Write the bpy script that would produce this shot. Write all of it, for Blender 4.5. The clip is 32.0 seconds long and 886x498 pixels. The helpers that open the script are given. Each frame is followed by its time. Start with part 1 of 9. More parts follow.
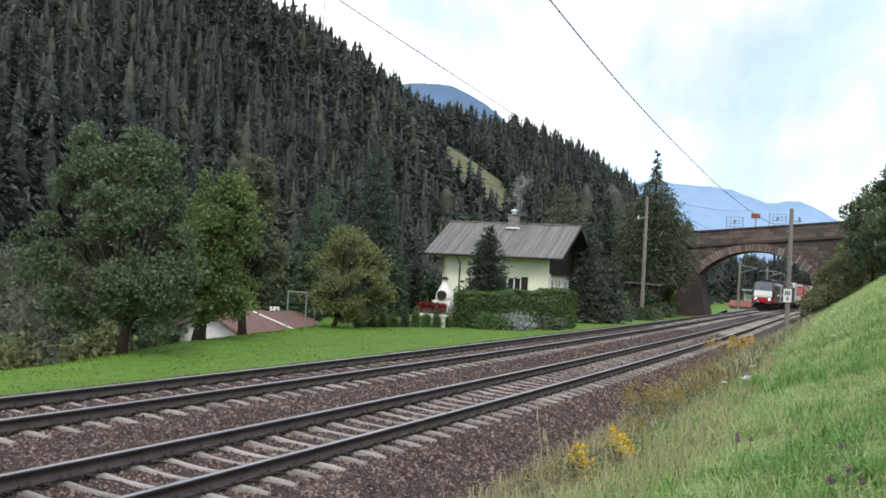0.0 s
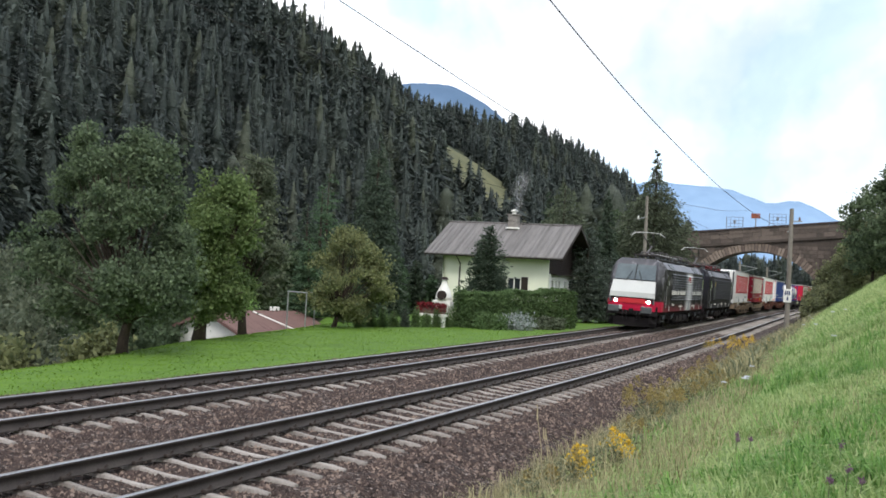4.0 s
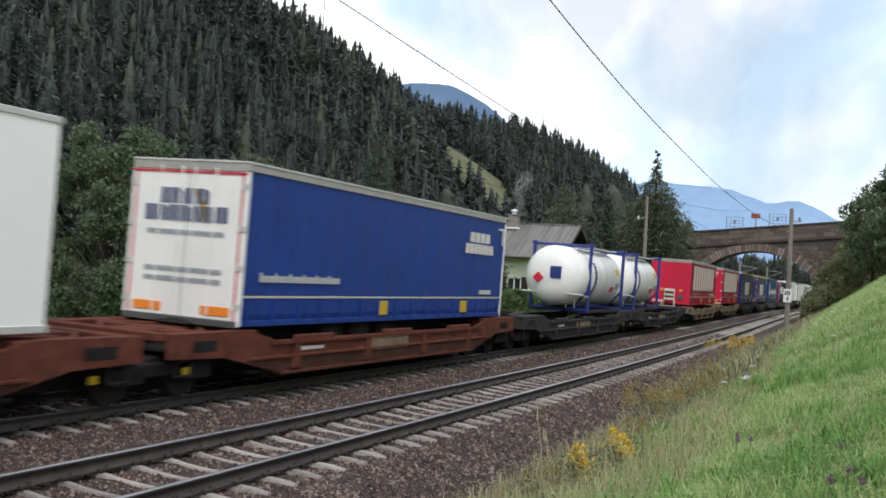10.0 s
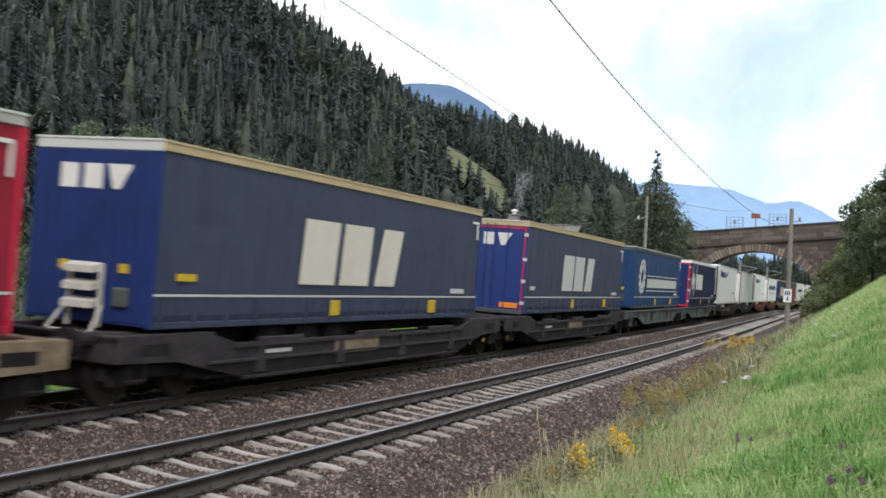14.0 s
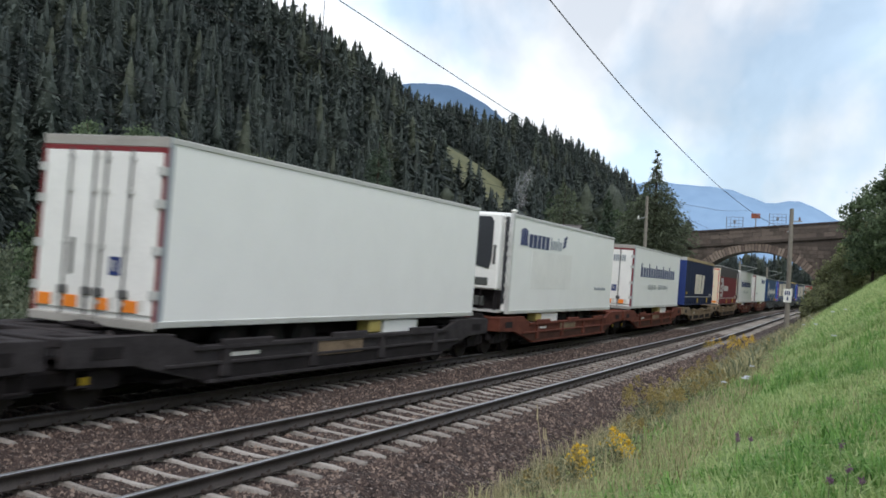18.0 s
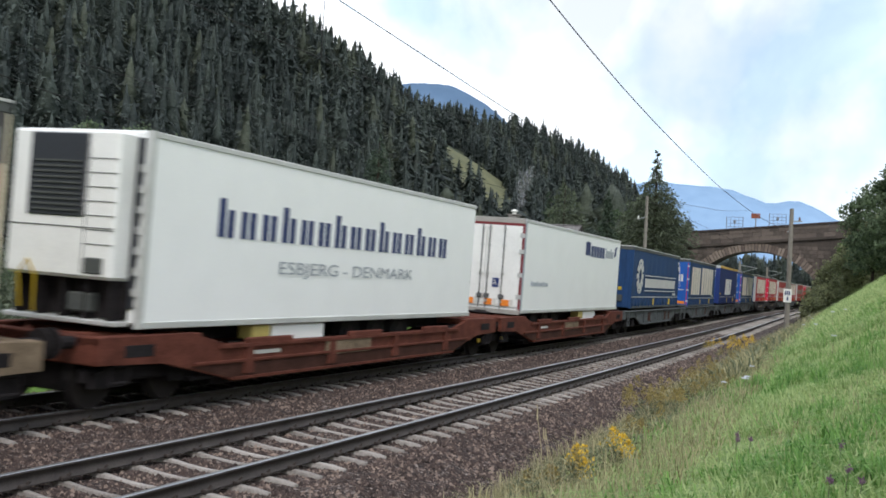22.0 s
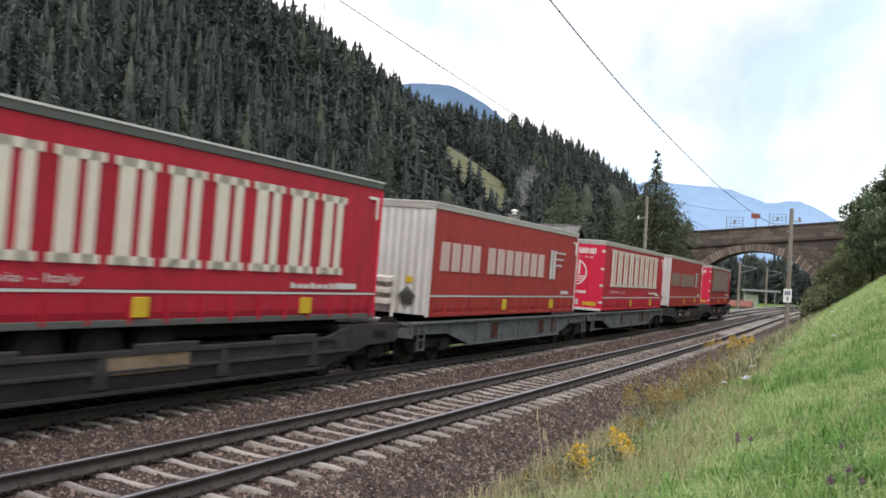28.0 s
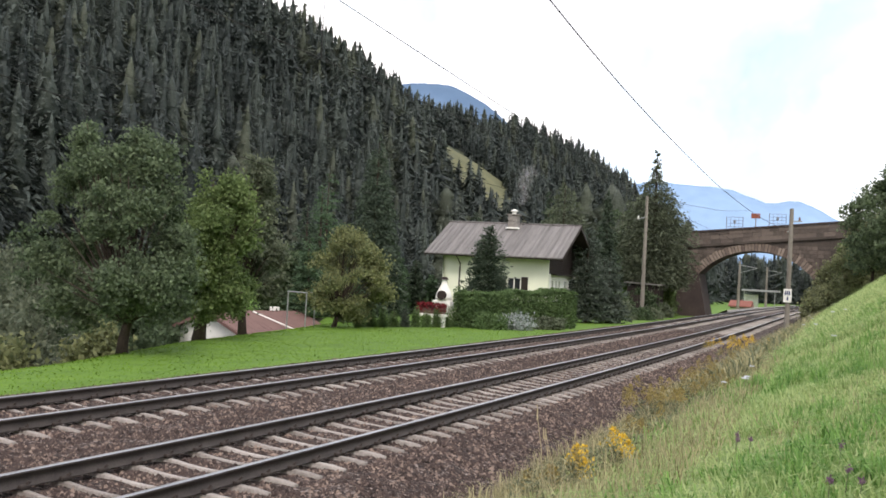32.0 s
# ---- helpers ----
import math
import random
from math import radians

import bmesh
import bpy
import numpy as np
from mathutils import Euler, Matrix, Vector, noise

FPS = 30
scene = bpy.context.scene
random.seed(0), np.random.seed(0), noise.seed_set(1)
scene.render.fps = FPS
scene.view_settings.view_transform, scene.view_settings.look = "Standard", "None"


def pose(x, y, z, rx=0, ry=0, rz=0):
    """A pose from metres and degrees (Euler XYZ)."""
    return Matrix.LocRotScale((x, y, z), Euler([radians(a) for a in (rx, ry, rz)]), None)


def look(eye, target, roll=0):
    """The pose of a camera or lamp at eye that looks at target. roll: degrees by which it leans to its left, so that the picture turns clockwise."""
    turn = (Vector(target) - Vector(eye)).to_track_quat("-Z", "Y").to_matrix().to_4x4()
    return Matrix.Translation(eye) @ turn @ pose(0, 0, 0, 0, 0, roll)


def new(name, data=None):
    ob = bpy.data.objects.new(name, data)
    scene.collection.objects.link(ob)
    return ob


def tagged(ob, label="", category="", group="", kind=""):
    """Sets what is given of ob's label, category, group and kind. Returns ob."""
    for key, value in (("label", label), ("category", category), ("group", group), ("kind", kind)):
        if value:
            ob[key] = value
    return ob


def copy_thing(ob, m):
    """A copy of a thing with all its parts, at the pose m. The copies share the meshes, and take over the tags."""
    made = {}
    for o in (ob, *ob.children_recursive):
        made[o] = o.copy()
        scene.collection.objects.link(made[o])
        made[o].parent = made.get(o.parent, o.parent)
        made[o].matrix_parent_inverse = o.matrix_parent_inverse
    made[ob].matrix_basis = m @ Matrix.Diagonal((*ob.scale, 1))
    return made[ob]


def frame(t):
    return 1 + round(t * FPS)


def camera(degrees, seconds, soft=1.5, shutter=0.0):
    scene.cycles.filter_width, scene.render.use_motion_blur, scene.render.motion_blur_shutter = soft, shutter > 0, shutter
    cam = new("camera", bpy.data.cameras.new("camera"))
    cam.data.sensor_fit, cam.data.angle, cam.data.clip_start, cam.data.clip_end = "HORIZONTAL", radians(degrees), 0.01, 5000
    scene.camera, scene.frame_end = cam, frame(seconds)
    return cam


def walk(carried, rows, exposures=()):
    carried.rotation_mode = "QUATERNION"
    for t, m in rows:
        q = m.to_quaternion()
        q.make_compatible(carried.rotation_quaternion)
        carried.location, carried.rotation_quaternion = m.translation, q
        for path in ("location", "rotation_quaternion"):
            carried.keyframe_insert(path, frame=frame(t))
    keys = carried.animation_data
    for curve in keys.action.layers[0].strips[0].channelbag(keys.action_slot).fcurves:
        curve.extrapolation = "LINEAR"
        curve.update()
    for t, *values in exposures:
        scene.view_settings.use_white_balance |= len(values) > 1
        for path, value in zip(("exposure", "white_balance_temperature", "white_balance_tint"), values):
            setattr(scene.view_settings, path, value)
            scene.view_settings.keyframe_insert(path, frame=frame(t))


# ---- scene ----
# The camera stands still on the grass bank beside the line.
cam = camera(45.99, 32.0, soft=1.65, shutter=0.22)
EYE = (0.0, 0.0, 2.423)
YAW, PITCH, ROLL = radians(-23.837), radians(1.426), 3.098
AIM = (EYE[0] + math.sin(YAW) * math.cos(PITCH), EYE[1] + math.cos(YAW) * math.cos(PITCH), EYE[2] + math.sin(PITCH))
walk(cam, [(0.0, look(EYE, AIM, ROLL)), (32.0, look(EYE, AIM, ROLL))],
     exposures=[(0.0, 0.05, 6470, 12), (3.0, 0.08, 6470, 12), (6.0, 0.07, 6470, 12), (7.0, 0.13, 6470, 12), (8.0, 0.07, 6470, 12), (9.0, -0.03, 6470, 12), (10.0, -0.17, 6470, 12), (11.0, 0.00, 6470, 12), (13.0, 0.05, 6470, 12), (14.0, 0.09, 6470, 12), (17.0, 0.07, 6420, 11.5), (18.0, -0.33, 6320, 11), (19.0, -0.41, 6270, 10.5), (20.0, -0.33, 6270, 10.5), (21.0, 0.01, 6320, 11), (22.0, -0.07, 6320, 11), (23.0, -0.35, 6270, 10.5), (24.0, 0.05, 6370, 11.5), (25.0, 0.15, 6420, 12), (28.0, 0.07, 6670, 15), (29.0, 0.10, 6770, 16), (32.0, 0.25, 6870, 16.5)])

# World: bright broken cloud over a pale blue sky, with a veiled sun behind the camera.
SUN_EL, SUN_AZ = radians(48), radians(152)
world = bpy.data.worlds.new("sky")
scene.world = world
world.use_nodes = True
wn, wl = world.node_tree.nodes, world.node_tree.links
wn.clear()
sky = wn.new("ShaderNodeTexSky")
sky.sky_type, sky.sun_disc, sky.sun_elevation, sky.sun_rotation = "NISHITA", False, SUN_EL, SUN_AZ
sky.air_density, sky.dust_density = 1.2, 2.0
puff = wn.new("ShaderNodeTexNoise")
puff.inputs["Scale"].default_value, puff.inputs["Detail"].default_value, puff.inputs["Roughness"].default_value = 3.4, 7.0, 0.5
puff.inputs["Distortion"].default_value = 0.6
cover = wn.new("ShaderNodeValToRGB")
cover.color_ramp.elements[0].position, cover.color_ramp.elements[1].position = 0.40, 0.60
cover.color_ramp.elements[0].color = (0.5, 0.5, 0.5, 1)
cover.color_ramp.elements[1].color = (1, 1, 1, 1)
shade = wn.new("ShaderNodeTexNoise")
shade.inputs["Scale"].default_value, shade.inputs["Detail"].default_value = 5.5, 5.0
grey = wn.new("ShaderNodeValToRGB")
grey.color_ramp.elements[0].position, grey.color_ramp.elements[1].position = 0.38, 0.54
grey.color_ramp.elements[0].color = (10.0, 12.6, 15.2, 1)
grey.color_ramp.elements[1].color = (16.5, 16.7, 16.9, 1)
cloud = wn.new("ShaderNodeMix")
cloud.data_type = "RGBA"
back = wn.new("ShaderNodeBackground")
back.inputs["Strength"].default_value = 0.10
wout = wn.new("ShaderNodeOutputWorld")
wl.new(puff.outputs["Fac"], cover.inputs["Fac"])
wl.new(shade.outputs["Fac"], grey.inputs["Fac"])
wl.new(cover.outputs["Color"], cloud.inputs["Factor"])
wl.new(sky.outputs["Color"], cloud.inputs["A"])
wl.new(grey.outputs["Color"], cloud.inputs["B"])
wl.new(cloud.outputs["Result"], back.inputs["Color"])
wl.new(back.outputs["Background"], wout.inputs["Surface"])
sun_data = bpy.data.lights.new("sun", "SUN")
sun_data.energy, sun_data.angle, sun_data.color = 1.8, radians(14), (1.0, 0.96, 0.9)
sun = new("sun", sun_data)
sun.matrix_world = look((0, 0, 60), (-math.sin(SUN_AZ) * math.cos(SUN_EL), -math.cos(SUN_AZ) * math.cos(SUN_EL), 60 - math.sin(SUN_EL)))


# ---- materials ----
def mat(name, a, b=None, rough=0.75, metal=0.0, scale=6.0, fine=60.0, bump=0.15, emit=0.0, spec=0.4, islands=0.0, per_ob=0.0, lo=0.35, hi=0.65, stretch=None):
    """Two tones mixed by broad stains and fine grain, with relief."""
    m = bpy.data.materials.new(name)
    m.use_nodes = True
    n, l = m.node_tree.nodes, m.node_tree.links
    bs = n["Principled BSDF"]
    b = b or tuple(min(1, c * 0.72) for c in a)
    co = n.new("ShaderNodeTexCoord")
    vec = co.outputs["Object"]
    if stretch:
        mp = n.new("ShaderNodeMapping")
        mp.inputs["Scale"].default_value = stretch
        l.new(vec, mp.inputs["Vector"])
        vec = mp.outputs["Vector"]
    t1, t2 = n.new("ShaderNodeTexNoise"), n.new("ShaderNodeTexNoise")
    t1.inputs["Scale"].default_value, t1.inputs["Detail"].default_value = scale, 5
    t2.inputs["Scale"].default_value, t2.inputs["Detail"].default_value = fine, 3
    l.new(vec, t1.inputs["Vector"])
    l.new(vec, t2.inputs["Vector"])
    add = n.new("ShaderNodeMath")
    add.operation = "MULTIPLY_ADD"
    add.inputs[1].default_value, add.inputs[2].default_value = 0.45, 0.0
    l.new(t2.outputs["Fac"], add.inputs[0])
    sm = n.new("ShaderNodeMath")
    sm.operation = "MULTIPLY_ADD"
    sm.inputs[1].default_value = 0.55
    l.new(t1.outputs["Fac"], sm.inputs[0])
    l.new(add.outputs[0], sm.inputs[2])
    fac = sm.outputs[0]
    if islands or per_ob:
        src = n.new("ShaderNodeNewGeometry").outputs["Random Per Island"] if islands else n.new("ShaderNodeObjectInfo").outputs["Random"]
        sp = n.new("ShaderNodeMath")
        sp.operation = "MULTIPLY_ADD"
        sp.inputs[1].default_value = islands or per_ob
        l.new(src, sp.inputs[0])
        off = n.new("ShaderNodeMath")
        off.operation = "SUBTRACT"
        off.inputs[1].default_value = (islands or per_ob) / 2
        l.new(fac, off.inputs[0])
        l.new(off.outputs[0], sp.inputs[2])
        fac = sp.outputs[0]
    rp = n.new("ShaderNodeValToRGB")
    rp.color_ramp.elements[0].position, rp.color_ramp.elements[1].position = lo, hi
    rp.color_ramp.elements[0].color, rp.color_ramp.elements[1].color = (*b, 1), (*a, 1)
    l.new(fac, rp.inputs["Fac"])
    l.new(rp.outputs["Color"], bs.inputs["Base Color"])
    bs.inputs["Roughness"].default_value, bs.inputs["Metallic"].default_value = rough, metal
    bs.inputs["Specular IOR Level"].default_value = spec
    if bump:
        bp = n.new("ShaderNodeBump")
        bp.inputs["Strength"].default_value, bp.inputs["Distance"].default_value = bump, 0.03
        l.new(sm.outputs[0], bp.inputs["Height"])
        l.new(bp.outputs["Normal"], bs.inputs["Normal"])
    if emit:
        bs.inputs["Emission Color"].default_value = (*a, 1)
        bs.inputs["Emission Strength"].default_value = emit
    return m


def leaf_mat(name, a, b, sheen=0.42, broad=1.2, grain=9, spread=0.5, cool=1.3, relief=0.0):
    """Leaves: varied leaf by leaf, a little light let through."""
    a, b = (a[0], a[1], a[2] * cool), (b[0], b[1], b[2] * cool)
    m = mat(name, a, b, rough=0.6, scale=broad, fine=grain, bump=1.0 if relief else 0.0, islands=spread, lo=0.2 + 0.12 * (relief > 0), hi=0.8 - 0.12 * (relief > 0), spec=0.25)
    n, l = m.node_tree.nodes, m.node_tree.links
    if relief:
        n["Bump"].inputs["Distance"].default_value = relief
    bs = n["Principled BSDF"]
    thin = n.new("ShaderNodeBsdfTranslucent")
    mix = n.new("ShaderNodeMixShader")
    mix.inputs[0].default_value = sheen
    l.new(bs.inputs["Base Color"].links[0].from_socket, thin.inputs["Color"])
    l.new(bs.outputs[0], mix.inputs[1])
    l.new(thin.outputs[0], mix.inputs[2])
    l.new(mix.outputs[0], n["Material Output"].inputs["Surface"])
    return m


def glass_mat(name, tint=(0.02, 0.025, 0.03)):
    return mat(name, tint, tint, rough=0.06, scale=2, fine=8, bump=0.0, spec=0.8)


FARMEADOW = mat("dry_hill_meadow", (0.145, 0.14, 0.065), (0.075, 0.082, 0.04), rough=0.95, scale=0.12, fine=1.5, bump=0.3)
LAWN = mat("lawn", (0.125, 0.235, 0.020), (0.050, 0.118, 0.011), rough=0.9, scale=1.1, fine=11, bump=0.05, lo=0.3, hi=0.7)
WEEDSOIL = mat("weedy_gravel", (0.13, 0.115, 0.065), (0.07, 0.06, 0.04), rough=0.95, scale=1.5, fine=20, bump=0.6)
BANKSOIL = mat("bank_turf", (0.32, 0.38, 0.17), (0.17, 0.24, 0.09), rough=0.95, scale=0.8, fine=12, bump=0.6)
BALLAST = mat("ballast_bed", (0.10, 0.07, 0.058), (0.024, 0.017, 0.015), rough=0.95, scale=1.1, fine=34, bump=0.4)


def broken_stone(m, per_metre):
    """Gives a bed material angular cells, each with its own tone and height."""
    n, l = m.node_tree.nodes, m.node_tree.links
    co, cell, rim = n.new("ShaderNodeTexCoord"), n.new("ShaderNodeTexVoronoi"), n.new("ShaderNodeTexVoronoi")
    for v in (cell, rim):
        v.inputs["Scale"].default_value = per_metre
        l.new(co.outputs["Object"], v.inputs["Vector"])
    rim.feature = "DISTANCE_TO_EDGE"
    tone, grey = n.new("ShaderNodeValToRGB"), n.new("ShaderNodeSeparateColor")
    tone.color_ramp.elements[0].color, tone.color_ramp.elements[1].color = (0.012, 0.009, 0.008, 1), (0.28, 0.23, 0.205, 1)
    mid = tone.color_ramp.elements.new(0.72)
    mid.color = (0.078, 0.053, 0.045, 1)
    l.new(cell.outputs["Color"], grey.inputs["Color"])
    l.new(grey.outputs["Red"], tone.inputs["Fac"])
    l.new(tone.outputs["Color"], n["Principled BSDF"].inputs["Base Color"])
    high = n.new("ShaderNodeMath")
    high.operation = "MULTIPLY_ADD"
    high.inputs[1].default_value = 0.5
    l.new(grey.outputs["Green"], high.inputs[0])
    l.new(rim.outputs["Distance"], high.inputs[2])
    bp = n["Bump"]
    bp.inputs["Strength"].default_value, bp.inputs["Distance"].default_value = 1.0, 0.05
    l.new(high.outputs[0], bp.inputs["Height"])


broken_stone(BALLAST, 24.0)
STONE = mat("ballast_stone", (0.26, 0.193, 0.155), (0.021, 0.013, 0.011), rough=0.95, scale=1.5, fine=40, bump=0.2, islands=0.95, lo=0.02, hi=1.0)
stone_stop = STONE.node_tree.nodes["Color Ramp"].color_ramp.elements.new(0.72)
stone_stop.color = (0.078, 0.053, 0.045, 1)
RAILSIDE = mat("rail_steel", (0.062, 0.051, 0.046), (0.032, 0.026, 0.024), rough=0.7, metal=0.15, scale=3, fine=40)
RAILTOP = mat("rail_head", (0.47, 0.47, 0.49), (0.31, 0.31, 0.33), rough=0.32, metal=0.9, scale=0.6, fine=30, bump=0.03)
CONCRETE = mat("sleeper_concrete", (0.40, 0.365, 0.335), (0.19, 0.168, 0.15), rough=0.92, scale=2.5, fine=30, per_ob=0.25)
CLIP = mat("rail_clip", (0.055, 0.042, 0.036), (0.03, 0.024, 0.022), rough=0.8, metal=0.3)
ASPHALT = mat("gravel_path", (0.27, 0.26, 0.24), (0.18, 0.17, 0.16), rough=0.95)
BARK = mat("bark", (0.075, 0.052, 0.038), (0.03, 0.022, 0.018), rough=0.95, scale=4, fine=25, bump=0.8, stretch=(1, 1, 0.25))
WOODPOLE = mat("weathered_pole_wood", (0.27, 0.245, 0.21), (0.15, 0.135, 0.115), rough=0.9, scale=3, fine=30, stretch=(1, 1, 0.1))
WIRE = mat("wire", (0.035, 0.033, 0.032), rough=0.7, metal=0.0, bump=0, spec=0.1)
GALV = mat("galvanised_steel", (0.42, 0.43, 0.43), (0.27, 0.28, 0.28), rough=0.5, metal=0.6)


# ---- mesh helpers ----
def mesh_np(name, verts, faces):
    """A mesh from arrays: verts (n, 3) and faces (m, 3 or 4)."""
    verts, faces = np.asarray(verts, np.float32), np.asarray(faces, np.int32)
    me = bpy.data.meshes.new(name)
    k = faces.shape[1]
    me.vertices.add(len(verts))
    me.vertices.foreach_set("co", verts.ravel())
    me.loops.add(faces.size)
    me.loops.foreach_set("vertex_index", faces.ravel())
    me.polygons.add(len(faces))
    me.polygons.foreach_set("loop_start", np.arange(0, faces.size, k, dtype=np.int32))
    me.update(calc_edges=True)
    return me


def obj(name, me, material, parent=None, label=""):
    if material is not None and not me.materials:
        for one in (material if isinstance(material, (list, tuple)) else [material]):
            me.materials.append(one)
    ob = new(name, me)
    if parent is not None:
        ob.parent = parent
    if label:
        ob["label"] = label
    return ob


def part(name, bm, material, parent, label="", smooth=False):
    """Links a bmesh as one mesh object under a thing or under a part."""
    bmesh.ops.recalc_face_normals(bm, faces=bm.faces)
    me = bpy.data.meshes.new(name)
    bm.to_mesh(me)
    bm.free()
    if smooth:
        for f in me.polygons:
            f.use_smooth = True
    return obj(name, me, material, parent, label)


def thing(name, label, category, group="", kind=""):
    """An empty at a thing's base, which parents its parts."""
    return tagged(new(name), label, category, group, kind)


def box(bm, x0, x1, y0, y1, z0, z1, bevel=0.0):
    r = bmesh.ops.create_cube(bm, size=1.0)
    vs = r["verts"]
    for v in vs:
        v.co = Vector((x0 + (v.co.x + 0.5) * (x1 - x0), y0 + (v.co.y + 0.5) * (y1 - y0), z0 + (v.co.z + 0.5) * (z1 - z0)))
    if bevel:
        es = list({e for v in vs for e in v.link_edges})
        bmesh.ops.bevel(bm, geom=es, offset=bevel, segments=1, affect="EDGES", profile=0.5)
    return bm


def boxes(*rows, bevel=0.0):
    bm = bmesh.new()
    for r in rows:
        box(bm, *r, bevel=bevel)
    return bm


def tube(bm, pts, radii, seg=8, cap=True):
    """A tapered tube through points."""
    pts = [Vector(q) for q in pts]
    rings = []
    for i, q in enumerate(pts):
        d = (pts[min(i + 1, len(pts) - 1)] - pts[max(i - 1, 0)]).normalized()
        a = d.orthogonal().normalized()
        if abs(d.z) > 0.9:
            a = (Vector((1, 0, 0)) - d * d.x).normalized()
        b = d.cross(a)
        rad = radii[i] if isinstance(radii, (list, tuple)) else radii
        rings.append([bm.verts.new(q + (a * math.cos(2 * math.pi * k / seg) + b * math.sin(2 * math.pi * k / seg)) * rad) for k in range(seg)])
    for r0, r1 in zip(rings, rings[1:]):
        for k in range(seg):
            bm.faces.new((r0[k], r0[(k + 1) % seg], r1[(k + 1) % seg], r1[k]))
    if cap:
        bm.faces.new(rings[0][::-1])
        bm.faces.new(rings[-1])
    return bm


def rod(p0, p1, r, seg=8, r1=None):
    return tube(bmesh.new(), [p0, p1], [r, r if r1 is None else r1], seg)


def slab(bm, outline, axis, a, b):
    """A closed outline of (u, v) points, given depth from a to b along an axis; u, v are the other axes in order."""
    def at(u, v, w):
        return {"x": (w, u, v), "y": (u, w, v), "z": (u, v, w)}[axis]
    v0 = [bm.verts.new(at(u, v, a)) for u, v in outline]
    v1 = [bm.verts.new(at(u, v, b)) for u, v in outline]
    bm.faces.new(v0[::-1])
    bm.faces.new(v1)
    for i in range(len(outline)):
        j = (i + 1) % len(outline)
        bm.faces.new((v0[i], v0[j], v1[j], v1[i]))
    return bm


def words(text, height, width, depth=0.006):
    """A mesh of readable words, height and width in metres, in the x-z plane facing -y, from its lower left corner."""
    cu = bpy.data.curves.new("words", "FONT")
    cu.body, cu.extrude = text, 0.0
    tmp = bpy.data.objects.new("words", cu)
    scene.collection.objects.link(tmp)
    me = bpy.data.meshes.new_from_object(tmp)
    bpy.data.objects.remove(tmp)
    co = np.array([v.co[:] for v in me.vertices])
    lo, hi = co.min(0), co.max(0)
    for v in me.vertices:
        v.co = ((v.co.x - lo[0]) / (hi[0] - lo[0]) * width, -depth, (v.co.y - lo[1]) / (hi[1] - lo[1]) * height)
    return me


# ---- the line of the two tracks ----
GRID = np.arange(-800, 801, 0.5)
CURV = np.where(GRID < 0, 0.0010665 * np.clip(1 + GRID / 60, 0, 1), 0.0010665 - 1.16e-5 * np.clip(GRID, 0, 150))
CURV = np.where(GRID > 150, CURV * np.clip(1 - (GRID - 150) / 60, 0, 1), CURV)
TURN = np.cumsum(CURV) * 0.5
TURN -= np.interp(0, GRID, TURN)
LX, LY = -np.cumsum(np.sin(TURN)) * 0.5, np.cumsum(np.cos(TURN)) * 0.5
LX, LY = LX - np.interp(0, GRID, LX) - 7.977, LY - np.interp(0, GRID, LY)
GRADE, CANT, CANT2, LIFT2, GAP = -0.0003, -0.0398, -0.0256, 0.129, 3.999


def along(s, n=0.0, z=0.0):
    """World points at s metres along the near track, n metres to its right, z over its rail heads. Takes arrays."""
    t = np.interp(s, GRID, TURN)
    return np.stack(np.broadcast_arrays(np.interp(s, GRID, LX) + n * np.cos(t), np.interp(s, GRID, LY) + n * np.sin(t), z + GRADE * np.clip(s, -200, 200)), -1)


def near_pt(s, off, z):
    return along(s, off, z + CANT * np.asarray(off))


def far_pt(s, off, z):
    return along(s, off - GAP, z + LIFT2 + CANT2 * np.asarray(off))


def sn(x, y):
    """Back from world x, y to s, n."""
    x, y = np.asarray(x, float), np.asarray(y, float)
    s = y.copy()
    for _ in range(5):
        t = np.interp(s, GRID, TURN)
        s = np.clip(s + (x - np.interp(s, GRID, LX)) * -np.sin(t) + (y - np.interp(s, GRID, LY)) * np.cos(t), -790, 790)
    t = np.interp(s, GRID, TURN)
    return s, (x - np.interp(s, GRID, LX)) * np.cos(t) + (y - np.interp(s, GRID, LY)) * np.sin(t)


def step(a, b, x):
    u = np.clip((np.asarray(x, float) - a) / (b - a), 0, 1)
    return u * u * (3 - 2 * u)


def wob(x, y, f, seed=0.0):
    """A smooth cheap wobble, -1 to 1."""
    return (np.sin(x * f * 1.3 + seed) * np.cos(y * f * 0.9 - seed * 1.7) + np.sin((x + y) * f * 0.71 + seed * 2.3) * 0.6 + np.cos((x - 1.7 * y) * f * 0.53 + seed) * 0.5) / 2.1


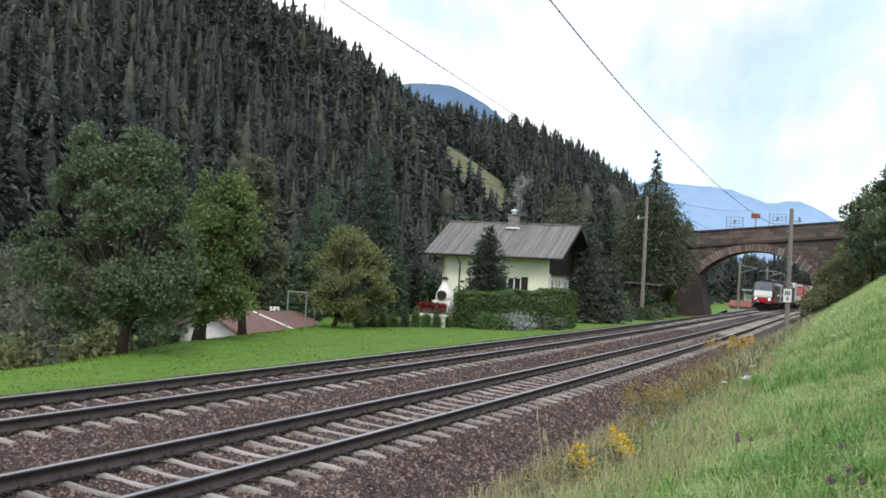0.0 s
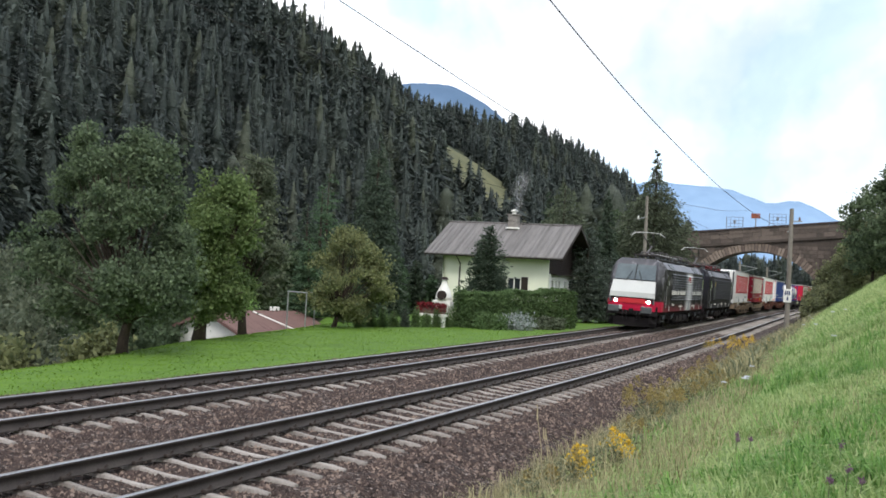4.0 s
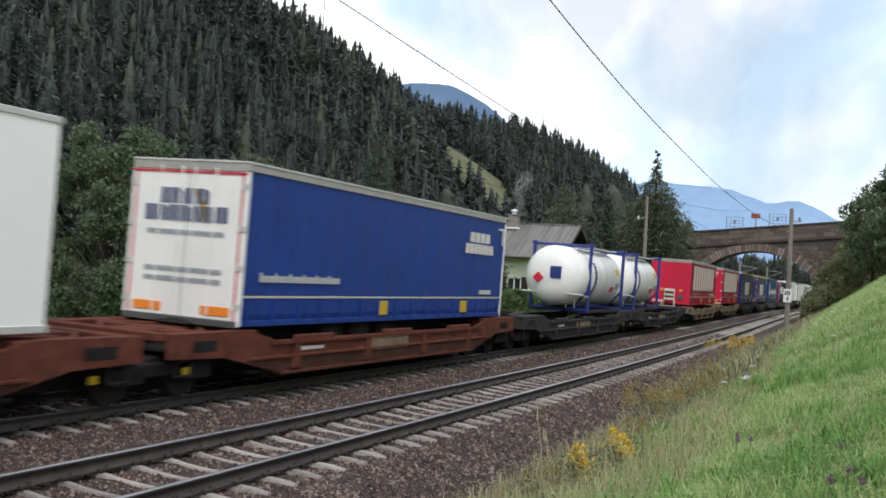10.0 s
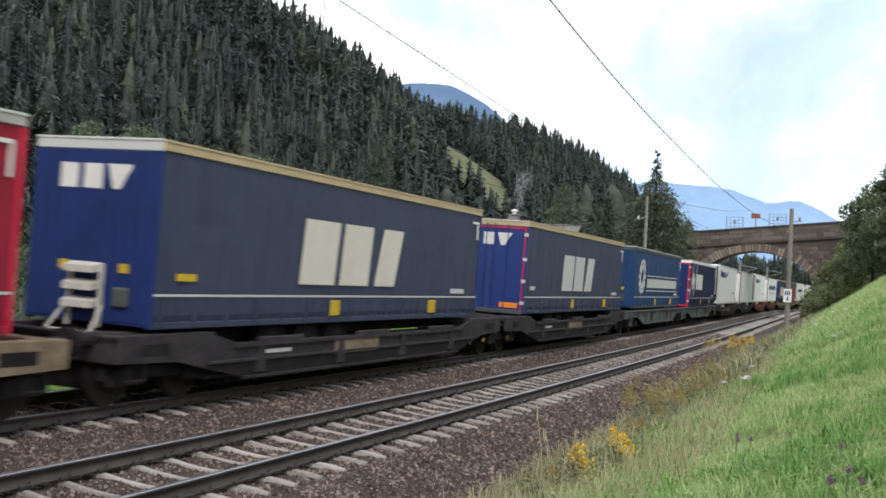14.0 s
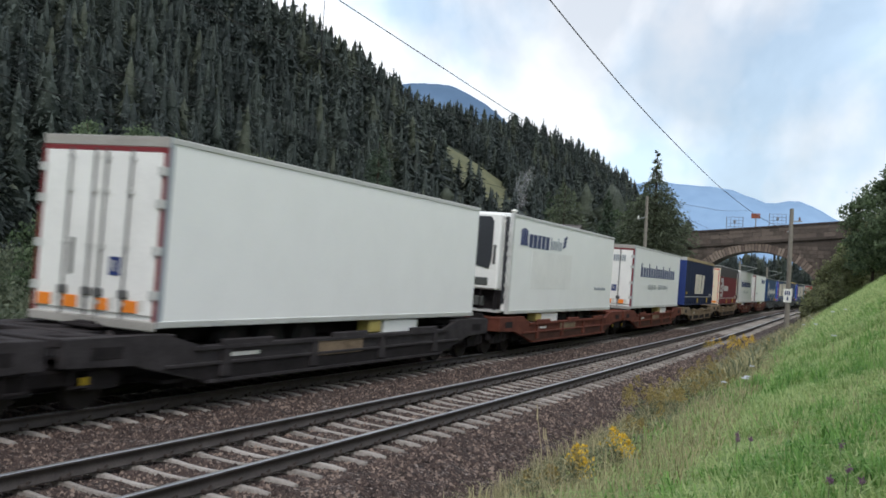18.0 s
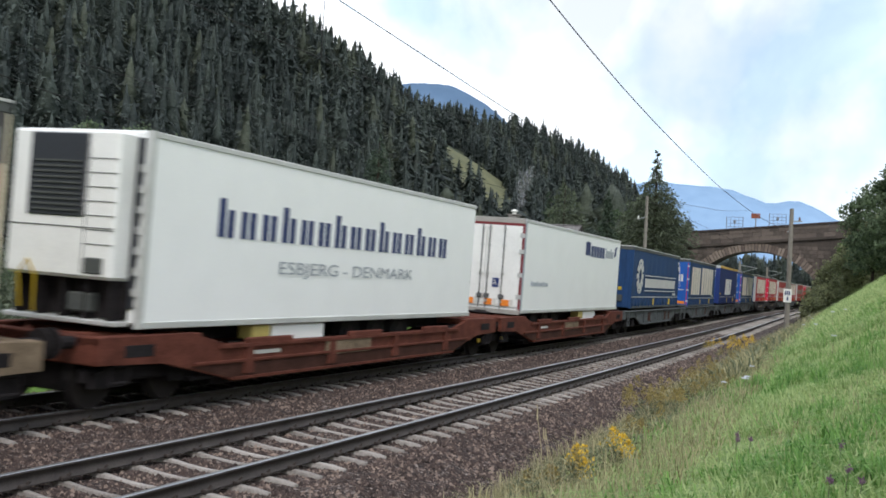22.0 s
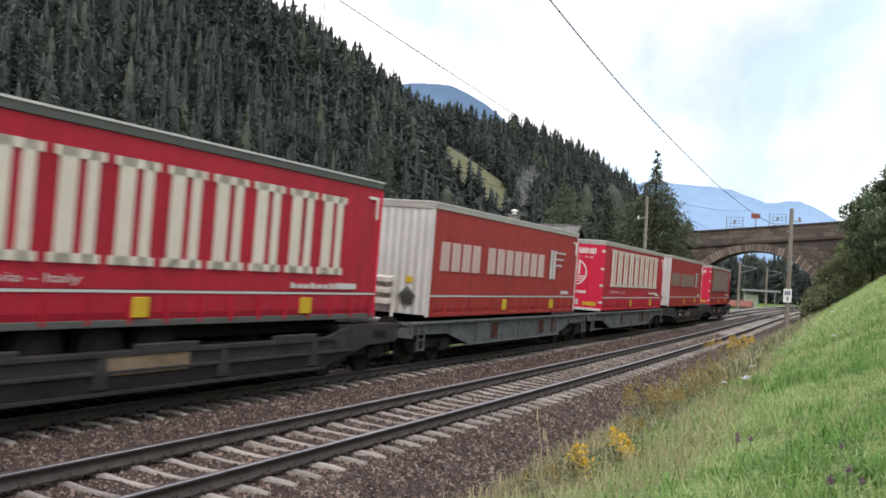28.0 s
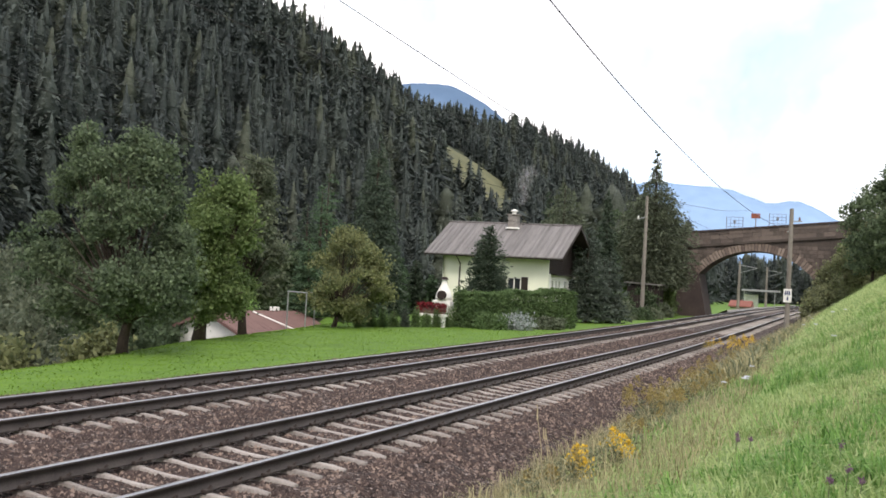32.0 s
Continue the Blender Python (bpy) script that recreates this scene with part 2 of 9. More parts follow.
def ground_z(x, y):
    """The lie of the land."""
    s, n = sn(x, y)
    z = np.full_like(s, -0.62)
    # right bank
    rise = 0.335 + 0.245 * step(6, 42, s) + 0.13 * step(30, 75, s)
    bank = -0.55 + rise * np.clip(n - 3.0, 0, 13) + 0.12 * np.clip(n - 16, 0, 400) + 0.06 * wob(x, y, 0.9) * step(3, 5, n)
    z = np.where(n > 3.0, bank, z)
    # lawn beyond the far track
    z = np.where(n < -7.0, -0.36 - 0.02 * np.clip(-7 - n, 0, 12), z)
    edge = np.interp(s, [-40, 15, 22, 33, 40, 48, 55, 61, 66, 110, 140], [-12, -12.3, -13.6, -17.3, -18.8, -20.5, -22.5, -36, -44, -46, -40])
    drop = step(-1.8, 7, edge - n)
    z = z - 3.6 * drop + 0.25 * drop * wob(x, y, 0.35, 2)
    # river channel, then the wooded mountainside
    z = z - 1.0 * step(6, 2, np.abs(n - edge + 23))
    reach = step(1500, 1080, np.hypot(x, y))
    z = z + reach * np.clip(-n - 100, 0, 150) * 0.60 * np.interp(s, [0, 330, 430, 500, 560, 640, 700, 790], [1.20, 1.36, 1.24, 1.17, 1.09, 1.12, 1.21, 1.29]) * step(-90, -125, n) + reach * 0.15 * np.clip(-n - 250, 0, 900)
    z = z + 3.5 * wob(x, y, 0.045, 1) * step(-110, -170, n)
    # the road that climbs to the bridge
    z = z + 5.6 * step(9, 2, np.abs(s - 108)) * step(-10.5, -13, n) * step(-24, -14, n)
    return z
def clearing(s, n):
    """Below 1 inside the meadow on the mountainside."""
    return ((n + 0.395 * s - 7) / 23) ** 2 + ((s - 474) / 74) ** 2


# ---- ground: one sheet to the horizon ----
def build_ground():
    u = np.linspace(-1, 1, 200)
    span = np.sinh(u * 5.4) / math.sinh(5.4)
    gx = np.unique(np.concatenate([span * 2600 - 10, np.linspace(-24, 12, 60)]))
    v = np.linspace(-1, 1, 230)
    gy = np.sinh(v * 5.0) / math.sinh(5.0) * 2600 + 30
    X, Y = np.meshgrid(gx, gy)
    Z = ground_z(X, Y)
    nx, ny = len(gx), len(gy)
    i = np.arange(nx * ny).reshape(ny, nx)
    F = np.stack([i[:-1, :-1], i[:-1, 1:], i[1:, 1:], i[1:, :-1]], -1).reshape(-1, 4)
    me = mesh_np("ground", np.stack([X, Y, Z], -1).reshape(-1, 3), F)
    for f in me.polygons:
        f.use_smooth = True
    ob = obj("ground", me, [LAWN, BANKSOIL, FORESTFLOOR, WEEDSOIL, FARMEADOW])
    s, n = sn(*(np.stack([X, Y])[:, :-1, :-1].reshape(2, -1)))
    idx = np.where(n > 4.3, 1, np.where(n > 2.0, 3, 0))
    idx = np.where(n < -92, 2, idx)
    clear = clearing(s, n) < 1
    idx = np.where(clear, 4, idx)
    edge = np.interp(s, [-40, 15, 22, 33, 40, 48, 55, 61, 66, 110, 140], [-12, -12.3, -13.6, -17.3, -18.8, -20.5, -22.5, -36, -44, -46, -40])
    idx = np.where((n < edge - 1.5) & (n > -92), 2, idx)
    me.polygons.foreach_set("material_index", idx.astype(np.int32))
    tagged(ob, "grass lawn, steep turf bank and wooded valley side", "ground", kind="structure")


FORESTFLOOR = mat("forest_floor", (0.05, 0.06, 0.032), (0.028, 0.035, 0.019), rough=0.95, scale=0.2, fine=3)
build_ground()


def strip(name, material, sec, s0, s1, ds, label, category, wobble=0.0):
    """A band along the line with a cross-section of (n, z) points."""
    S = np.arange(s0, s1 + ds, ds)
    sec = np.array(sec)
    P = np.stack([along(S, n, z) for n, z in sec], 1)
    if wobble:
        P[..., 2] += wobble * (np.random.RandomState(4).rand(*P.shape[:2]) - 0.5)
    k = len(sec)
    i = np.arange(len(S) * k).reshape(len(S), k)
    F = np.stack([i[:-1, :-1], i[:-1, 1:], i[1:, 1:], i[1:, :-1]], -1).reshape(-1, 4)
    ob = obj(name, mesh_np(name, P.reshape(-1, 3), F), material)
    return tagged(ob, label, category, kind="structure")


SEC = [(-7.6, -0.75), (-7.1, -0.42), (-6.7, -0.20), (-5.4, -0.06), (-4.0, -0.092), (-2.7, -0.138), (-2.2, -0.165), (-1.7, -0.175), (-1.35, -0.178), (-0.6, -0.226), (0, -0.258), (0.6, -0.270), (1.3, -0.290), (1.75, -0.315), (2.5, -0.5), (3.2, -0.62), (3.6, -0.7)]
DENSE = [(n, np.interp(n, [a for a, _ in SEC], [b for _, b in SEC])) for n in np.linspace(-7.6, 3.6, 64)]
strip("ballast_bed", BALLAST, DENSE, 2, 60, 0.18, "brown-grey crushed stone ballast bed under two tracks", "ballast", 0.05)
strip("ballast_bed", BALLAST, SEC, 60, 320, 2.0, "brown-grey crushed stone ballast bed under two tracks", "ballast", 0.03)
strip("ballast_bed", BALLAST, SEC, -320, 2, 4.0, "brown-grey crushed stone ballast bed under two tracks", "ballast", 0.03)


def build_stones():
    """Loose ballast stones, too many to count: sharp broken pieces bedded in the ballast."""
    rs = np.random.RandomState(11)
    N = 190000
    s = 6.5 + 58 * rs.rand(N) ** 1.9
    n = -7.5 + 11.2 * rs.rand(N) ** 0.85
    z = np.interp(n, [a for a, _ in SEC], [b for _, b in SEC])
    off1, off2 = n, n + GAP
    near_rail = (np.abs(np.abs(off1) - 0.75) < 0.10) | (np.abs(np.abs(off2) - 0.75) < 0.10)
    ph = np.abs((s - 11.19) / 0.6234 - np.round((s - 11.19) / 0.6234)) * 0.6234
    on_sleeper = (ph < 0.088) & ((np.abs(off1) < 1.32) | (np.abs(off2) < 1.32)) & (rs.rand(N) < 0.985)
    keep = ~near_rail & ~on_sleeper
    s, n, z = s[keep], n[keep], z[keep]
    N = len(s)
    P = along(s, n, z + 0.004)
    size = ((0.015 + 0.024 * rs.rand(N) ** 1.4) * (0.85 + 0.017 * s))[:, None, None]
    base = np.array([(1, 0, 0), (0, 1, 0), (-1, 0, 0), (0, -1, 0), (0, 0, 1)], float)
    V = base[None] * (0.6 + 0.8 * rs.rand(N, 5, 1)) + 0.7 * (rs.rand(N, 5, 3) - 0.5) * np.array([1, 1, 0.5])
    V[:, :4, 2] -= 0.25
    a = rs.rand(N) * 6.28
    c, d = np.cos(a)[:, None], np.sin(a)[:, None]
    V[..., 0] *= 1.25
    V = np.stack([V[..., 0] * c - V[..., 1] * d, V[..., 0] * d + V[..., 1] * c, V[..., 2] * 0.9], -1)
    V = V * size + P[:, None]
    T = np.array([(0, 1, 4), (1, 2, 4), (2, 3, 4), (3, 0, 4)])
    F = (np.arange(N)[:, None, None] * 5 + T[None]).reshape(-1, 3)
    ob = obj("ballast_stones", mesh_np("ballast_stones", V.reshape(-1, 3), F), STONE)
    tagged(ob, "loose brown and grey crushed ballast stones", "stones", kind="stuff")


build_stones()

# ---- the two tracks ----
RAIL_SEC = [(-0.075, -0.172), (0.075, -0.172), (0.07, -0.155), (0.012, -0.135), (0.01, -0.05), (0.036, -0.038), (0.036, -0.006), (0.026, 0.0), (-0.026, 0.0), (-0.036, -0.006), (-0.036, -0.038), (-0.01, -0.05), (-0.012, -0.135), (-0.07, -0.155)]


def build_track(pt, label):
    track = thing("railway_track", label, "track", "double track", "structure")
    S = np.concatenate([np.arange(-320, 0, 8.0), np.arange(0, 120, 1.0), np.arange(120, 321, 4.0)])
    k = len(RAIL_SEC)
    for side in (-0.751, 0.751):
        P = np.stack([pt(S, side + a, b) for a, b in RAIL_SEC], 1)
        i = np.arange(len(S) * k).reshape(len(S), k)
        F = np.stack([i[:-1], np.roll(i, -1, 1)[:-1], np.roll(i, -1, 1)[1:], i[1:]], -1).reshape(-1, 4)
        me = mesh_np("rail", P.reshape(-1, 3), F)
        col = np.tile(np.arange(k), len(S) - 1)
        me.polygons.foreach_set("material_index", ((col >= 6) & (col <= 8)).astype(np.int32))
        obj("rail", me, [RAILSIDE, RAILTOP], track, "rusty steel rail with a polished head")
    # one concrete sleeper: thick ends, sagging waist
    xs = np.linspace(-1.3, 1.3, 15)
    top = -0.176 - 0.052 * np.clip(1 - (xs / 0.72) ** 2, 0, 1) - 0.03 * np.clip((np.abs(xs) - 1.0) / 0.3, 0, 1) ** 2
    wid = 0.047 - 0.009 * np.clip(1 - (xs / 0.7) ** 2, 0, 1)
    V, F = [], []
    for x, t, w in zip(xs, top, wid):
        V += [(x, -w - 0.012, t - 0.14), (x, -w, t - 0.015), (x, -w * 0.86, t), (x, w * 0.86, t), (x, w, t - 0.015), (x, w + 0.012, t - 0.14)]
    for a in range(len(xs) - 1):
        for b in range(5):
            F.append((a * 6 + b, a * 6 + b + 1, a * 6 + b + 7, a * 6 + b + 6))
    sleeper = mesh_np("sleeper", V, F)
    F2 = [(0, 5, 4, 1), (1, 4, 3, 2)]
    bm = bmesh.new()
    bm.from_mesh(sleeper)
    bm.verts.ensure_lookup_table()
    e = (len(xs) - 1) * 6
    for q in F2:
        bm.faces.new([bm.verts[j] for j in q])
        bm.faces.new([bm.verts[j + e] for j in q][::-1])
    bmesh.ops.recalc_face_normals(bm, faces=bm.faces)
    bm.to_mesh(sleeper)
    bm.free()
    # four clips, as one piece with the fastening plates
    cb = bmesh.new()
    for side in (-0.751, 0.751):
        for sg in (-1, 1):
            c = side + sg * 0.1
            box(cb, c - 0.035, c + 0.035, -0.075, 0.075, -0.18, -0.128, bevel=0.012)
            tube(cb, [(c, 0.02, -0.14), (c + sg * 0.02, 0.05, -0.095)], 0.018, 5)
    clipme = bpy.data.meshes.new("rail_clip")
    cb.to_mesh(clipme)
    cb.free()
    rs = np.random.RandomState(3)
    s = 11.19 - 0.6234 * 24
    while s < 180:
        a, b = pt(s, -1.0, 0.0), pt(s, 1.0, 0.0)
        m = Matrix.Translation(Vector((a + b) / 2)) @ Matrix.Rotation(math.atan2(b[1] - a[1], b[0] - a[0]) + rs.normal(0, 0.006), 4, "Z") @ Matrix.Rotation(-math.atan2(b[2] - a[2], 2.0), 4, "Y")
        sl = obj("sleeper", sleeper, CONCRETE, track)
        sl.matrix_local = m
        if s < 75:
            obj("rail_clip", clipme, CLIP, sl)
        s += 0.6234
    return track


build_track(near_pt, "straightish near track with pale concrete sleepers on ballast")
build_track(far_pt, "far track with pale concrete sleepers beside a lawn")
# ---- the stone arch bridge over the line ----
BRICK = mat("bridge_stone", (0.165, 0.132, 0.110), (0.060, 0.049, 0.043), rough=0.95, scale=2.4, fine=18, bump=0.6, per_ob=0.45, lo=0.2, hi=0.8)
VOUSSOIR = mat("arch_ring_stone", (0.27, 0.215, 0.175), (0.12, 0.09, 0.075), rough=0.95, scale=2.4, fine=18, bump=0.6, per_ob=0.6, lo=0.25, hi=0.75)
BRIDGEWALL = mat("bridge_masonry", (0.10, 0.081, 0.068), (0.045, 0.036, 0.031), rough=0.95, scale=0.7, fine=9, bump=0.8)
DARKSTONE = mat("abutment_masonry", (0.075, 0.055, 0.05), (0.04, 0.03, 0.028), rough=0.95, scale=0.6, fine=8, bump=0.8)
SCREENWIRE = mat("dull_screen_wire", (0.22, 0.24, 0.27), rough=0.7, metal=0.3, bump=0)
SIGNRED = mat("orange_red_paint", (0.30, 0.085, 0.045), rough=0.6)
BS, NL, NR = 108.0, -7.3, 3.75
ARC_Z, CROWN = 4.0, 6.55


def arch_pt(u, lift=0.0):
    """A point of the arch line, u from 0 (left springing) to 1: n, z and the way outwards."""
    half, rise = (NR - NL) / 2, CROWN - ARC_Z
    rad = (half * half + rise * rise) / (2 * rise)
    a = math.asin(half / rad)
    ang = -a + 2 * a * u
    cx, cz = (NL + NR) / 2, CROWN - rad
    return cx + (rad + lift) * math.sin(ang), cz + (rad + lift) * math.cos(ang)


def build_bridge():
    t = float(np.interp(BS, GRID, TURN))
    o = along(BS, 0, 0)
    bridge = thing("stone_bridge", "weathered brown stone arch bridge with a parapet over the tracks", "bridge", kind="structure")
    bridge.matrix_world = Matrix.Translation(Vector(o)) @ Matrix.Rotation(t, 4, "Z")
    top_l, top_r = 8.3, 9.75      # the parapet climbs to the right

    def top(n):
        return top_l + (top_r - top_l) * (n + 8.2) / 14.0
    steps = 20
    arc = [arch_pt(i / steps) for i in range(steps + 1)]
    # spandrel wall
    bm = bmesh.new()
    low = [(-9.0, ARC_Z)] + arc + [(9.0, ARC_Z)]
    for y0, y1 in ((0, 5.0),):
        for a, b in zip(low, low[1:]):
            q = [(a[0], a[1]), (b[0], b[1]), (b[0], top(b[0]) - 1.5), (a[0], top(a[0]) - 1.5)]
            slab(bm, q, "y", y0, y1)
    bmesh.ops.remove_doubles(bm, verts=bm.verts, dist=0.001)
    part("spandrel_wall", bm, BRIDGEWALL, bridge)
    # abutments, battered towards their feet
    bm = slab(bmesh.new(), [(-9.5, -1.2), (-6.15, -1.2), (-7.25, ARC_Z - 0.02), (-8.9, ARC_Z + 0.6), (-9.2, ARC_Z + 0.6)], "y", -0.25, 5.2)
    part("abutment", bm, DARKSTONE, bridge, "dark battered stone abutment")
    bm = slab(bmesh.new(), [(NR - 0.05, -1.2), (8, -1.2), (8, ARC_Z + 0.6), (NR + 0.35, ARC_Z + 0.6), (NR, ARC_Z)], "y", -0.05, 5.2)
    part("abutment", bm, DARKSTONE, bridge, "dark battered stone abutment")
    bm = slab(bmesh.new(), [(-9.25, ARC_Z - 2), (-8.45, ARC_Z - 2), (-8.5, top(-9) - 0.2), (-9.1, top(-9) - 0.2)], "y", -0.3, 0.2)
    part("buttress", bm, BRIDGEWALL, bridge)
    # ring of arch stones
    rs = random.Random(2)
    K = 41
    for i in range(K):
        u0, u1 = (i + 0.11) / K, (i + 0.89) / K
        h = 0.72 + rs.uniform(-0.07, 0.1)
        q = [arch_pt(u0, -0.03), arch_pt(u1, -0.03), arch_pt(u1, h), arch_pt(u0, h)]
        part("arch_stone", slab(bmesh.new(), q, "y", -0.10 - rs.uniform(0, 0.05), 0.4), VOUSSOIR, bridge)
    # courses of facing stones
    for row in range(8):
        z0 = ARC_Z + 0.1 + row * 0.39
        n = -8.4 + (row % 2) * 0.25
        while n < 6.4:
            w = rs.uniform(0.38, 0.8)
            mid = n + w / 2
            u = (mid - NL) / (NR - NL)
            arcz = arch_pt(min(max(u, 0), 1))[1] + 0.86 if -0.06 < u < 1.06 else -9
            if z0 > arcz and z0 + 0.37 < top(mid) - 1.68:
                bm = box(bmesh.new(), n + 0.02, n + w - 0.02, -0.035 - rs.uniform(0, 0.04), 0.1, z0, z0 + 0.355, bevel=0.02)
                part("stone", bm, BRICK, bridge)
            n += w
    # string course, parapet stones and coping
    bm = bmesh.new()
    slab(bm, [(-9.3, top(-9.3) - 1.66), (9.0, top(9) - 1.66), (9.0, top(9) - 1.42), (-9.3, top(-9.3) - 1.42)], "y", -0.22, 5.2)
    part("string_course", bm, BRIDGEWALL, bridge)
    for lo, hi in ((1.42, 1.0), (0.98, 0.58), (0.56, 0.16)):
        n = -8.9 + rs.uniform(0, 0.4)
        while n < 8.3:
            w = rs.uniform(0.7, 1.3)
            for y0, y1 in ((0.0, 0.45), (4.6, 5.05)):
                if y0 > 1 and lo != 1.42:
                    continue
                low = hi if y0 < 1 else 0.16
                q = [(n + 0.008, top(n) - lo), (n + w - 0.008, top(n + w) - lo), (n + w - 0.015, top(n + w) - low), (n + 0.015, top(n) - low)]
                part("parapet_stone", slab(bmesh.new(), q, "y", y0 - rs.uniform(0, 0.03), y1), BRICK, bridge)
            n += w
    bm = bmesh.new()
    for y0, y1 in ((-0.12, 0.55), (4.5, 5.15)):
        slab(bm, [(-9.1, top(-9.1) - 0.16), (8.8, top(8.8) - 0.16), (8.8, top(8.8)), (-9.1, top(-9.1))], "y", y0, y1)
    part("coping", bm, DARKSTONE, bridge)
    # wire guard screens over each track
    for c in (-3.95, 0.15):
        g = top(c)
        bm = bmesh.new()
        for k in range(5):
            x = c - 0.8 + 1.6 * k / 4
            tube(bm, [(x, -0.16, g - 0.1), (x, -0.16, g + 1.1)], 0.035 if k in (0, 4) else 0.018, 5)
        for k in range(4):
            tube(bm, [(c - 0.8, -0.16, g + 0.15 + 0.32 * k), (c + 0.8, -0.16, g + 0.15 + 0.32 * k)], 0.02, 5)
        box(bm, c - 0.12, c + 0.12, -0.2, -0.17, g + 0.5, g + 0.78)
        part("guard_screen", bm, SCREENWIRE, bridge, "thin wire guard screen with a small plate")
    c = -1.95
    part("sign_post", rod((c, 0.2, top(c) - 0.1), (c, 0.2, top(c) + 1.0), 0.05), WOODPOLE, bridge)
    part("sign_board", boxes((c - 0.45, c + 0.2, 0.1, 0.16, top(c) + 0.85, top(c) + 1.35), (c + 0.22, c + 0.42, 0.1, 0.16, top(c) + 0.85, top(c) + 1.35), bevel=0.01), SIGNRED, bridge, "faded orange-red sign board")


build_bridge()
# ---- the train ----
V0, DEC = 22.395, 0.019525
MOVERS = []          # thing, place in the train, half the distance of its pivots


def place(e, t):
    """Metres along the line at t seconds for what stands e metres down the train."""
    return e - V0 * t + DEC * (t - 16.0) ** 2


def ride(e, half, t):
    s = place(e, t)
    a, b = Vector(far_pt(s - half, 0.0, 0.0)), Vector(far_pt(s + half, 0.0, 0.0))
    y = (b - a).normalized()
    right = (Vector(far_pt(s, 1.0, 0.0)) - Vector(far_pt(s, -1.0, 0.0))).normalized()
    z = right.cross(y).normalized()
    x = y.cross(z)
    m = Matrix((x, y, z)).transposed().to_4x4()
    m.translation = (a + b) / 2
    return m


def mover(ob, e, half=6.0):
    MOVERS.append((ob, e, half))
    ob.matrix_world = ride(e, half, 0.0)
    return ob


def paint(name, c, rough=0.45, dirt=0.55, scale=1.2, metal=0.0, bump=0.05):
    if name.endswith("tarpaulin"):       # rain streaks and slack cloth
        return mat(name, c, tuple(v * dirt * 0.82 + 0.004 for v in c), rough=rough, scale=2.6, fine=16, bump=0.22, lo=0.3, hi=0.62, stretch=(1, 1, 0.22), spec=0.2)
    if name.endswith(("wagon_paint", "underframe", "sill")):       # oil, brake dust and scuffs
        return mat(name, c, tuple(v * dirt * 0.7 for v in c), rough=rough, scale=2.2, fine=26, bump=0.2, lo=0.3, hi=0.68, stretch=(1, 1, 1.6), spec=0.1)
    return mat(name, c, tuple(v * dirt for v in c), rough=rough, scale=scale, fine=22, bump=bump, metal=metal, lo=0.25, hi=0.6, spec=0.08 if rough >= 0.8 else 0.4)


RED = paint("red_tarpaulin", (0.40, 0.016, 0.035), 0.6, 0.72)
# Red darkened for a shaded side; DULLRED is set anew below.
DULLRED = paint("shaded_red_tarpaulin", (0.205, 0.010, 0.034), 0.6, 0.8)
DUSKRED = paint("dusky_red_tarpaulin", (0.29, 0.013, 0.034), 0.6, 0.75)
# Beige and pink inks with the shade on one trailer's side put into them.
SHADEINK = paint("shaded_beige_ink", (0.225, 0.195, 0.165), 0.6, 0.85)
SHADEPINK = paint("shaded_pink_ink", (0.30, 0.09, 0.10), 0.6, 0.85)
PINKCHALK = paint("faded_pink_ink", (0.50, 0.37, 0.34), 0.6, 0.85)
REDFACE = paint("red_panel", (0.58, 0.010, 0.050), 0.55, 0.8)
DULLRED = paint("faded_red_tarpaulin", (0.33, 0.034, 0.03), 0.65, 0.72)
WHITE = paint("white_grp_panel", (0.86, 0.86, 0.84), 0.4, 0.94)
WHITEFACE = paint("white_door_panel", (0.84, 0.83, 0.80), 0.4, 0.85)
CREAM = paint("cream_door_panel", (0.78, 0.68, 0.50), 0.5, 0.85)
SILVER = paint("bare_aluminium", (0.62, 0.62, 0.60), 0.45, 0.75, metal=0.35)
BLUE = paint("blue_tarpaulin", (0.012, 0.048, 0.25), 0.6, 0.75)
NAVY = paint("navy_tarpaulin", (0.010, 0.019, 0.062), 0.6, 0.7)
NAVY2 = paint("bright_navy_tarpaulin", (0.013, 0.030, 0.13), 0.6, 0.75)
SLATE = paint("slate_grey_tarpaulin", (0.045, 0.055, 0.095), 0.65, 0.75)
BLUEFACE = paint("royal_blue_panel", (0.016, 0.038, 0.17), 0.5, 0.8)
WATERBLUE = paint("bright_blue_door_panel", (0.012, 0.10, 0.42), 0.5, 0.8)
TEALBLUE = paint("steel_blue_tarpaulin", (0.018, 0.056, 0.15), 0.6, 0.75)
MAROON = paint("maroon_tarpaulin", (0.20, 0.035, 0.04), 0.65, 0.75)
SMOKE = paint("smoke_grey_tarpaulin", (0.085, 0.08, 0.078), 0.65, 0.75)
INK = paint("dark_blue_ink", (0.02, 0.035, 0.12), 0.5, 0.9)
INKRED = paint("red_ink", (0.52, 0.015, 0.04), 0.5, 0.85)
CHALK = paint("off_white_ink", (0.66, 0.64, 0.60), 0.6, 0.8)
BEIGE = paint("beige_ink", (0.62, 0.57, 0.48), 0.6, 0.82)
PALEGREY = paint("pale_grey_ink", (0.50, 0.50, 0.48), 0.6, 0.85)
GREYINK = paint("grey_ink", (0.30, 0.33, 0.36), 0.6, 0.85)
FADEDPINK = paint("faded_grey_ink", (0.20, 0.145, 0.115), 0.6, 0.85)
FADED = paint("faded_red_ink", (0.42, 0.16, 0.14), 0.6, 0.85)
RAILGREY = paint("roof_rail_grey", (0.38, 0.36, 0.33), 0.6, 0.6)
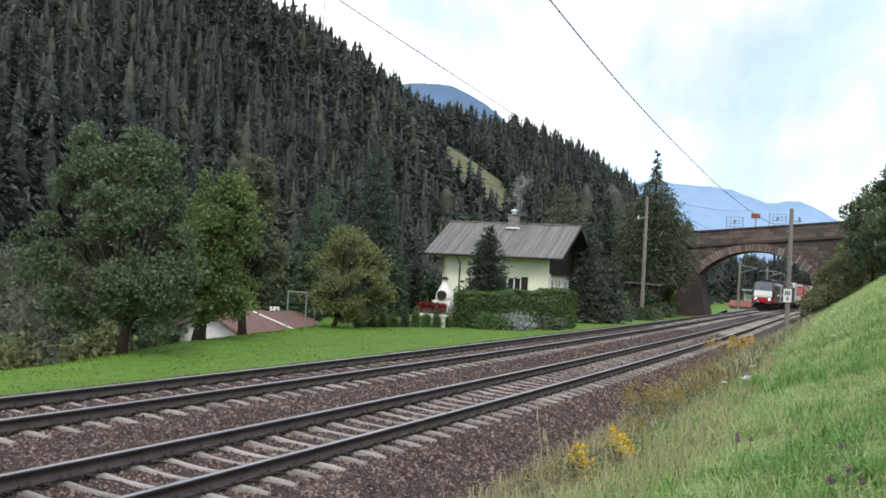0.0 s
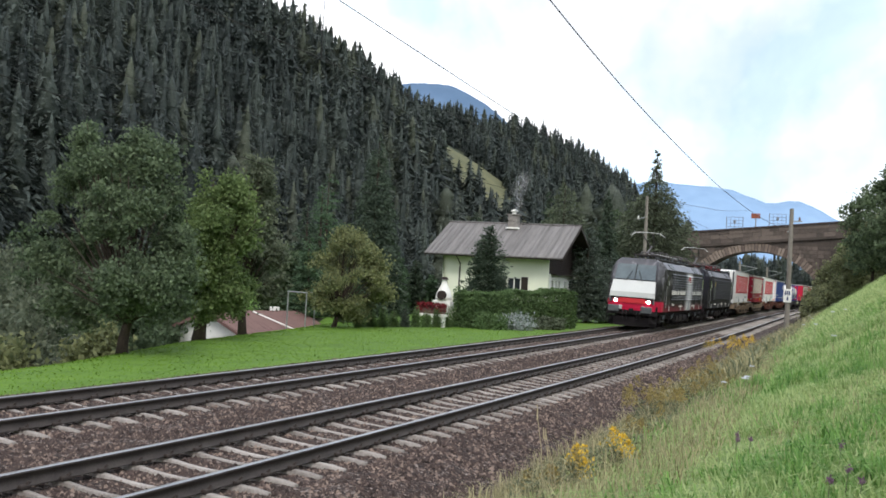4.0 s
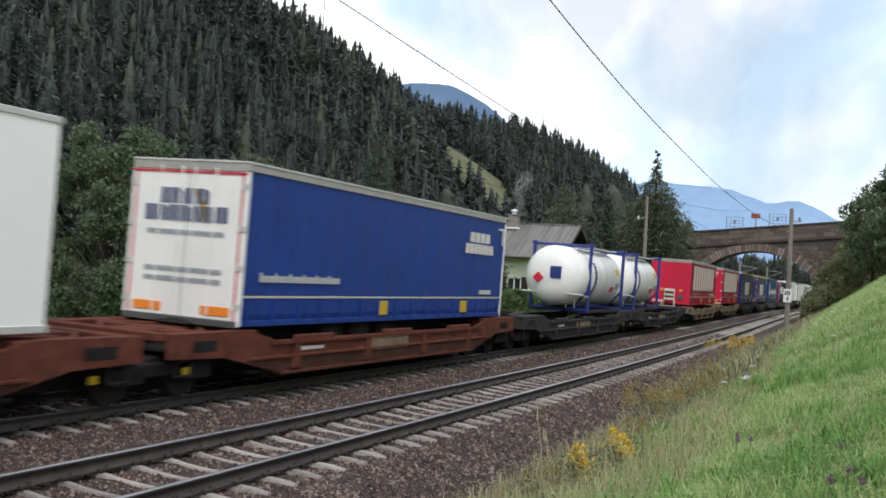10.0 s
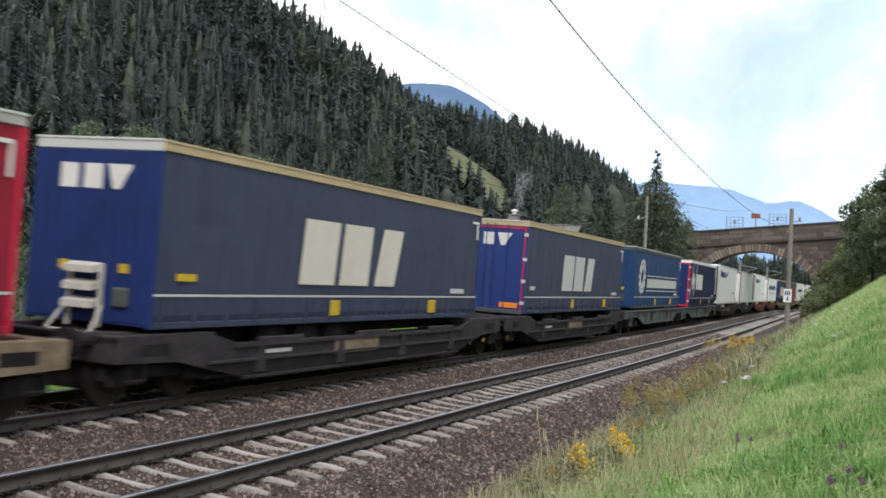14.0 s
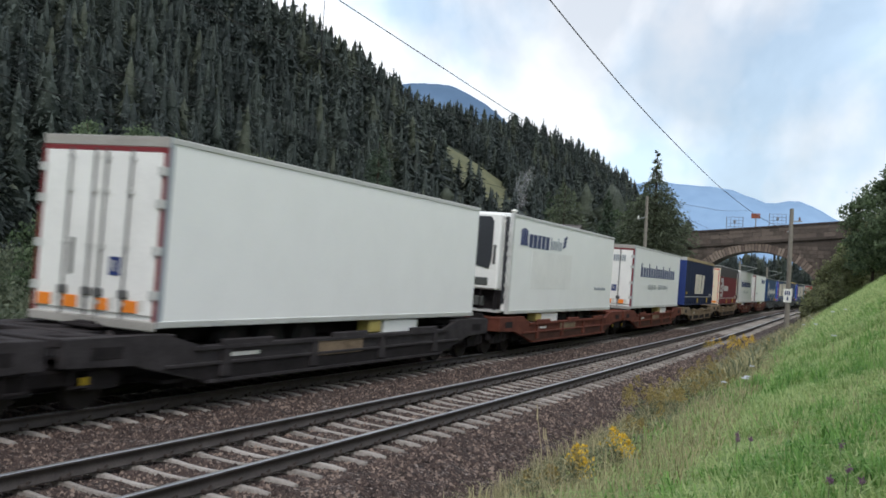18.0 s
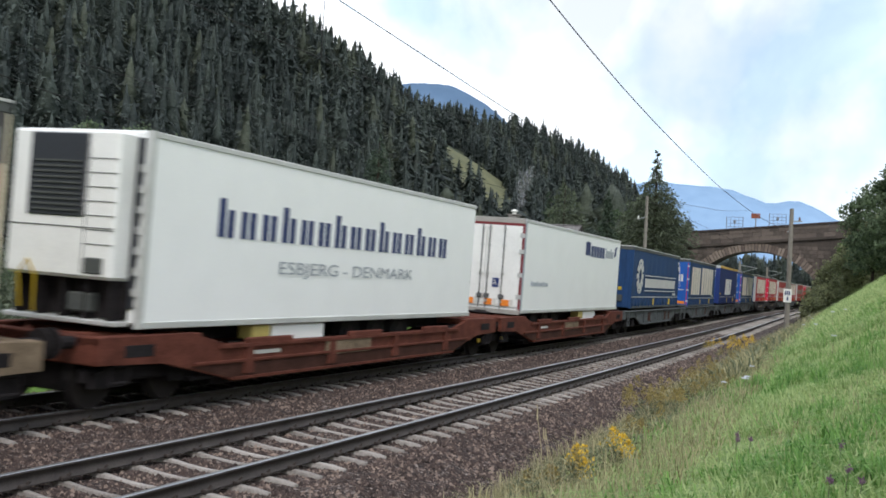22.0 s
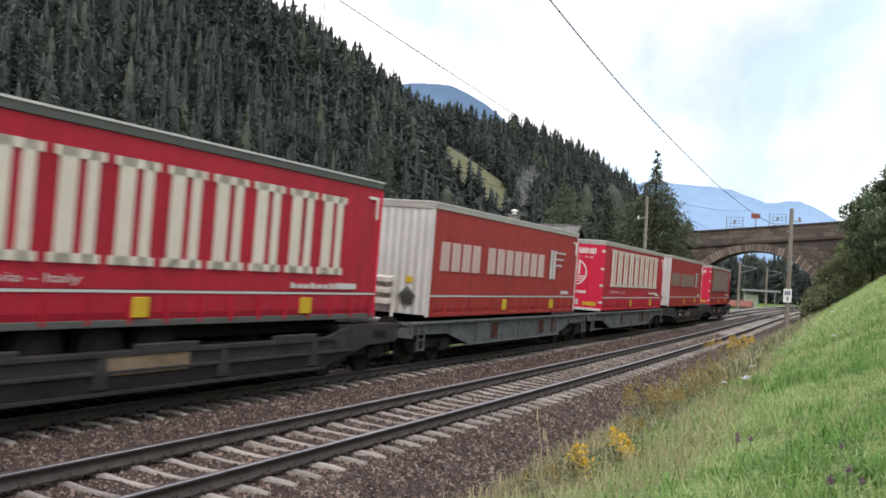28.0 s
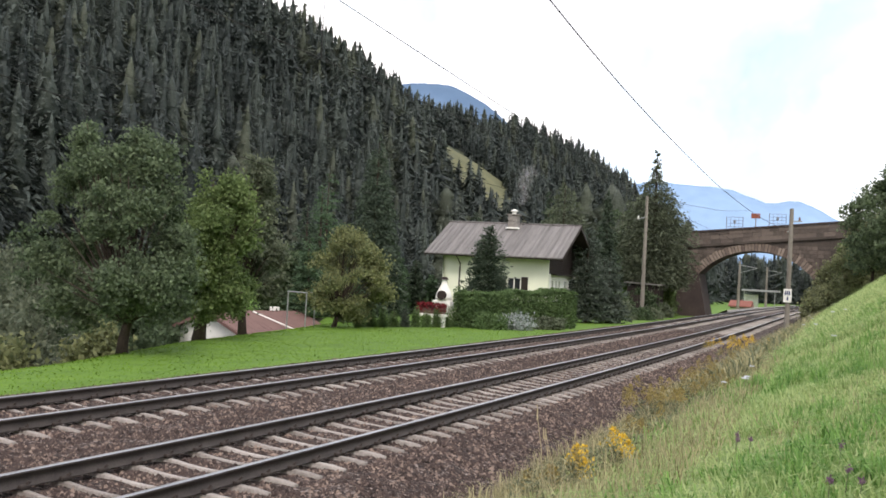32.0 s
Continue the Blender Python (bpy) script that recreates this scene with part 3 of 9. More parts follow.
RAILTAN = paint("roof_rail_tan", (0.50, 0.38, 0.22), 0.7, 0.6)
RAILYELLOW = paint("roof_rail_yellow", (0.75, 0.48, 0.12), 0.6, 0.7)
RAILDARK = paint("roof_rail_dark", (0.08, 0.085, 0.08), 0.7, 0.6)
ROOFCOVER = paint("roof_tarpaulin", (0.45, 0.45, 0.43), 0.7, 0.7)
BLACK = paint("black_paint", (0.012, 0.012, 0.013), 0.35, 0.7)
GRIME = paint("grimy_underframe", (0.029, 0.025, 0.026), 0.85, 0.5)
TYRE = paint("tyre_rubber", (0.022, 0.021, 0.021), 0.85, 0.7)
WHEELSTEEL = paint("wheel_steel", (0.036, 0.031, 0.030), 0.8, 0.6, metal=0.1)
YELLOW = paint("yellow_plate", (0.55, 0.37, 0.02), 0.5, 0.65)
ORANGE = paint("orange_reflector", (0.85, 0.25, 0.03), 0.4, 0.8)
TAN = paint("tan_wagon_paint", (0.27, 0.20, 0.135), 0.8, 0.45, 0.9)
RUST = paint("rust_red_wagon_paint", (0.16, 0.054, 0.037), 0.8, 0.5, 0.9)
DARKRUST = paint("dark_brown_sill", (0.085, 0.038, 0.028), 0.8, 0.5, 0.9)
DARKWAG = paint("dark_grey_wagon_paint", (0.056, 0.050, 0.052), 0.8, 0.5, 0.9)
GREYWAG = paint("grey_wagon_paint", (0.135, 0.145, 0.15), 0.75, 0.5, 0.9)
TANKWHITE = paint("white_tank_shell", (0.86, 0.85, 0.82), 0.3, 0.78, 1.6)
FRAMEBLUE = paint("blue_tank_frame", (0.025, 0.04, 0.20), 0.5, 0.7)
BRACKET = paint("faded_yellow_bracket", (0.50, 0.40, 0.12), 0.6, 0.6)
SEAM = paint("dark_panel_seam", (0.10, 0.10, 0.10), 0.7, 0.8)
BOXRED = paint("dark_red_door_frame", (0.20, 0.025, 0.03), 0.6, 0.7)
DARKUNIT = paint("dark_cooling_unit", (0.035, 0.038, 0.045), 0.4, 0.7)


def pieces(name, rows_, material, parent, label="", bevel=0.0):
    """One part for each box."""
    for r in rows_:
        part(name, boxes(r, bevel=bevel), material, parent, label)


def face_block(bm, x, y0, y1, z0, z1, lean=0.0, d=0.012):
    """A slightly raised patch on a side wall at x."""
    slab(bm, [(y0, z0), (y1, z0), (y1 + lean, z1), (y0 + lean, z1)], "x", x - 0.01, x + d)


def side_letters(parent, x, y0, y1, z0, z1, count, material, label, style="serif"):
    """A company name as plain blocks, one for each character, on the side wall."""
    p = (y1 - y0) / count
    H = z1 - z0
    bm = bmesh.new()
    for i in range(count):
        a = y0 + p * i
        w = p * 0.88
        if style == "serif":
            face_block(bm, x, a + w * 0.10, a + w * 0.42, z0, z1)
            face_block(bm, x, a + w * 0.60, a + w * 0.82, z0, z1)
            face_block(bm, x, a, a + w * 0.94, z0, z0 + H * 0.085)
            face_block(bm, x, a, a + w * 0.94, z1 - H * 0.085, z1)
        elif style == "block":
            face_block(bm, x, a, a + w * 0.38, z0, z1)
            face_block(bm, x, a + w * 0.46, a + w * 0.84, z0, z1)
        else:
            face_block(bm, x, a, a + w * 0.3, z0, z1 if i % 3 == 0 else z0 + H * 0.72)
            face_block(bm, x, a + w * 0.45, a + w * 0.75, z0, z0 + H * 0.72)
        if style != "small":
            part("letter_block", bm, material, parent, label if i == 0 else "")
            bm = bmesh.new()
    if style == "small":
        part("lettering", bm, material, parent, label)["kind"] = "stuff"


def side_words(parent, x, y, z, text, h, w, material):
    """Readable words on the side wall, read from front to rear."""
    me = words(text, h, w)
    me.transform(Matrix(((0, -1, 0, x), (1, 0, 0, y), (0, 0, 1, z), (0, 0, 0, 1))))
    return obj("lettering", me, material, parent, "small lettering")


def end_words(parent, y, x, z, text, h, w, material):
    me = words(text, h, w)
    me.transform(Matrix.Translation((x, y, z)))
    return obj("lettering", me, material, parent, "small lettering")


def end_blocks(parent, y, x0, x1, z0, z1, count, material, label="company name as plain blocks"):
    p = (x1 - x0) / count
    bm = bmesh.new()
    for i in range(count):
        a = x0 + p * i
        slab(bm, [(a, z0), (a + p * 0.36, z0), (a + p * 0.36, z1), (a, z1)], "y", y - 0.012, y + 0.005)
        slab(bm, [(a + p * 0.5, z0), (a + p * 0.84, z0), (a + p * 0.84, z1 - (z1 - z0) * 0.2 * (i % 2)), (a + p * 0.5, z1)], "y", y - 0.012, y + 0.005)
        if z1 - z0 > 0.2:
            part("letter_block", bm, material, parent, label if i == 0 else "")
            bm = bmesh.new()
    if z1 - z0 <= 0.2:
        part("lettering", bm, material, parent, label)["kind"] = "stuff"


def end_emblem(parent, y, cx, cz, r, material):
    """A round emblem: a ring with upright bars and level bars inside."""
    bm = bmesh.new()
    K = 28
    for i in range(K):
        a0, a1 = 2 * math.pi * i / K, 2 * math.pi * (i + 1) / K
        q = [(cx + r * math.cos(a0), cz + r * math.sin(a0)), (cx + r * math.cos(a1), cz + r * math.sin(a1)), (cx + r * 0.91 * math.cos(a1), cz + r * 0.91 * math.sin(a1)), (cx + r * 0.91 * math.cos(a0), cz + r * 0.91 * math.sin(a0))]
        slab(bm, q, "y", y - 0.012, y + 0.004)
    for k in (-2, -1, 1, 2):
        x = cx + k * r * 0.19
        slab(bm, [(x - r * 0.075, cz - r * 0.15), (x + r * 0.075, cz - r * 0.15), (x + r * 0.075, cz + r * 0.78), (x - r * 0.075, cz + r * 0.78)], "y", y - 0.012, y + 0.004)
    for k in range(3):
        z = cz - r * (0.28 + 0.17 * k)
        w = r * (0.86 - 0.14 * k)
        slab(bm, [(cx - w, z - r * 0.05), (cx + w, z - r * 0.05), (cx + w, z + r * 0.03), (cx - w, z + r * 0.03)], "y", y - 0.012, y + 0.004)
    return part("emblem", bm, material, parent, "round emblem of plain bars")


HW = 1.275


def trailer_wheels(t, ys, r=0.49):
    for y in ys:
        for sx in (-1, 1):
            bm = tube(bmesh.new(), [(sx * 0.98, y, 0.86), (sx * 0.78, y, 0.86)][::1], r, 20)
            w = part("wheel", bm, TYRE, t, "black rubber tyre")
            part("rim", tube(bmesh.new(), [(sx * 0.995, y, 0.86), (sx * 0.9, y, 0.86)], r * 0.52, 14), WHEELSTEEL, w)


def curtain_sider(label, L, zb, zt, side, front, rail, straps=16, wheels=True, front_rail=None, ribs=False, upper=None, skirt=True, pleats=False):
    """A tarpaulin-sided semi-trailer body: curtains, skirt with straps, roof rail, end panel, wheels."""
    t = thing("semi_trailer", label, "trailer", "loads of the freight train")
    h = L / 2
    bm = bmesh.new()
    # the curtain side: gently bulging panels
    cols, rows_ = 30, 8
    rs = random.Random(int(L * 100) + len(label))
    zs = zb + (0.58 if skirt else 0.1)
    for sx in (-1, 1):
        grid = []
        for i in range(cols + 1):
            y = -h + 0.04 + (L - 0.08) * i / cols
            grid.append([bm.verts.new((sx * (HW - 0.012 + (0.012 * math.sin(i * 2.1) + rs.uniform(-0.006, 0.006)) * math.sin(math.pi * j / rows_)), y, zs + (zt - 0.16 - zs) * j / rows_)) for j in range(rows_ + 1)])
        for i in range(cols):
            for j in range(rows_):
                bm.faces.new((grid[i][j], grid[i + 1][j], grid[i + 1][j + 1], grid[i][j + 1]))
    part("curtain", bm, side, t)
    if upper:
        part("curtain_band", boxes((HW - 0.02, HW + 0.014, -h + 0.05, h - 0.05, zt - 0.82, zt - 0.17)), upper, t, "darker upper band of the curtain")
    # skirt with pleats and straps
    if skirt:
        bm = bmesh.new()
        n = straps * 4
        for sx in (-1, 1):
            last = None
            for i in range(n + 1):
                y = -h + 0.06 + (L - 0.12) * i / n
                d = 0.022 * (math.cos(i * math.pi / 2) ** 2)
                col = [bm.verts.new((sx * (HW - 0.03 - d), y, zb + 0.10)), bm.verts.new((sx * (HW - 0.004 - d * 0.6), y, zb + 0.22)), bm.verts.new((sx * (HW - 0.006), y, zb + 0.52))]
                if last:
                    for a in range(2):
                        bm.faces.new((last[a], col[a], col[a + 1], last[a + 1]))
                last = col
        part("skirt", bm, side, t)
        pieces("trim_line", ((HW - 0.02, HW + 0.010, -h + 0.04, h - 0.04, zs - 0.055, zs - 0.015), (-HW - 0.01, -HW + 0.02, -h + 0.04, h - 0.04, zs - 0.055, zs - 0.015)), PALEGREY, t, "pale stripe above the straps")
        for i in range(straps):
            y = -h + 0.25 + (L - 0.5) * i / (straps - 1)
            part("strap", boxes((HW - 0.02, HW + 0.02, y - 0.03, y + 0.03, zb + 0.04, zb + 0.5)), side, t)
        for y in (-h + L * 0.42, -h + L * 0.78):
            part("reflector", boxes((HW - 0.02, HW + 0.028, y - 0.2, y + 0.2, zb + 0.14, zb + 0.46), bevel=0.01), YELLOW, t, "yellow lifting plate")
    pieces("side_rail", ((HW - 0.1, HW, -h + 0.02, h - 0.02, zb, zb + 0.11), (-HW, -HW + 0.1, -h + 0.02, h - 0.02, zb, zb + 0.11)), RAILDARK if rail is RAILDARK else side, t, bevel=0.01)
    # roof
    part("roof", boxes((-HW + 0.06, HW - 0.06, -h + 0.05, h - 0.05, zt - 0.08, zt - 0.015)), ROOFCOVER, t)
    pieces("roof_rail", ((HW - 0.07, HW + 0.02, -h, h, zt - 0.17, zt), (-HW - 0.02, -HW + 0.07, -h, h, zt - 0.17, zt)), rail, t, bevel=0.012)
    pieces("front_rail", ((-HW, HW, -h - 0.02, -h + 0.08, zt - 0.19, zt + 0.0), (-HW, HW, h - 0.08, h + 0.02, zt - 0.19, zt)), front_rail or rail, t, bevel=0.015)
    part("rail_lip", boxes((-HW, HW, -h - 0.035, -h + 0.02, zt - 0.03, zt + 0.012), bevel=0.008), PALEGREY, t)
    pieces("rail_lip", ((HW - 0.05, HW + 0.034, -h, h, zt - 0.03, zt + 0.008), (-HW - 0.034, -HW + 0.05, -h, h, zt - 0.03, zt + 0.008)), PALEGREY if rail in (RAILGREY, RAILDARK) else rail, t)
    # corner posts and end panels
    pieces("corner_post", ((HW - 0.08, HW + 0.008, -h - 0.01, -h + 0.07, zb, zt - 0.17), (-HW - 0.008, -HW + 0.08, -h - 0.01, -h + 0.07, zb, zt - 0.17),
               (HW - 0.08, HW + 0.008, h - 0.07, h + 0.01, zb, zt - 0.17), (-HW - 0.008, -HW + 0.08, h - 0.07, h + 0.01, zb, zt - 0.17)), front if not ribs else SILVER, t, bevel=0.01)
    if ribs:
        bm = bmesh.new()
        k, last = 44, None
        for i in range(k + 1):
            x = -HW + 0.08 + (2 * HW - 0.16) * i / k
            d = 0.03 if (i // 2) % 2 else 0.0
            col = (bm.verts.new((x, -h + 0.03 - d, zb + 0.05)), bm.verts.new((x, -h + 0.03 - d, zt - 0.18)))
            if last:
                bm.faces.new((last[0], col[0], col[1], last[1]))
            last = col
        part("front_wall", bm, front, t, "ribbed end wall")
        part("end_wall", boxes((-HW + 0.06, HW - 0.06, h - 0.05, h - 0.01, zb + 0.02, zt - 0.18)), front, t)
    else:
        part("front_wall", boxes((-HW + 0.07, HW - 0.07, -h, -h + 0.04, zb + 0.03, zt - 0.18)), front, t, "smooth end wall")
        if pleats:
            pieces("wall_rib", [(x0, x0 + 0.20, -h - 0.016, -h + 0.01, zb + 0.06, zt - 0.2) for x0 in [-HW + 0.1 + 0.235 * k for k in range(10)]], front, t, bevel=0.014)
        else:
            part("door_gap", boxes((-0.008, 0.008, -h - 0.004, -h + 0.01, zb + 0.05, zt - 0.2)), SEAM, t)
            for x in (-0.6, -0.14, 0.14, 0.6):
                part("locking_bar", rod((x, -h - 0.03, zb + 0.05), (x, -h - 0.03, zt - 0.12), 0.016, 6), front, t)
            pieces("hinge", [(min(sg * (HW - 0.13), sg * (HW + 0.014)), max(sg * (HW - 0.13), sg * (HW + 0.014)), -h - 0.03, -h, z, z + 0.1) for sg in (-1, 1) for z in (zb + 0.3, zb + 1.0, zb + 1.7, zt - 0.5)], PALEGREY, t)
        part("end_wall", boxes((-HW + 0.06, HW - 0.06, h - 0.05, h - 0.01, zb + 0.02, zt - 0.18)), front, t)
    pieces("chassis_beam", ((-0.55, -0.4, -h + 0.8, h - 0.4, zb - 0.32, zb), (0.4, 0.55, -h + 0.8, h - 0.4, zb - 0.32, zb)), GRIME, t)
    if wheels:
        trailer_wheels(t, (-h + 4.1, -h + 5.4, -h + 6.7))
    part("corner_mark", boxes((HW - 0.01, HW + 0.018, h - 0.62, h - 0.2, zt - 0.42, zt - 0.36)), CHALK, t, "white corner mark")
    part("corner_mark", boxes((HW - 0.01, HW + 0.018, h - 0.26, h - 0.2, zt - 0.85, zt - 0.42)), CHALK, t, "white corner mark")
    part("info_plate", boxes((HW - 0.01, HW + 0.018, h - 1.9, h - 1.0, zb + 0.64, zb + 0.76)), PALEGREY, t, "small pale plate")
    return t


def bumper_lights(t, h, zb, colour=ORANGE):
    part("bumper", boxes((-HW + 0.03, HW - 0.03, -h - 0.06, -h + 0.02, zb - 0.03, zb + 0.10), bevel=0.015), RAILDARK, t)
    for x0 in (-1.05, 0.45):
        part("reflector", boxes((x0, x0 + 0.62, -h - 0.02, -h + 0.01, zb + 0.16, zb + 0.33), bevel=0.008), colour, t, "orange marker plate")


def reefer(label, L, zb, zt, unit=True, doors=False, wheels=True, grille="wedge"):
    """An insulated white box trailer, with a cooling unit or doors at its front end."""
    t = thing("refrigerated_trailer", label, "trailer", "loads of the freight train")
    h = L / 2
    part("box_body", boxes((-HW, HW, -h, h, zb + 0.06, zt), bevel=0.03), WHITE, t)
    pieces("top_rail", ((HW - 0.02, HW + 0.022, -h, h, zt - 0.10, zt - 0.01), (-HW - 0.022, -HW + 0.02, -h, h, zt - 0.10, zt - 0.01)), PALEGREY, t, bevel=0.006)
    pieces("bottom_rail", ((HW - 0.04, HW + 0.024, -h - 0.01, h + 0.01, zb, zb + 0.11), (-HW - 0.024, -HW + 0.04, -h, h, zb, zb + 0.11)), SILVER, t, bevel=0.01)
    part("corner_post", boxes((HW - 0.09, HW + 0.02, -h - 0.015, -h + 0.1, zb, zt)), SILVER if not doors else GREYINK, t)
    pieces("chassis_beam", ((-0.55, -0.4, -h + 0.8, h - 0.4, zb - 0.32, zb), (0.4, 0.55, -h + 0.8, h - 0.4, zb - 0.32, zb)), GRIME, t)
    part("pallet_box", boxes((0.75, 1.22, -h + 4.0 if unit else h - 5.5, -h + 6.0 if unit else h - 3.6, zb - 0.42, zb - 0.03), bevel=0.03), WHITE, t, "white pallet locker")
    part("reflector", boxes((0.9, 1.24, -h + 3.3 if unit else h - 6.3, -h + 3.9 if unit else h - 5.7, zb - 0.3, zb - 0.02), bevel=0.03), BRACKET, t, "faded yellow lifting bracket")
    if unit:
        u = part("cooling_unit", boxes((-1.1, 1.02, -h - 0.42, -h + 0.02, zb + 0.72, zt - 0.06), bevel=0.05), WHITEFACE, t, "white cooling unit")
        if grille == "wedge":
            q = [(-0.98, zb + 1.72), (0.72, zb + 1.36), (0.80, zb + 1.6), (0.80, zt - 0.3), (0.7, zt - 0.16), (-0.98, zt - 0.16)]
            part("dark_grille", slab(bmesh.new(), q, "y", -h - 0.45, -h - 0.4), DARKUNIT, u, "smooth dark upper panel")
            part("badge", boxes((-0.35, 0.25, -h - 0.44, -h - 0.41, zb + 1.12, zb + 1.17)), SEAM, u)
            part("control_panel", boxes((0.28, 0.72, -h - 0.45, -h - 0.4, zb + 0.84, zb + 1.08), bevel=0.02), RAILDARK, u)
            part("service_light", boxes((0.84, 0.92, -h - 0.44, -h - 0.41, zb + 1.5, zb + 2.1)), SEAM, u)
        else:
            part("dark_grille", boxes((-0.72, 0.42, -h - 0.45, -h - 0.4, zb + 1.66, zt - 0.12), bevel=0.02), DARKUNIT, u, "dark slatted grille")
            for k in range(10):
                z = zb + 1.74 + 0.085 * k
                part("slat", boxes((-0.62, 0.34, -h - 0.475, -h - 0.445, z, z + 0.03)), RAILDARK, u)
            pieces("panel_seam", [(0.46, 1.0, -h - 0.432, -h - 0.41, zb + 1.25 + 0.22 * k, zb + 1.262 + 0.22 * k) for k in range(7)] + [(-1.06, 1.0, -h - 0.432, -h - 0.41, zb + 1.5, zb + 1.515), (0.45, 0.462, -h - 0.432, -h - 0.41, zb + 0.8, zt - 0.12)], SEAM, u)
            part("control_panel", boxes((0.5, 0.86, -h - 0.45, -h - 0.4, zb + 0.8, zb + 1.05), bevel=0.02), RAILDARK, u)
            part("hose", tube(bmesh.new(), [(-0.7, -h - 0.44, zb + 0.2), (-0.72, -h - 0.5, zb + 0.75), (-0.55, -h - 0.5, zb + 0.95), (-0.4, -h - 0.48, zb + 0.7), (-0.42, -h - 0.44, zb + 0.15)], 0.022, 6), YELLOW, u, "yellow air hose")
        part("side_gap", boxes((1.04, 1.16, -h - 0.03, -h + 0.01, zb + 0.3, zt - 0.12)), DARKUNIT, t, "dark slot beside the unit")
        pieces("latch", [(1.14, 1.22, -h - 0.05, -h, zb + 0.5 + 0.32 * k, zb + 0.62 + 0.32 * k) for k in range(7)], PALEGREY, t)
        # Dark panel: grime, and the shade under the unit put into its colour.
        part("service_bay", boxes((-1.12, 1.06, -h - 0.06, -h - 0.005, zb + 0.12, zb + 0.72)), GRIME, t, "dark panel for the grime and shade under the unit")
        pieces("bay_strut", [(-0.95 + 0.46 * k, -0.9 + 0.46 * k, -h - 0.3, -h - 0.06, zb + 0.1, zb + 0.72) for k in range(5)], GRIME, t)
        part("service_ledge", boxes((-1.12, 1.1, -h - 0.36, -h, zb + 0.02, zb + 0.10), bevel=0.015), SILVER, t, "metal ledge")
        part("connection_box", boxes((0.1, 0.55, -h - 0.3, -h - 0.05, zb + 0.2, zb + 0.5), bevel=0.03), RAILDARK, t)
    if doors:
        part("door_frame", boxes((-HW, HW, -h - 0.035, -h + 0.03, zt - 0.17, zt), bevel=0.01), RAILGREY, t, "grey header")
        pieces("door_frame", ((-HW + 0.05, HW - 0.05, -h - 0.03, -h + 0.02, zt - 0.25, zt - 0.17), (-HW, -HW + 0.075, -h - 0.03, -h + 0.03, zb, zt - 0.17), (HW - 0.075, HW, -h - 0.03, -h + 0.03, zb, zt - 0.17)), BOXRED, t, "dark red door frame")
        for x0, x1, sg in ((-HW + 0.085, -0.008, -1), (0.008, HW - 0.085, 1)):
            d = part("door", boxes((x0, x1, -h - 0.05, -h + 0.01, zb + 0.18, zt - 0.26), bevel=0.012), WHITEFACE, t, "white rear door")
            for x in (sg * 0.12, sg * 0.62):
                part("locking_bar", rod((x, -h - 0.085, zb + 0.06), (x, -h - 0.085, zt - 0.22), 0.02, 8), SEAM, d)
                pieces("bar_guide", [(x - 0.05, x + 0.05, -h - 0.10, -h - 0.05, z, z + 0.06) for z in (zb + 0.3, zb + 1.2, zb + 2.1, zt - 0.4)], PALEGREY, d)
                part("cam_lock", boxes((x - 0.08, x + 0.1, -h - 0.12, -h - 0.05, zb + 0.42, zb + 0.56), bevel=0.02), SEAM, d)
            pieces("hinge", [(min(sg * (HW - 0.14), sg * (HW + 0.012)), max(sg * (HW - 0.14), sg * (HW + 0.012)), -h - 0.075, -h - 0.03, z, z + 0.14) for z in (zb + 0.45, zb + 1.15, zb + 1.9, zt - 0.62)], PALEGREY, d)
        part("handle", boxes((-0.52, -0.44, -h - 0.09, -h - 0.05, zb + 0.75, zb + 1.35), bevel=0.02), RAILDARK, t, "dark recessed handle")
        plate_ = part("door_plate", boxes((0.3, 0.52, -h - 0.062, -h - 0.05, zb + 0.78, zb + 1.08)), BLUEFACE, t, "small blue plate")
        end_words(plate_, -h - 0.068, 0.35, zb + 0.84, "R", 0.18, 0.12, CHALK)
        part("bumper", boxes((-HW, HW, -h - 0.1, -h, zb - 0.06, zb + 0.10), bevel=0.02), RAILGREY, t, "scuffed bumper beam")
        for k, x0 in enumerate((-1.13, -0.58, 0.06, 0.64)):
            part("reflector", boxes((x0, x0 + 0.27, -h - 0.075, -h - 0.045, zb + 0.2, zb + 0.4), bevel=0.01), ORANGE, t, "orange marker plate")
            part("sticker", boxes((x0 + 0.29, x0 + 0.4, -h - 0.062, -h - 0.048, zb + 0.24, zb + 0.42)), CHALK, t)
    if wheels:
        trailer_wheels(t, (-h + 7.6, -h + 8.9, -h + 10.2) if unit else (-h + 2.6, -h + 3.9, -h + 5.2))
    return t


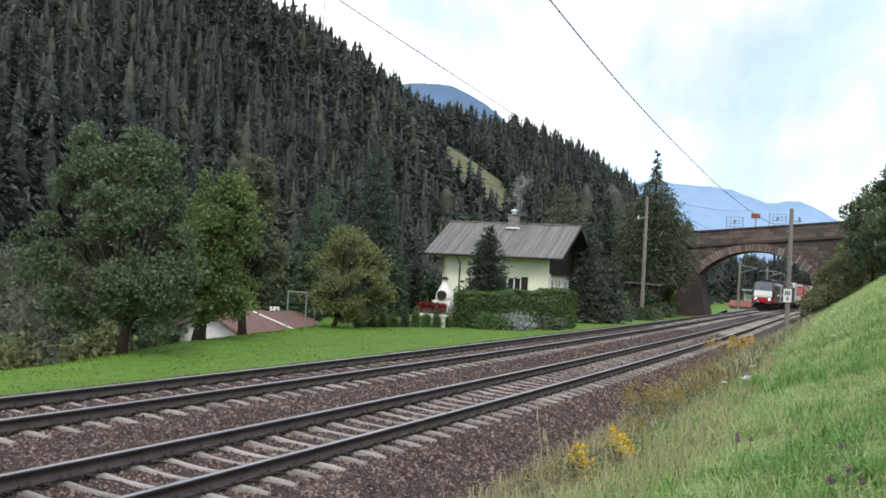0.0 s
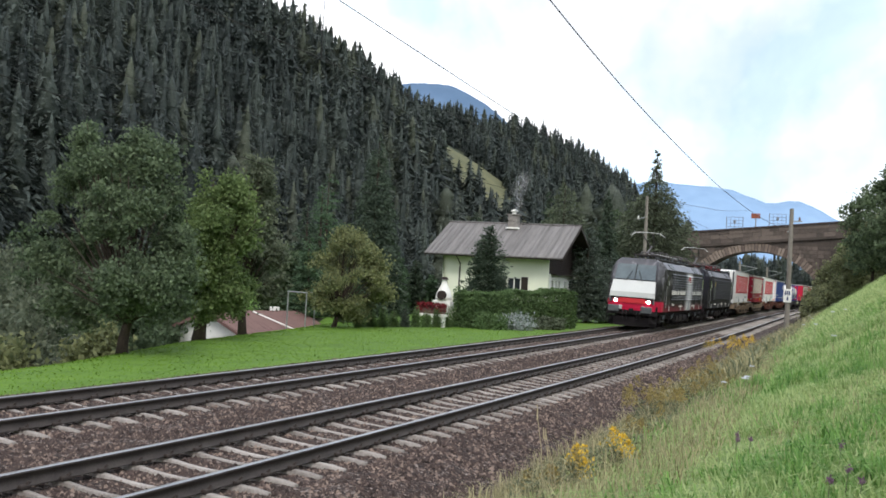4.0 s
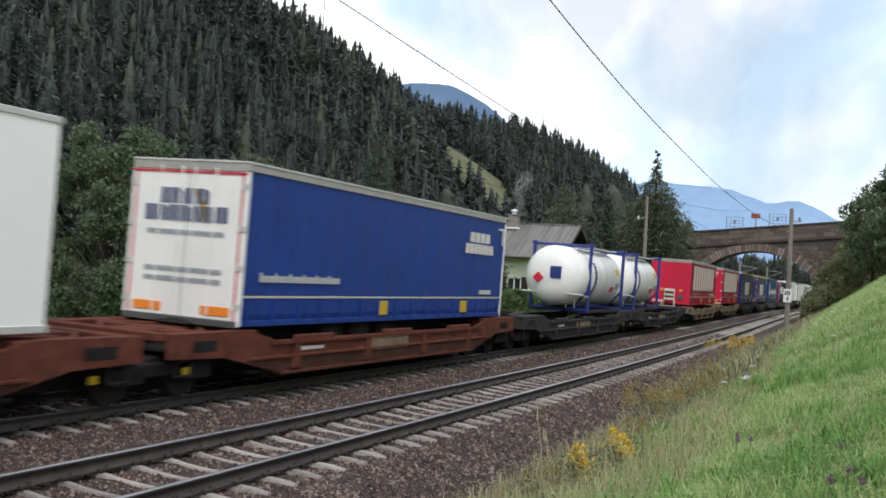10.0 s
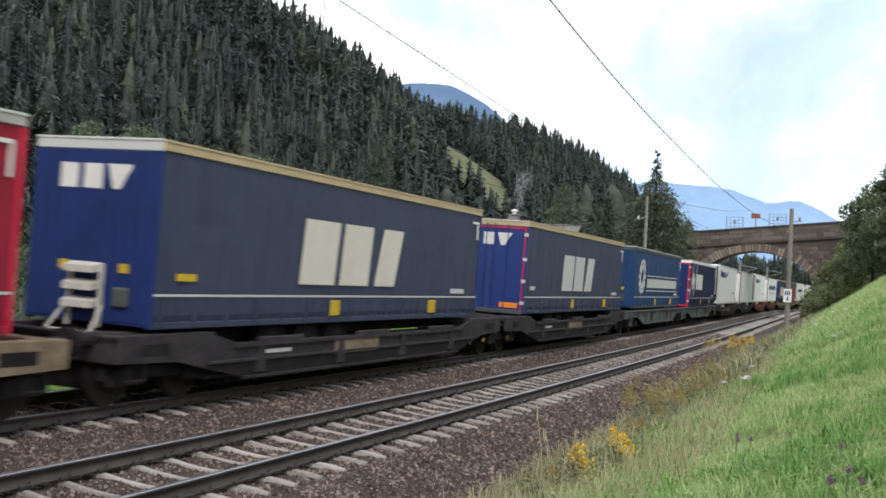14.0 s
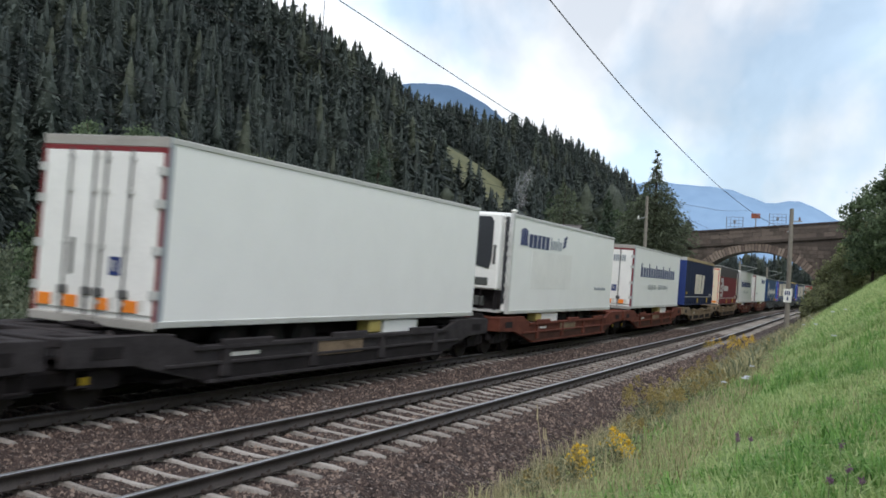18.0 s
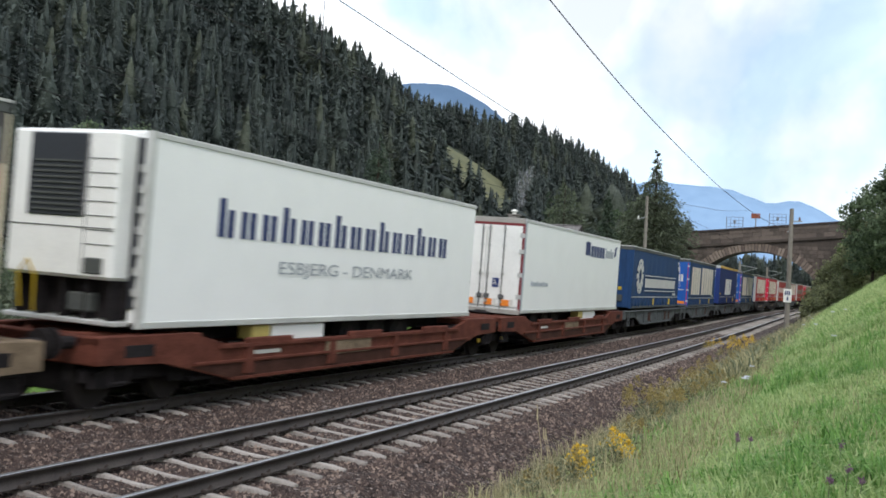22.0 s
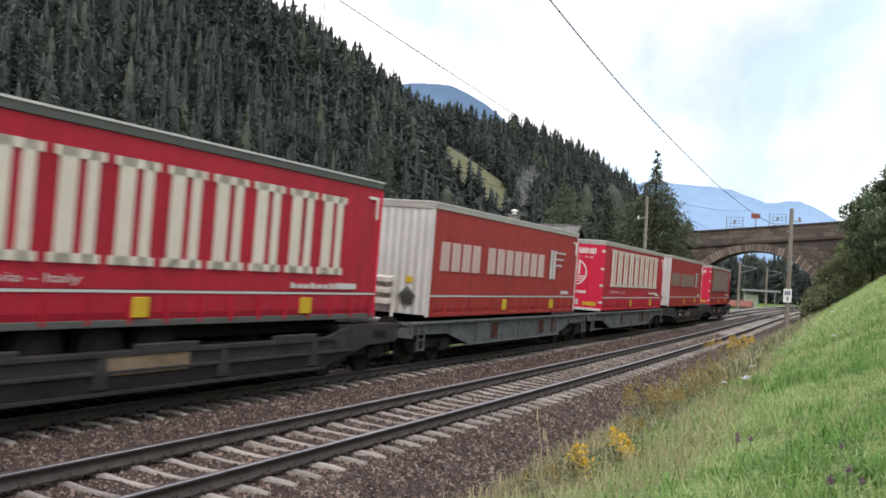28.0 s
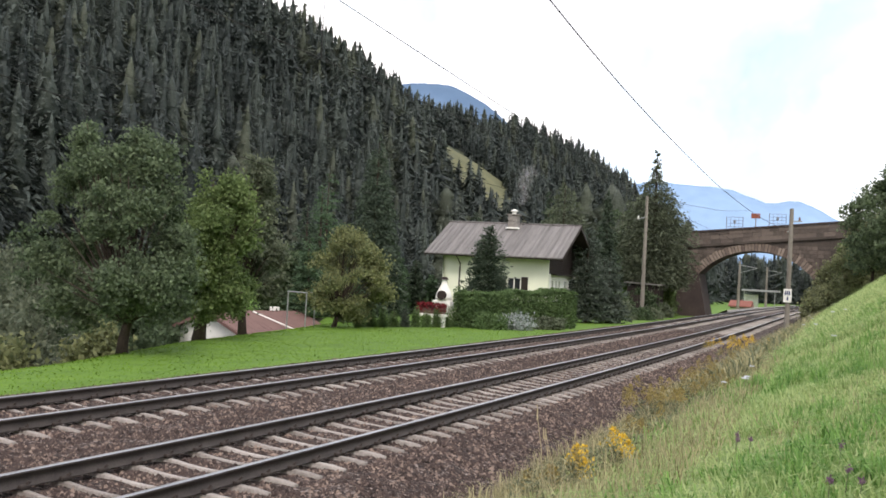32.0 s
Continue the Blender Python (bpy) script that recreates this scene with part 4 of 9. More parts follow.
def tank_container(label, E0, E1, dome):
    """A white tank in a blue lifting frame."""
    t = thing("tank_container", label, "tank", "loads of the freight train")
    h = (E1 - E0) / 2
    cz, r = 2.55, 1.19
    y0, y1 = -h - dome, h + 0.1
    prof = [(y0, 0.15), (y0 + 0.05, 0.55), (y0 + 0.17, 0.86), (y0 + 0.36, 1.07), (y0 + 0.6, r), (y1 - 0.5, r), (y1 - 0.25, 1.02), (y1 - 0.08, 0.75), (y1, 0.2)]
    tank = part("tank_shell", tube(bmesh.new(), [(0, y, cz) for y, _ in prof], [q for _, q in prof], 36), TANKWHITE, t, "white tank shell", smooth=True)
    for i in range(5):
        y = -h + 0.4 + (2 * h - 0.8) * i / 4
        part("band", tube(bmesh.new(), [(0, y - 0.03, cz), (0, y + 0.03, cz)], r + 0.012, 36, cap=False), PALEGREY, tank)
    for y in (-h, h):
        bm = bmesh.new()
        for sx in (-1, 1):
            tube(bm, [(sx * 1.18, y, 1.15), (sx * 1.18, y, 3.82)], 0.075, 6)
            tube(bm, [(sx * 1.15, y, 2.0), (sx * 0.5, y, 1.2)], 0.05, 6)
            box(bm, sx * 1.18 - 0.1, sx * 1.18 + 0.1, y - 0.1, y + 0.1, 3.76, 3.9, bevel=0.01)
        tube(bm, [(-1.18, y, 3.8), (1.18, y, 3.8)], 0.06, 6)
        tube(bm, [(-1.18, y, 1.2), (1.18, y, 1.2)], 0.08, 6)
        part("end_frame", bm, FRAMEBLUE, t, "blue lifting frame")
    pieces("walkway", ((0.35, 0.85, -h, h, 3.76, 3.81), (-0.2, -0.15, -h, h, 3.8, 3.86)), SILVER, t, bevel=0.01)
    pieces("lower_rail", ((1.05, 1.2, -h, h, 1.12, 1.24), (-1.2, -1.05, -h, h, 1.12, 1.24)), DARKWAG, t)
    bm = bmesh.new()
    for sx in (-0.25, 0.1):
        tube(bm, [(sx + 0.7, -h - dome * 0.4, 1.3), (sx + 0.7, -h - dome * 0.4, 3.6)], 0.02, 5)
    tube(bm, [(-1.2, y0 + 0.25, 1.85), (1.2, y0 + 0.25, 1.85)], 0.035, 6)
    tube(bm, [(1.2, y0 + 0.25, 1.85), (1.2, -h, 1.75)], 0.035, 6)
    part("guard_rail", bm, SILVER, t)
    part("marking", boxes((-0.02, 0.42, y0 - 0.03, y0 + 0.25, cz - 0.12, cz + 0.35)), BLUEFACE, t, "blue plate")
    bm = slab(bmesh.new(), [(-0.5, cz - 0.35), (-0.28, cz - 0.13), (-0.5, cz + 0.09), (-0.72, cz - 0.13)], "y", y0 - 0.02, y0 + 0.3)
    part("marking", bm, INKRED, t, "red hazard diamond")
    bm = bmesh.new()
    for k in range(12):
        a0 = -0.72 + 1.28 * k / 12
        a1 = a0 + 0.085
        q = [(math.cos(a) * (r + 0.014), 0, cz + math.sin(a) * (r + 0.014)) for a in (a0, a1)]
        slab(bm, [(q[0][0] - 0.02, q[0][2]), (q[0][0] + 0.006, q[0][2]), (q[1][0] + 0.006, q[1][2]), (q[1][0] - 0.02, q[1][2])], "y", -h + 0.95, -h + 1.3)
    part("marking", bm, FRAMEBLUE, t, "upright blue name band as plain blocks")
    for y, z, m in ((h - 1.0, 0.32, YELLOW), (h - 1.7, -0.45, INKRED), (h - 0.9, -0.3, GREYINK)):
        x = math.sqrt(r * r - z * z)
        a = math.atan2(z, x)
        q = [(math.cos(a + d) * (r + 0.012), cz + math.sin(a + d) * (r + 0.012)) for d in (-0.1, 0.1)]
        part("marking", slab(bmesh.new(), [(q[0][0] - 0.03, q[0][1]), (q[0][0] + 0.004, q[0][1]), (q[1][0] + 0.004, q[1][1]), (q[1][0] - 0.03, q[1][1])], "y", y - 0.3, y + 0.3), m, t)
    return t


# ---- wagons ----
def bogie(parent, y, r=0.46, base=0.9):
    b = part("bogie", boxes((-1.08, -0.92, y - 1.35, y + 1.35, 0.42, 0.66), (0.92, 1.08, y - 1.35, y + 1.35, 0.42, 0.66), (-1.0, 1.0, y - 0.25, y + 0.25, 0.4, 0.75), bevel=0.03), GRIME, parent, "grimy bogie frame")
    for yy in (y - base, y + base):
        for sx in (-1, 1):
            part("axle_box", slab(bmesh.new(), [(yy - 0.36, 0.36), (yy + 0.36, 0.36), (yy + 0.36, 0.6), (yy + 0.17, 0.62), (yy + 0.17, 0.68), (yy - 0.17, 0.68), (yy - 0.17, 0.62), (yy - 0.36, 0.6)], "x", sx * 1.02, sx * 1.17), GRIME, b)
    for yy in (y - base, y + base):
        bm = bmesh.new()
        for sx in (-1, 1):
            tube(bm, [(sx * 0.68, yy, r), (sx * 0.71, yy, r), (sx * 0.72, yy, r), (sx * 0.82, yy, r)], [r + 0.025, r + 0.025, r, r], 24)
        tube(bm, [(-0.7, yy, r), (0.7, yy, r)], 0.08, 8)
        part("wheelset", bm, WHEELSTEEL, b, "steel wheelset")
    return b


def buffers(parent, y, sgn, material=GRIME):
    for sx in (-0.875, 0.875):
        bm = tube(bmesh.new(), [(sx, y, 1.04), (sx, y + sgn * 0.42, 1.04)], 0.1, 10)
        tube(bm, [(sx, y + sgn * 0.42, 1.04), (sx, y + sgn * 0.47, 1.04)], 0.23, 14)
        part("buffer", bm, material, parent)


def ladder(parent, y, material):
    bm = bmesh.new()
    for yy in (y - 0.2, y + 0.2):
        tube(bm, [(1.34, yy, 0.42), (1.34, yy, 1.15)], 0.022, 5)
    for z in (0.45, 0.7, 0.95):
        tube(bm, [(1.34, y - 0.2, z), (1.34, y + 0.2, z)], 0.02, 5)
    part("step_ladder", bm, material, parent)


def pocket_wagon(label, material, first, L=17.6):
    """One half of an articulated pocket wagon: deep side sills between raised ends."""
    w = thing("pocket_wagon", label, "wagon", "wagons of the freight train")
    h = L / 2
    e0, e1 = -h + (0.45 if first else 0.12), h - (0.12 if first else 0.45)
    prof = [(e0, 0.74), (e0, 1.14), (e0 + 2.2, 1.16), (e0 + 3.3, 0.92), (e1 - 3.3, 0.92), (e1 - 2.2, 1.16), (e1, 1.14), (e1, 0.74), (e1 - 1.5, 0.70), (e1 - 3.4, 0.32), (e0 + 3.4, 0.32), (e0 + 1.5, 0.70)]
    for sx in (-1, 1):
        bm = slab(bmesh.new(), prof, "x", sx * 1.30, sx * 1.40)
        sill = part("side_sill", bm, material, w, "pressed steel side sill")
        bm = boxes((min(sx * 1.24, sx * 1.46), max(sx * 1.24, sx * 1.46), e0 + 3.0, e1 - 3.0, 0.87, 0.93), (min(sx * 1.24, sx * 1.46), max(sx * 1.24, sx * 1.46), e0 + 3.4, e1 - 3.4, 0.30, 0.35))
        part("flange", bm, material, sill)
        if sx > 0:
            # Plate in a darker colour over the lower half of the sill.
            lower = slab(bmesh.new(), [(e0 + 2.2, 0.60), (e0 + 3.45, 0.33), (e1 - 3.45, 0.33), (e1 - 2.2, 0.60)], "x", 1.39, 1.412)
            part("lower_sill", lower, DARKRUST if material is RUST else GRIME, sill, "darker plate over the lower sill")
            part("sill_rail", boxes((1.39, 1.45, e0 + 2.3, e1 - 2.3, 0.60, 0.66), bevel=0.012), material, sill)
            for k in range(4):
                y = e0 + 3.9 + (e1 - e0 - 7.8) * k / 3
                q = slab(bmesh.new(), [(y - 0.16, 0.40), (y + 0.16, 0.40), (y + 0.10, 0.9), (y - 0.10, 0.9)], "x", 1.39, 1.455)
                part("bracket", q, material, sill)
            for k in range(3):
                y = e0 + 4.6 + (e1 - e0 - 9.2) * k / 2
                part("lifting_pocket", boxes((1.36, 1.435, y - 0.8, y + 0.8, 0.9, 1.03), bevel=0.02), material, sill)
            for y in (e0 + 0.9, e1 - 0.9):
                part("recess_plate", boxes((1.385, 1.405, y - 0.35, y + 0.35, 0.82, 1.02), bevel=0.01), GRIME, sill)
            part("cover_plate", boxes((1.39, 1.44, -h + 7.2, -h + 9.2, 0.58, 0.86), bevel=0.01), TAN if material is not TAN else material, sill, "buff cover plate")
            bm = bmesh.new()
            for k, ww in enumerate((1.1, 0.6)):
                box(bm, 1.39, 1.404, e0 + 3.9, e0 + 3.9 + ww, 0.72 - 0.14 * k, 0.79 - 0.14 * k)
            part("marking", bm, CHALK, sill, "painted marks as plain bars")
    # end decks
    for a, b in ((e0, e0 + 2.5), (e1 - 2.5, e1)):
        pieces("deck_beam", ((-1.38, -1.14, a, b, 1.02, 1.15), (1.14, 1.38, a, b, 1.02, 1.15), (-0.3, 0.3, a + 0.1, b - 0.1, 0.98, 1.12), (-1.14, 1.14, a, a + 0.26, 1.0, 1.14), (-1.14, 1.14, b - 0.3, b, 1.0, 1.14), (-1.14, 1.14, (a + b) / 2 - 0.12, (a + b) / 2 + 0.12, 1.0, 1.13)), material, w, bevel=0.015)
        for sx in (-1, 1):
            part("deck_brace", rod((sx * 0.3, a + 0.3, 1.08), (sx * 1.15, (a + b) / 2, 1.1), 0.06, 6), material, w)
            part("deck_brace", rod((sx * 0.3, b - 0.3, 1.08), (sx * 1.15, (a + b) / 2, 1.1), 0.06, 6), material, w)
        part("deck_pan", boxes((-1.14, 1.14, a + 0.1, b - 0.1, 0.84, 0.87)), GRIME, w, "grimy pan under the deck")
    part("pocket_floor", boxes((-1.28, 1.28, e0 + 2.4, e1 - 2.4, 0.34, 0.40)), GRIME, w)
    part("hitch", boxes((-0.35, 0.35, -h + 1.9, -h + 2.5, 1.15, 1.22), (-0.2, 0.2, -h + 2.0, -h + 2.4, 1.15, 1.26), bevel=0.03), GRIME, w)
    bogie(w, e0 + 1.45 if first else e0 + 0.2)
    if not first:
        bogie(w, e1 - 1.45)
    part("end_beam", boxes((-1.35, 1.35, (e0 if first else e1 - 0.12), (e0 + 0.12 if first else e1), 0.72, 1.14), bevel=0.02), material, w)
    buffers(w, e0 if first else e1, -1 if first else 1)
    ladder(w, e0 + 0.55 if first else e1 - 0.5, GRIME)
    ladder(w, e1 - 0.45 if first else e0 + 0.45, GRIME)
    part("tail_plate", boxes((1.18, 1.21, (e1 - 0.9 if first else e0 + 0.6), (e1 - 0.72 if first else e0 + 0.8), 0.44, 0.56), bevel=0.01), YELLOW, w, "small yellow plate")
    part("centre_sill", boxes((-0.55, 0.55, e0 + 0.2, e1 - 0.2, 0.26, 0.7), (-1.15, 1.15, e0 + 3.2, e1 - 3.2, 0.2, 0.36), bevel=0.02), GRIME, w)
    return w


def flat_wagon(label, first, L=17.6):
    """One half of a container flat wagon with fish-bellied side sills."""
    w = thing("flat_wagon", label, "wagon", "wagons of the freight train")
    h = L / 2
    e0, e1 = -h + (0.45 if first else 0.12), h - (0.12 if first else 0.45)
    prof = [(e0, 0.82), (e0, 1.10), (e1, 1.10), (e1, 0.82), (e1 - 2.4, 0.80), (e1 - 4.0, 0.45), (e0 + 4.0, 0.45), (e0 + 2.4, 0.80)]
    for sx in (-1, 1):
        sill = part("side_sill", slab(bmesh.new(), prof, "x", sx * 1.22, sx * 1.28), GREYWAG, w, "fish-bellied side sill")
        lo, hi = min(sx * 1.15, sx * 1.36), max(sx * 1.15, sx * 1.36)
        part("top_flange", boxes((lo, hi, e0, e1, 1.07, 1.13), bevel=0.01), GREYWAG, sill)
        part("bottom_flange", boxes((lo, hi, e0 + 4.0, e1 - 4.0, 0.43, 0.47)), GREYWAG, sill)
        if sx > 0:
            for k in range(7):
                y = e0 + 2.6 + (e1 - e0 - 5.2) * k / 6
                z0 = 0.5 if 0 < k < 6 else 0.8
                part("rib", boxes((1.27, 1.33, y - 0.035, y + 0.035, z0, 1.08)), GREYWAG, sill)
            for y in (-2.2, 2.6, 4.1):
                part("panel", boxes((1.275, 1.30, y - 0.3, y + 0.3, 0.55, 1.0), bevel=0.01), DARKRUST, sill, "rust-brown patch plate")
    part("deck", boxes((-1.2, 1.2, e0, e1, 0.98, 1.06), (-0.5, 0.5, e0 + 0.2, e1 - 0.2, 0.32, 1.0), (-1.1, 1.1, -2.5, 2.8, 0.3, 0.6), bevel=0.01), GRIME, w)
    bogie(w, e0 + 1.7 if first else e0 + 0.3)
    bogie(w, e1 - 1.7)
    part("end_beam", boxes((-1.3, 1.3, (e0 if first else e1 - 0.12), (e0 + 0.12 if first else e1), 0.72, 1.12), bevel=0.02), GREYWAG, w)
    buffers(w, e0 if first else e1, -1 if first else 1)
    ladder(w, e0 + 0.5 if first else e1 - 0.5, GREYWAG)
    ladder(w, e1 - 0.5 if first else e0 + 0.5, GREYWAG)
    return w


JOINTS = [183.3, 200.9, 218.4, 236.5, 254.6, 272.0, 289.6, 307.6, 325.2, 343.1, 361.3, 379.2, 396.3, 414.1, 431.8, 449.7, 467.5, 485.5, 503.4, 521.2, 539.2, 557.0, 575.1, 593.4, 611.5, 629.1, 646.8, 664.7, 682.6, 700.5, 717.9]
KINDS = ["tan", "rust", "dark", "tan", "dark", "flat", "dark", "rust", "tan", "rust", "flat", "flat", "dark", "flat", "dark"]
MADE = {}
for i in range(30):
    kind, first = KINDS[i // 2], i % 2 == 0
    e = (JOINTS[i] + JOINTS[i + 1]) / 2
    if (kind, first) in MADE:
        ob = copy_thing(MADE[(kind, first)], Matrix())
    elif kind == "flat":
        ob = flat_wagon("grey steel container flat wagon with rust patches", first)
    else:
        ob = pocket_wagon({"tan": "buff-brown grimy steel pocket wagon", "rust": "rust-red steel pocket wagon", "dark": "dark grey grimy steel pocket wagon"}[kind], {"tan": TAN, "rust": RUST, "dark": DARKWAG}[kind], first)
    MADE.setdefault((kind, first), ob)
    mover(ob, e, 6.8)
# ---- the two electric locomotives ----
def livery(name, base, low, silver=True):
    """Dark paint with a silver flash amidships and a coloured skirt, mottled, by the body's own length and height."""
    m = bpy.data.materials.new(name)
    m.use_nodes = True
    n, l = m.node_tree.nodes, m.node_tree.links
    bs = n["Principled BSDF"]
    co = n.new("ShaderNodeTexCoord")
    sp = n.new("ShaderNodeSeparateXYZ")
    l.new(co.outputs["Object"], sp.inputs[0])
    no = n.new("ShaderNodeTexNoise")
    no.inputs["Scale"].default_value, no.inputs["Detail"].default_value = 1.9, 7
    no.inputs["Distortion"].default_value = 1.2
    l.new(co.outputs["Object"], no.inputs["Vector"])
    mott = n.new("ShaderNodeValToRGB")
    mott.color_ramp.elements[0].position, mott.color_ramp.elements[1].position = 0.54, 0.76
    mott.color_ramp.elements[0].color = (*base, 1)
    mott.color_ramp.elements[1].color = (0.26, 0.25, 0.27, 1) if silver else (*[c * 1.6 for c in base], 1)
    l.new(no.outputs["Fac"], mott.inputs["Fac"])
    colour = mott.outputs["Color"]

    def band(src, lo, hi, soft):
        a, b = n.new("ShaderNodeMapRange"), n.new("ShaderNodeMapRange")
        a.inputs[1].default_value, a.inputs[2].default_value = lo - soft, lo + soft
        b.inputs[1].default_value, b.inputs[2].default_value = hi + soft, hi - soft
        l.new(src, a.inputs[0])
        l.new(src, b.inputs[0])
        k = n.new("ShaderNodeMath")
        k.operation = "MULTIPLY"
        l.new(a.outputs[0], k.inputs[0])
        l.new(b.outputs[0], k.inputs[1])
        return k.outputs[0]

    def over(fac, col):
        nonlocal colour
        x = n.new("ShaderNodeMix")
        x.data_type = "RGBA"
        l.new(fac, x.inputs["Factor"])
        l.new(colour, x.inputs["A"])
        x.inputs["B"].default_value = (*col, 1)
        colour = x.outputs["Result"]
    if low:
        wavy = n.new("ShaderNodeMath")
        wavy.operation = "MULTIPLY_ADD"
        wavy.inputs[1].default_value = -0.7
        l.new(no.outputs["Fac"], wavy.inputs[0])
        l.new(sp.outputs["Z"], wavy.inputs[2])
        over(band(wavy.outputs[0], -3.0, 0.82, 0.24), tuple(c * 0.36 for c in low))
        block = n.new("ShaderNodeMath")
        block.operation = "MULTIPLY"
        l.new(band(sp.outputs["Y"], -12.0, -7.75, 0.12), block.inputs[0])
        l.new(band(sp.outputs["Z"], -2.0, 1.52, 0.05), block.inputs[1])
        over(block.outputs[0], low)
    if silver:
        cab = n.new("ShaderNodeMath")
        cab.operation = "MULTIPLY"
        l.new(band(sp.outputs["Y"], -12.0, -8.3, 0.7), cab.inputs[0])
        l.new(band(sp.outputs["Z"], 3.0, 6.0, 0.6), cab.inputs[1])
        over(cab.outputs[0], (0.24, 0.24, 0.27))
        over(band(sp.outputs["Y"], 0.4, 2.6, 0.7), (0.55, 0.55, 0.55))
    l.new(colour, bs.inputs["Base Color"])
    bs.inputs["Roughness"].default_value = 0.5
    bs.inputs["Specular IOR Level"].default_value = 0.22
    return m


BODY1 = livery("black_silver_red_livery", (0.011, 0.010, 0.011), (0.50, 0.012, 0.05))
BODY2 = livery("plain_black_livery", (0.010, 0.0085, 0.014), None, False)
ROOFSILVER = paint("silver_grey_roof", (0.185, 0.187, 0.210), 0.5, 0.7, metal=0.1)
ROOFDARK = paint("dark_roof_deck", (0.06, 0.055, 0.052), 0.8, 0.6)
REDGEAR = paint("red_insulator", (0.19, 0.022, 0.030), 0.55, 0.6)
ARMGREY = paint("dull_arm_metal", (0.105, 0.095, 0.097), 0.6, 0.55)
WINDSCREEN = mat("windscreen_glass", (0.10, 0.13, 0.14), (0.07, 0.09, 0.10), rough=0.08, scale=1, fine=4, bump=0.0, spec=0.9)
CABGLASS = glass_mat("dark_cab_glass")
NOSEWHITE = paint("dusty_white_nose_paint", (0.60, 0.61, 0.59), 0.5, 0.85)
LAMP = mat("lit_headlamp", (1.0, 0.96, 0.88), (1.0, 0.94, 0.85), emit=9.0, bump=0)
SKIRTRED = paint("red_skirt", (0.55, 0.022, 0.03), 0.4, 0.8)


def loft(rings):
    """A closed skin over rings of equal length."""
    bm = bmesh.new()
    R_ = [[bm.verts.new(q) for q in r] for r in rings]
    k = len(R_[0])
    for a, b in zip(R_, R_[1:]):
        for i in range(k):
            bm.faces.new((a[i], a[(i + 1) % k], b[(i + 1) % k], b[i]))
    bm.faces.new(R_[0][::-1])
    bm.faces.new(R_[-1])
    return bm


def pantograph(parent, y, up, material):
    """Base frame on insulators, hinged arms, and the contact head."""
    b = part("pantograph", boxes((-0.68, -0.60, y - 0.9, y + 0.9, 4.02, 4.10), (0.60, 0.68, y - 0.9, y + 0.9, 4.02, 4.10), (-0.6, 0.6, y - 0.75, y - 0.66, 4.03, 4.09), (-0.6, 0.6, y + 0.1, y + 0.2, 4.03, 4.09), (-0.6, 0.6, y + 0.66, y + 0.75, 4.03, 4.09), bevel=0.01), material, parent, "roof current collector")
    part("drive_cylinder", tube(bmesh.new(), [(0.22, y - 0.7, 4.14), (0.22, y - 0.1, 4.16), (0.22, y, 4.16), (0.22, y + 0.3, 4.18)], [0.07, 0.07, 0.03, 0.03], 8), ARMGREY, b)
    for x in (-0.5, 0.5):
        part("earth_cable", tube(bmesh.new(), [(x, y + 0.62, 4.1), (x * 1.08, y + 0.75, 4.3), (x * 0.9, y + 0.9, 4.34), (x * 0.6, y + 1.0, 4.2)], 0.016, 5), ARMGREY, b, "looped grey cable")
    for sx in (-0.6, 0.6):
        for sy in (-0.7, 0.7):
            part("insulator", tube(bmesh.new(), [(sx, y + sy, 3.84), (sx, y + sy, 3.9), (sx, y + sy, 3.95), (sx, y + sy, 4.02)], [0.06, 0.1, 0.07, 0.09], 8), REDGEAR if material is not ROOFDARK else GREYWAG, b)
    if up:
        ky, kz, hy, hz = y + 0.9, 4.62, y - 0.75, 5.34
    else:
        ky, kz, hy, hz = y + 0.95, 4.22, y - 0.75, 4.3
    bm = tube(bmesh.new(), [(0, y - 0.6, 4.12), (0, ky, kz)], [0.06, 0.045], 8)
    part("lower_arm", bm, ARMGREY, b)
    bm = tube(bmesh.new(), [(0.12, ky, kz), (0.3, hy, hz - 0.08)], 0.04, 6)
    tube(bm, [(-0.12, ky, kz), (-0.3, hy, hz - 0.08)], 0.04, 6)
    part("upper_arm", bm, ARMGREY, b)
    part("coupling_rod", tube(bmesh.new(), [(-0.06, y + 0.15, 4.12), (-0.05, ky - 0.1, kz + 0.03)], 0.02, 5), ARMGREY, b)
    bm = bmesh.new()
    for dy in (-0.18, 0.18):
        tube(bm, [(-0.95, hy + dy, hz - 0.22), (-0.7, hy + dy, hz - 0.03), (0, hy + dy, hz), (0.7, hy + dy, hz - 0.03), (0.95, hy + dy, hz - 0.22)], 0.018, 6)
    tube(bm, [(-0.5, hy - 0.18, hz - 0.05), (-0.5, hy + 0.18, hz - 0.05)], 0.02, 6)
    tube(bm, [(0.5, hy - 0.18, hz - 0.05), (0.5, hy + 0.18, hz - 0.05)], 0.02, 6)
    part("contact_head", bm, PALEGREY if up else ARMGREY, b)


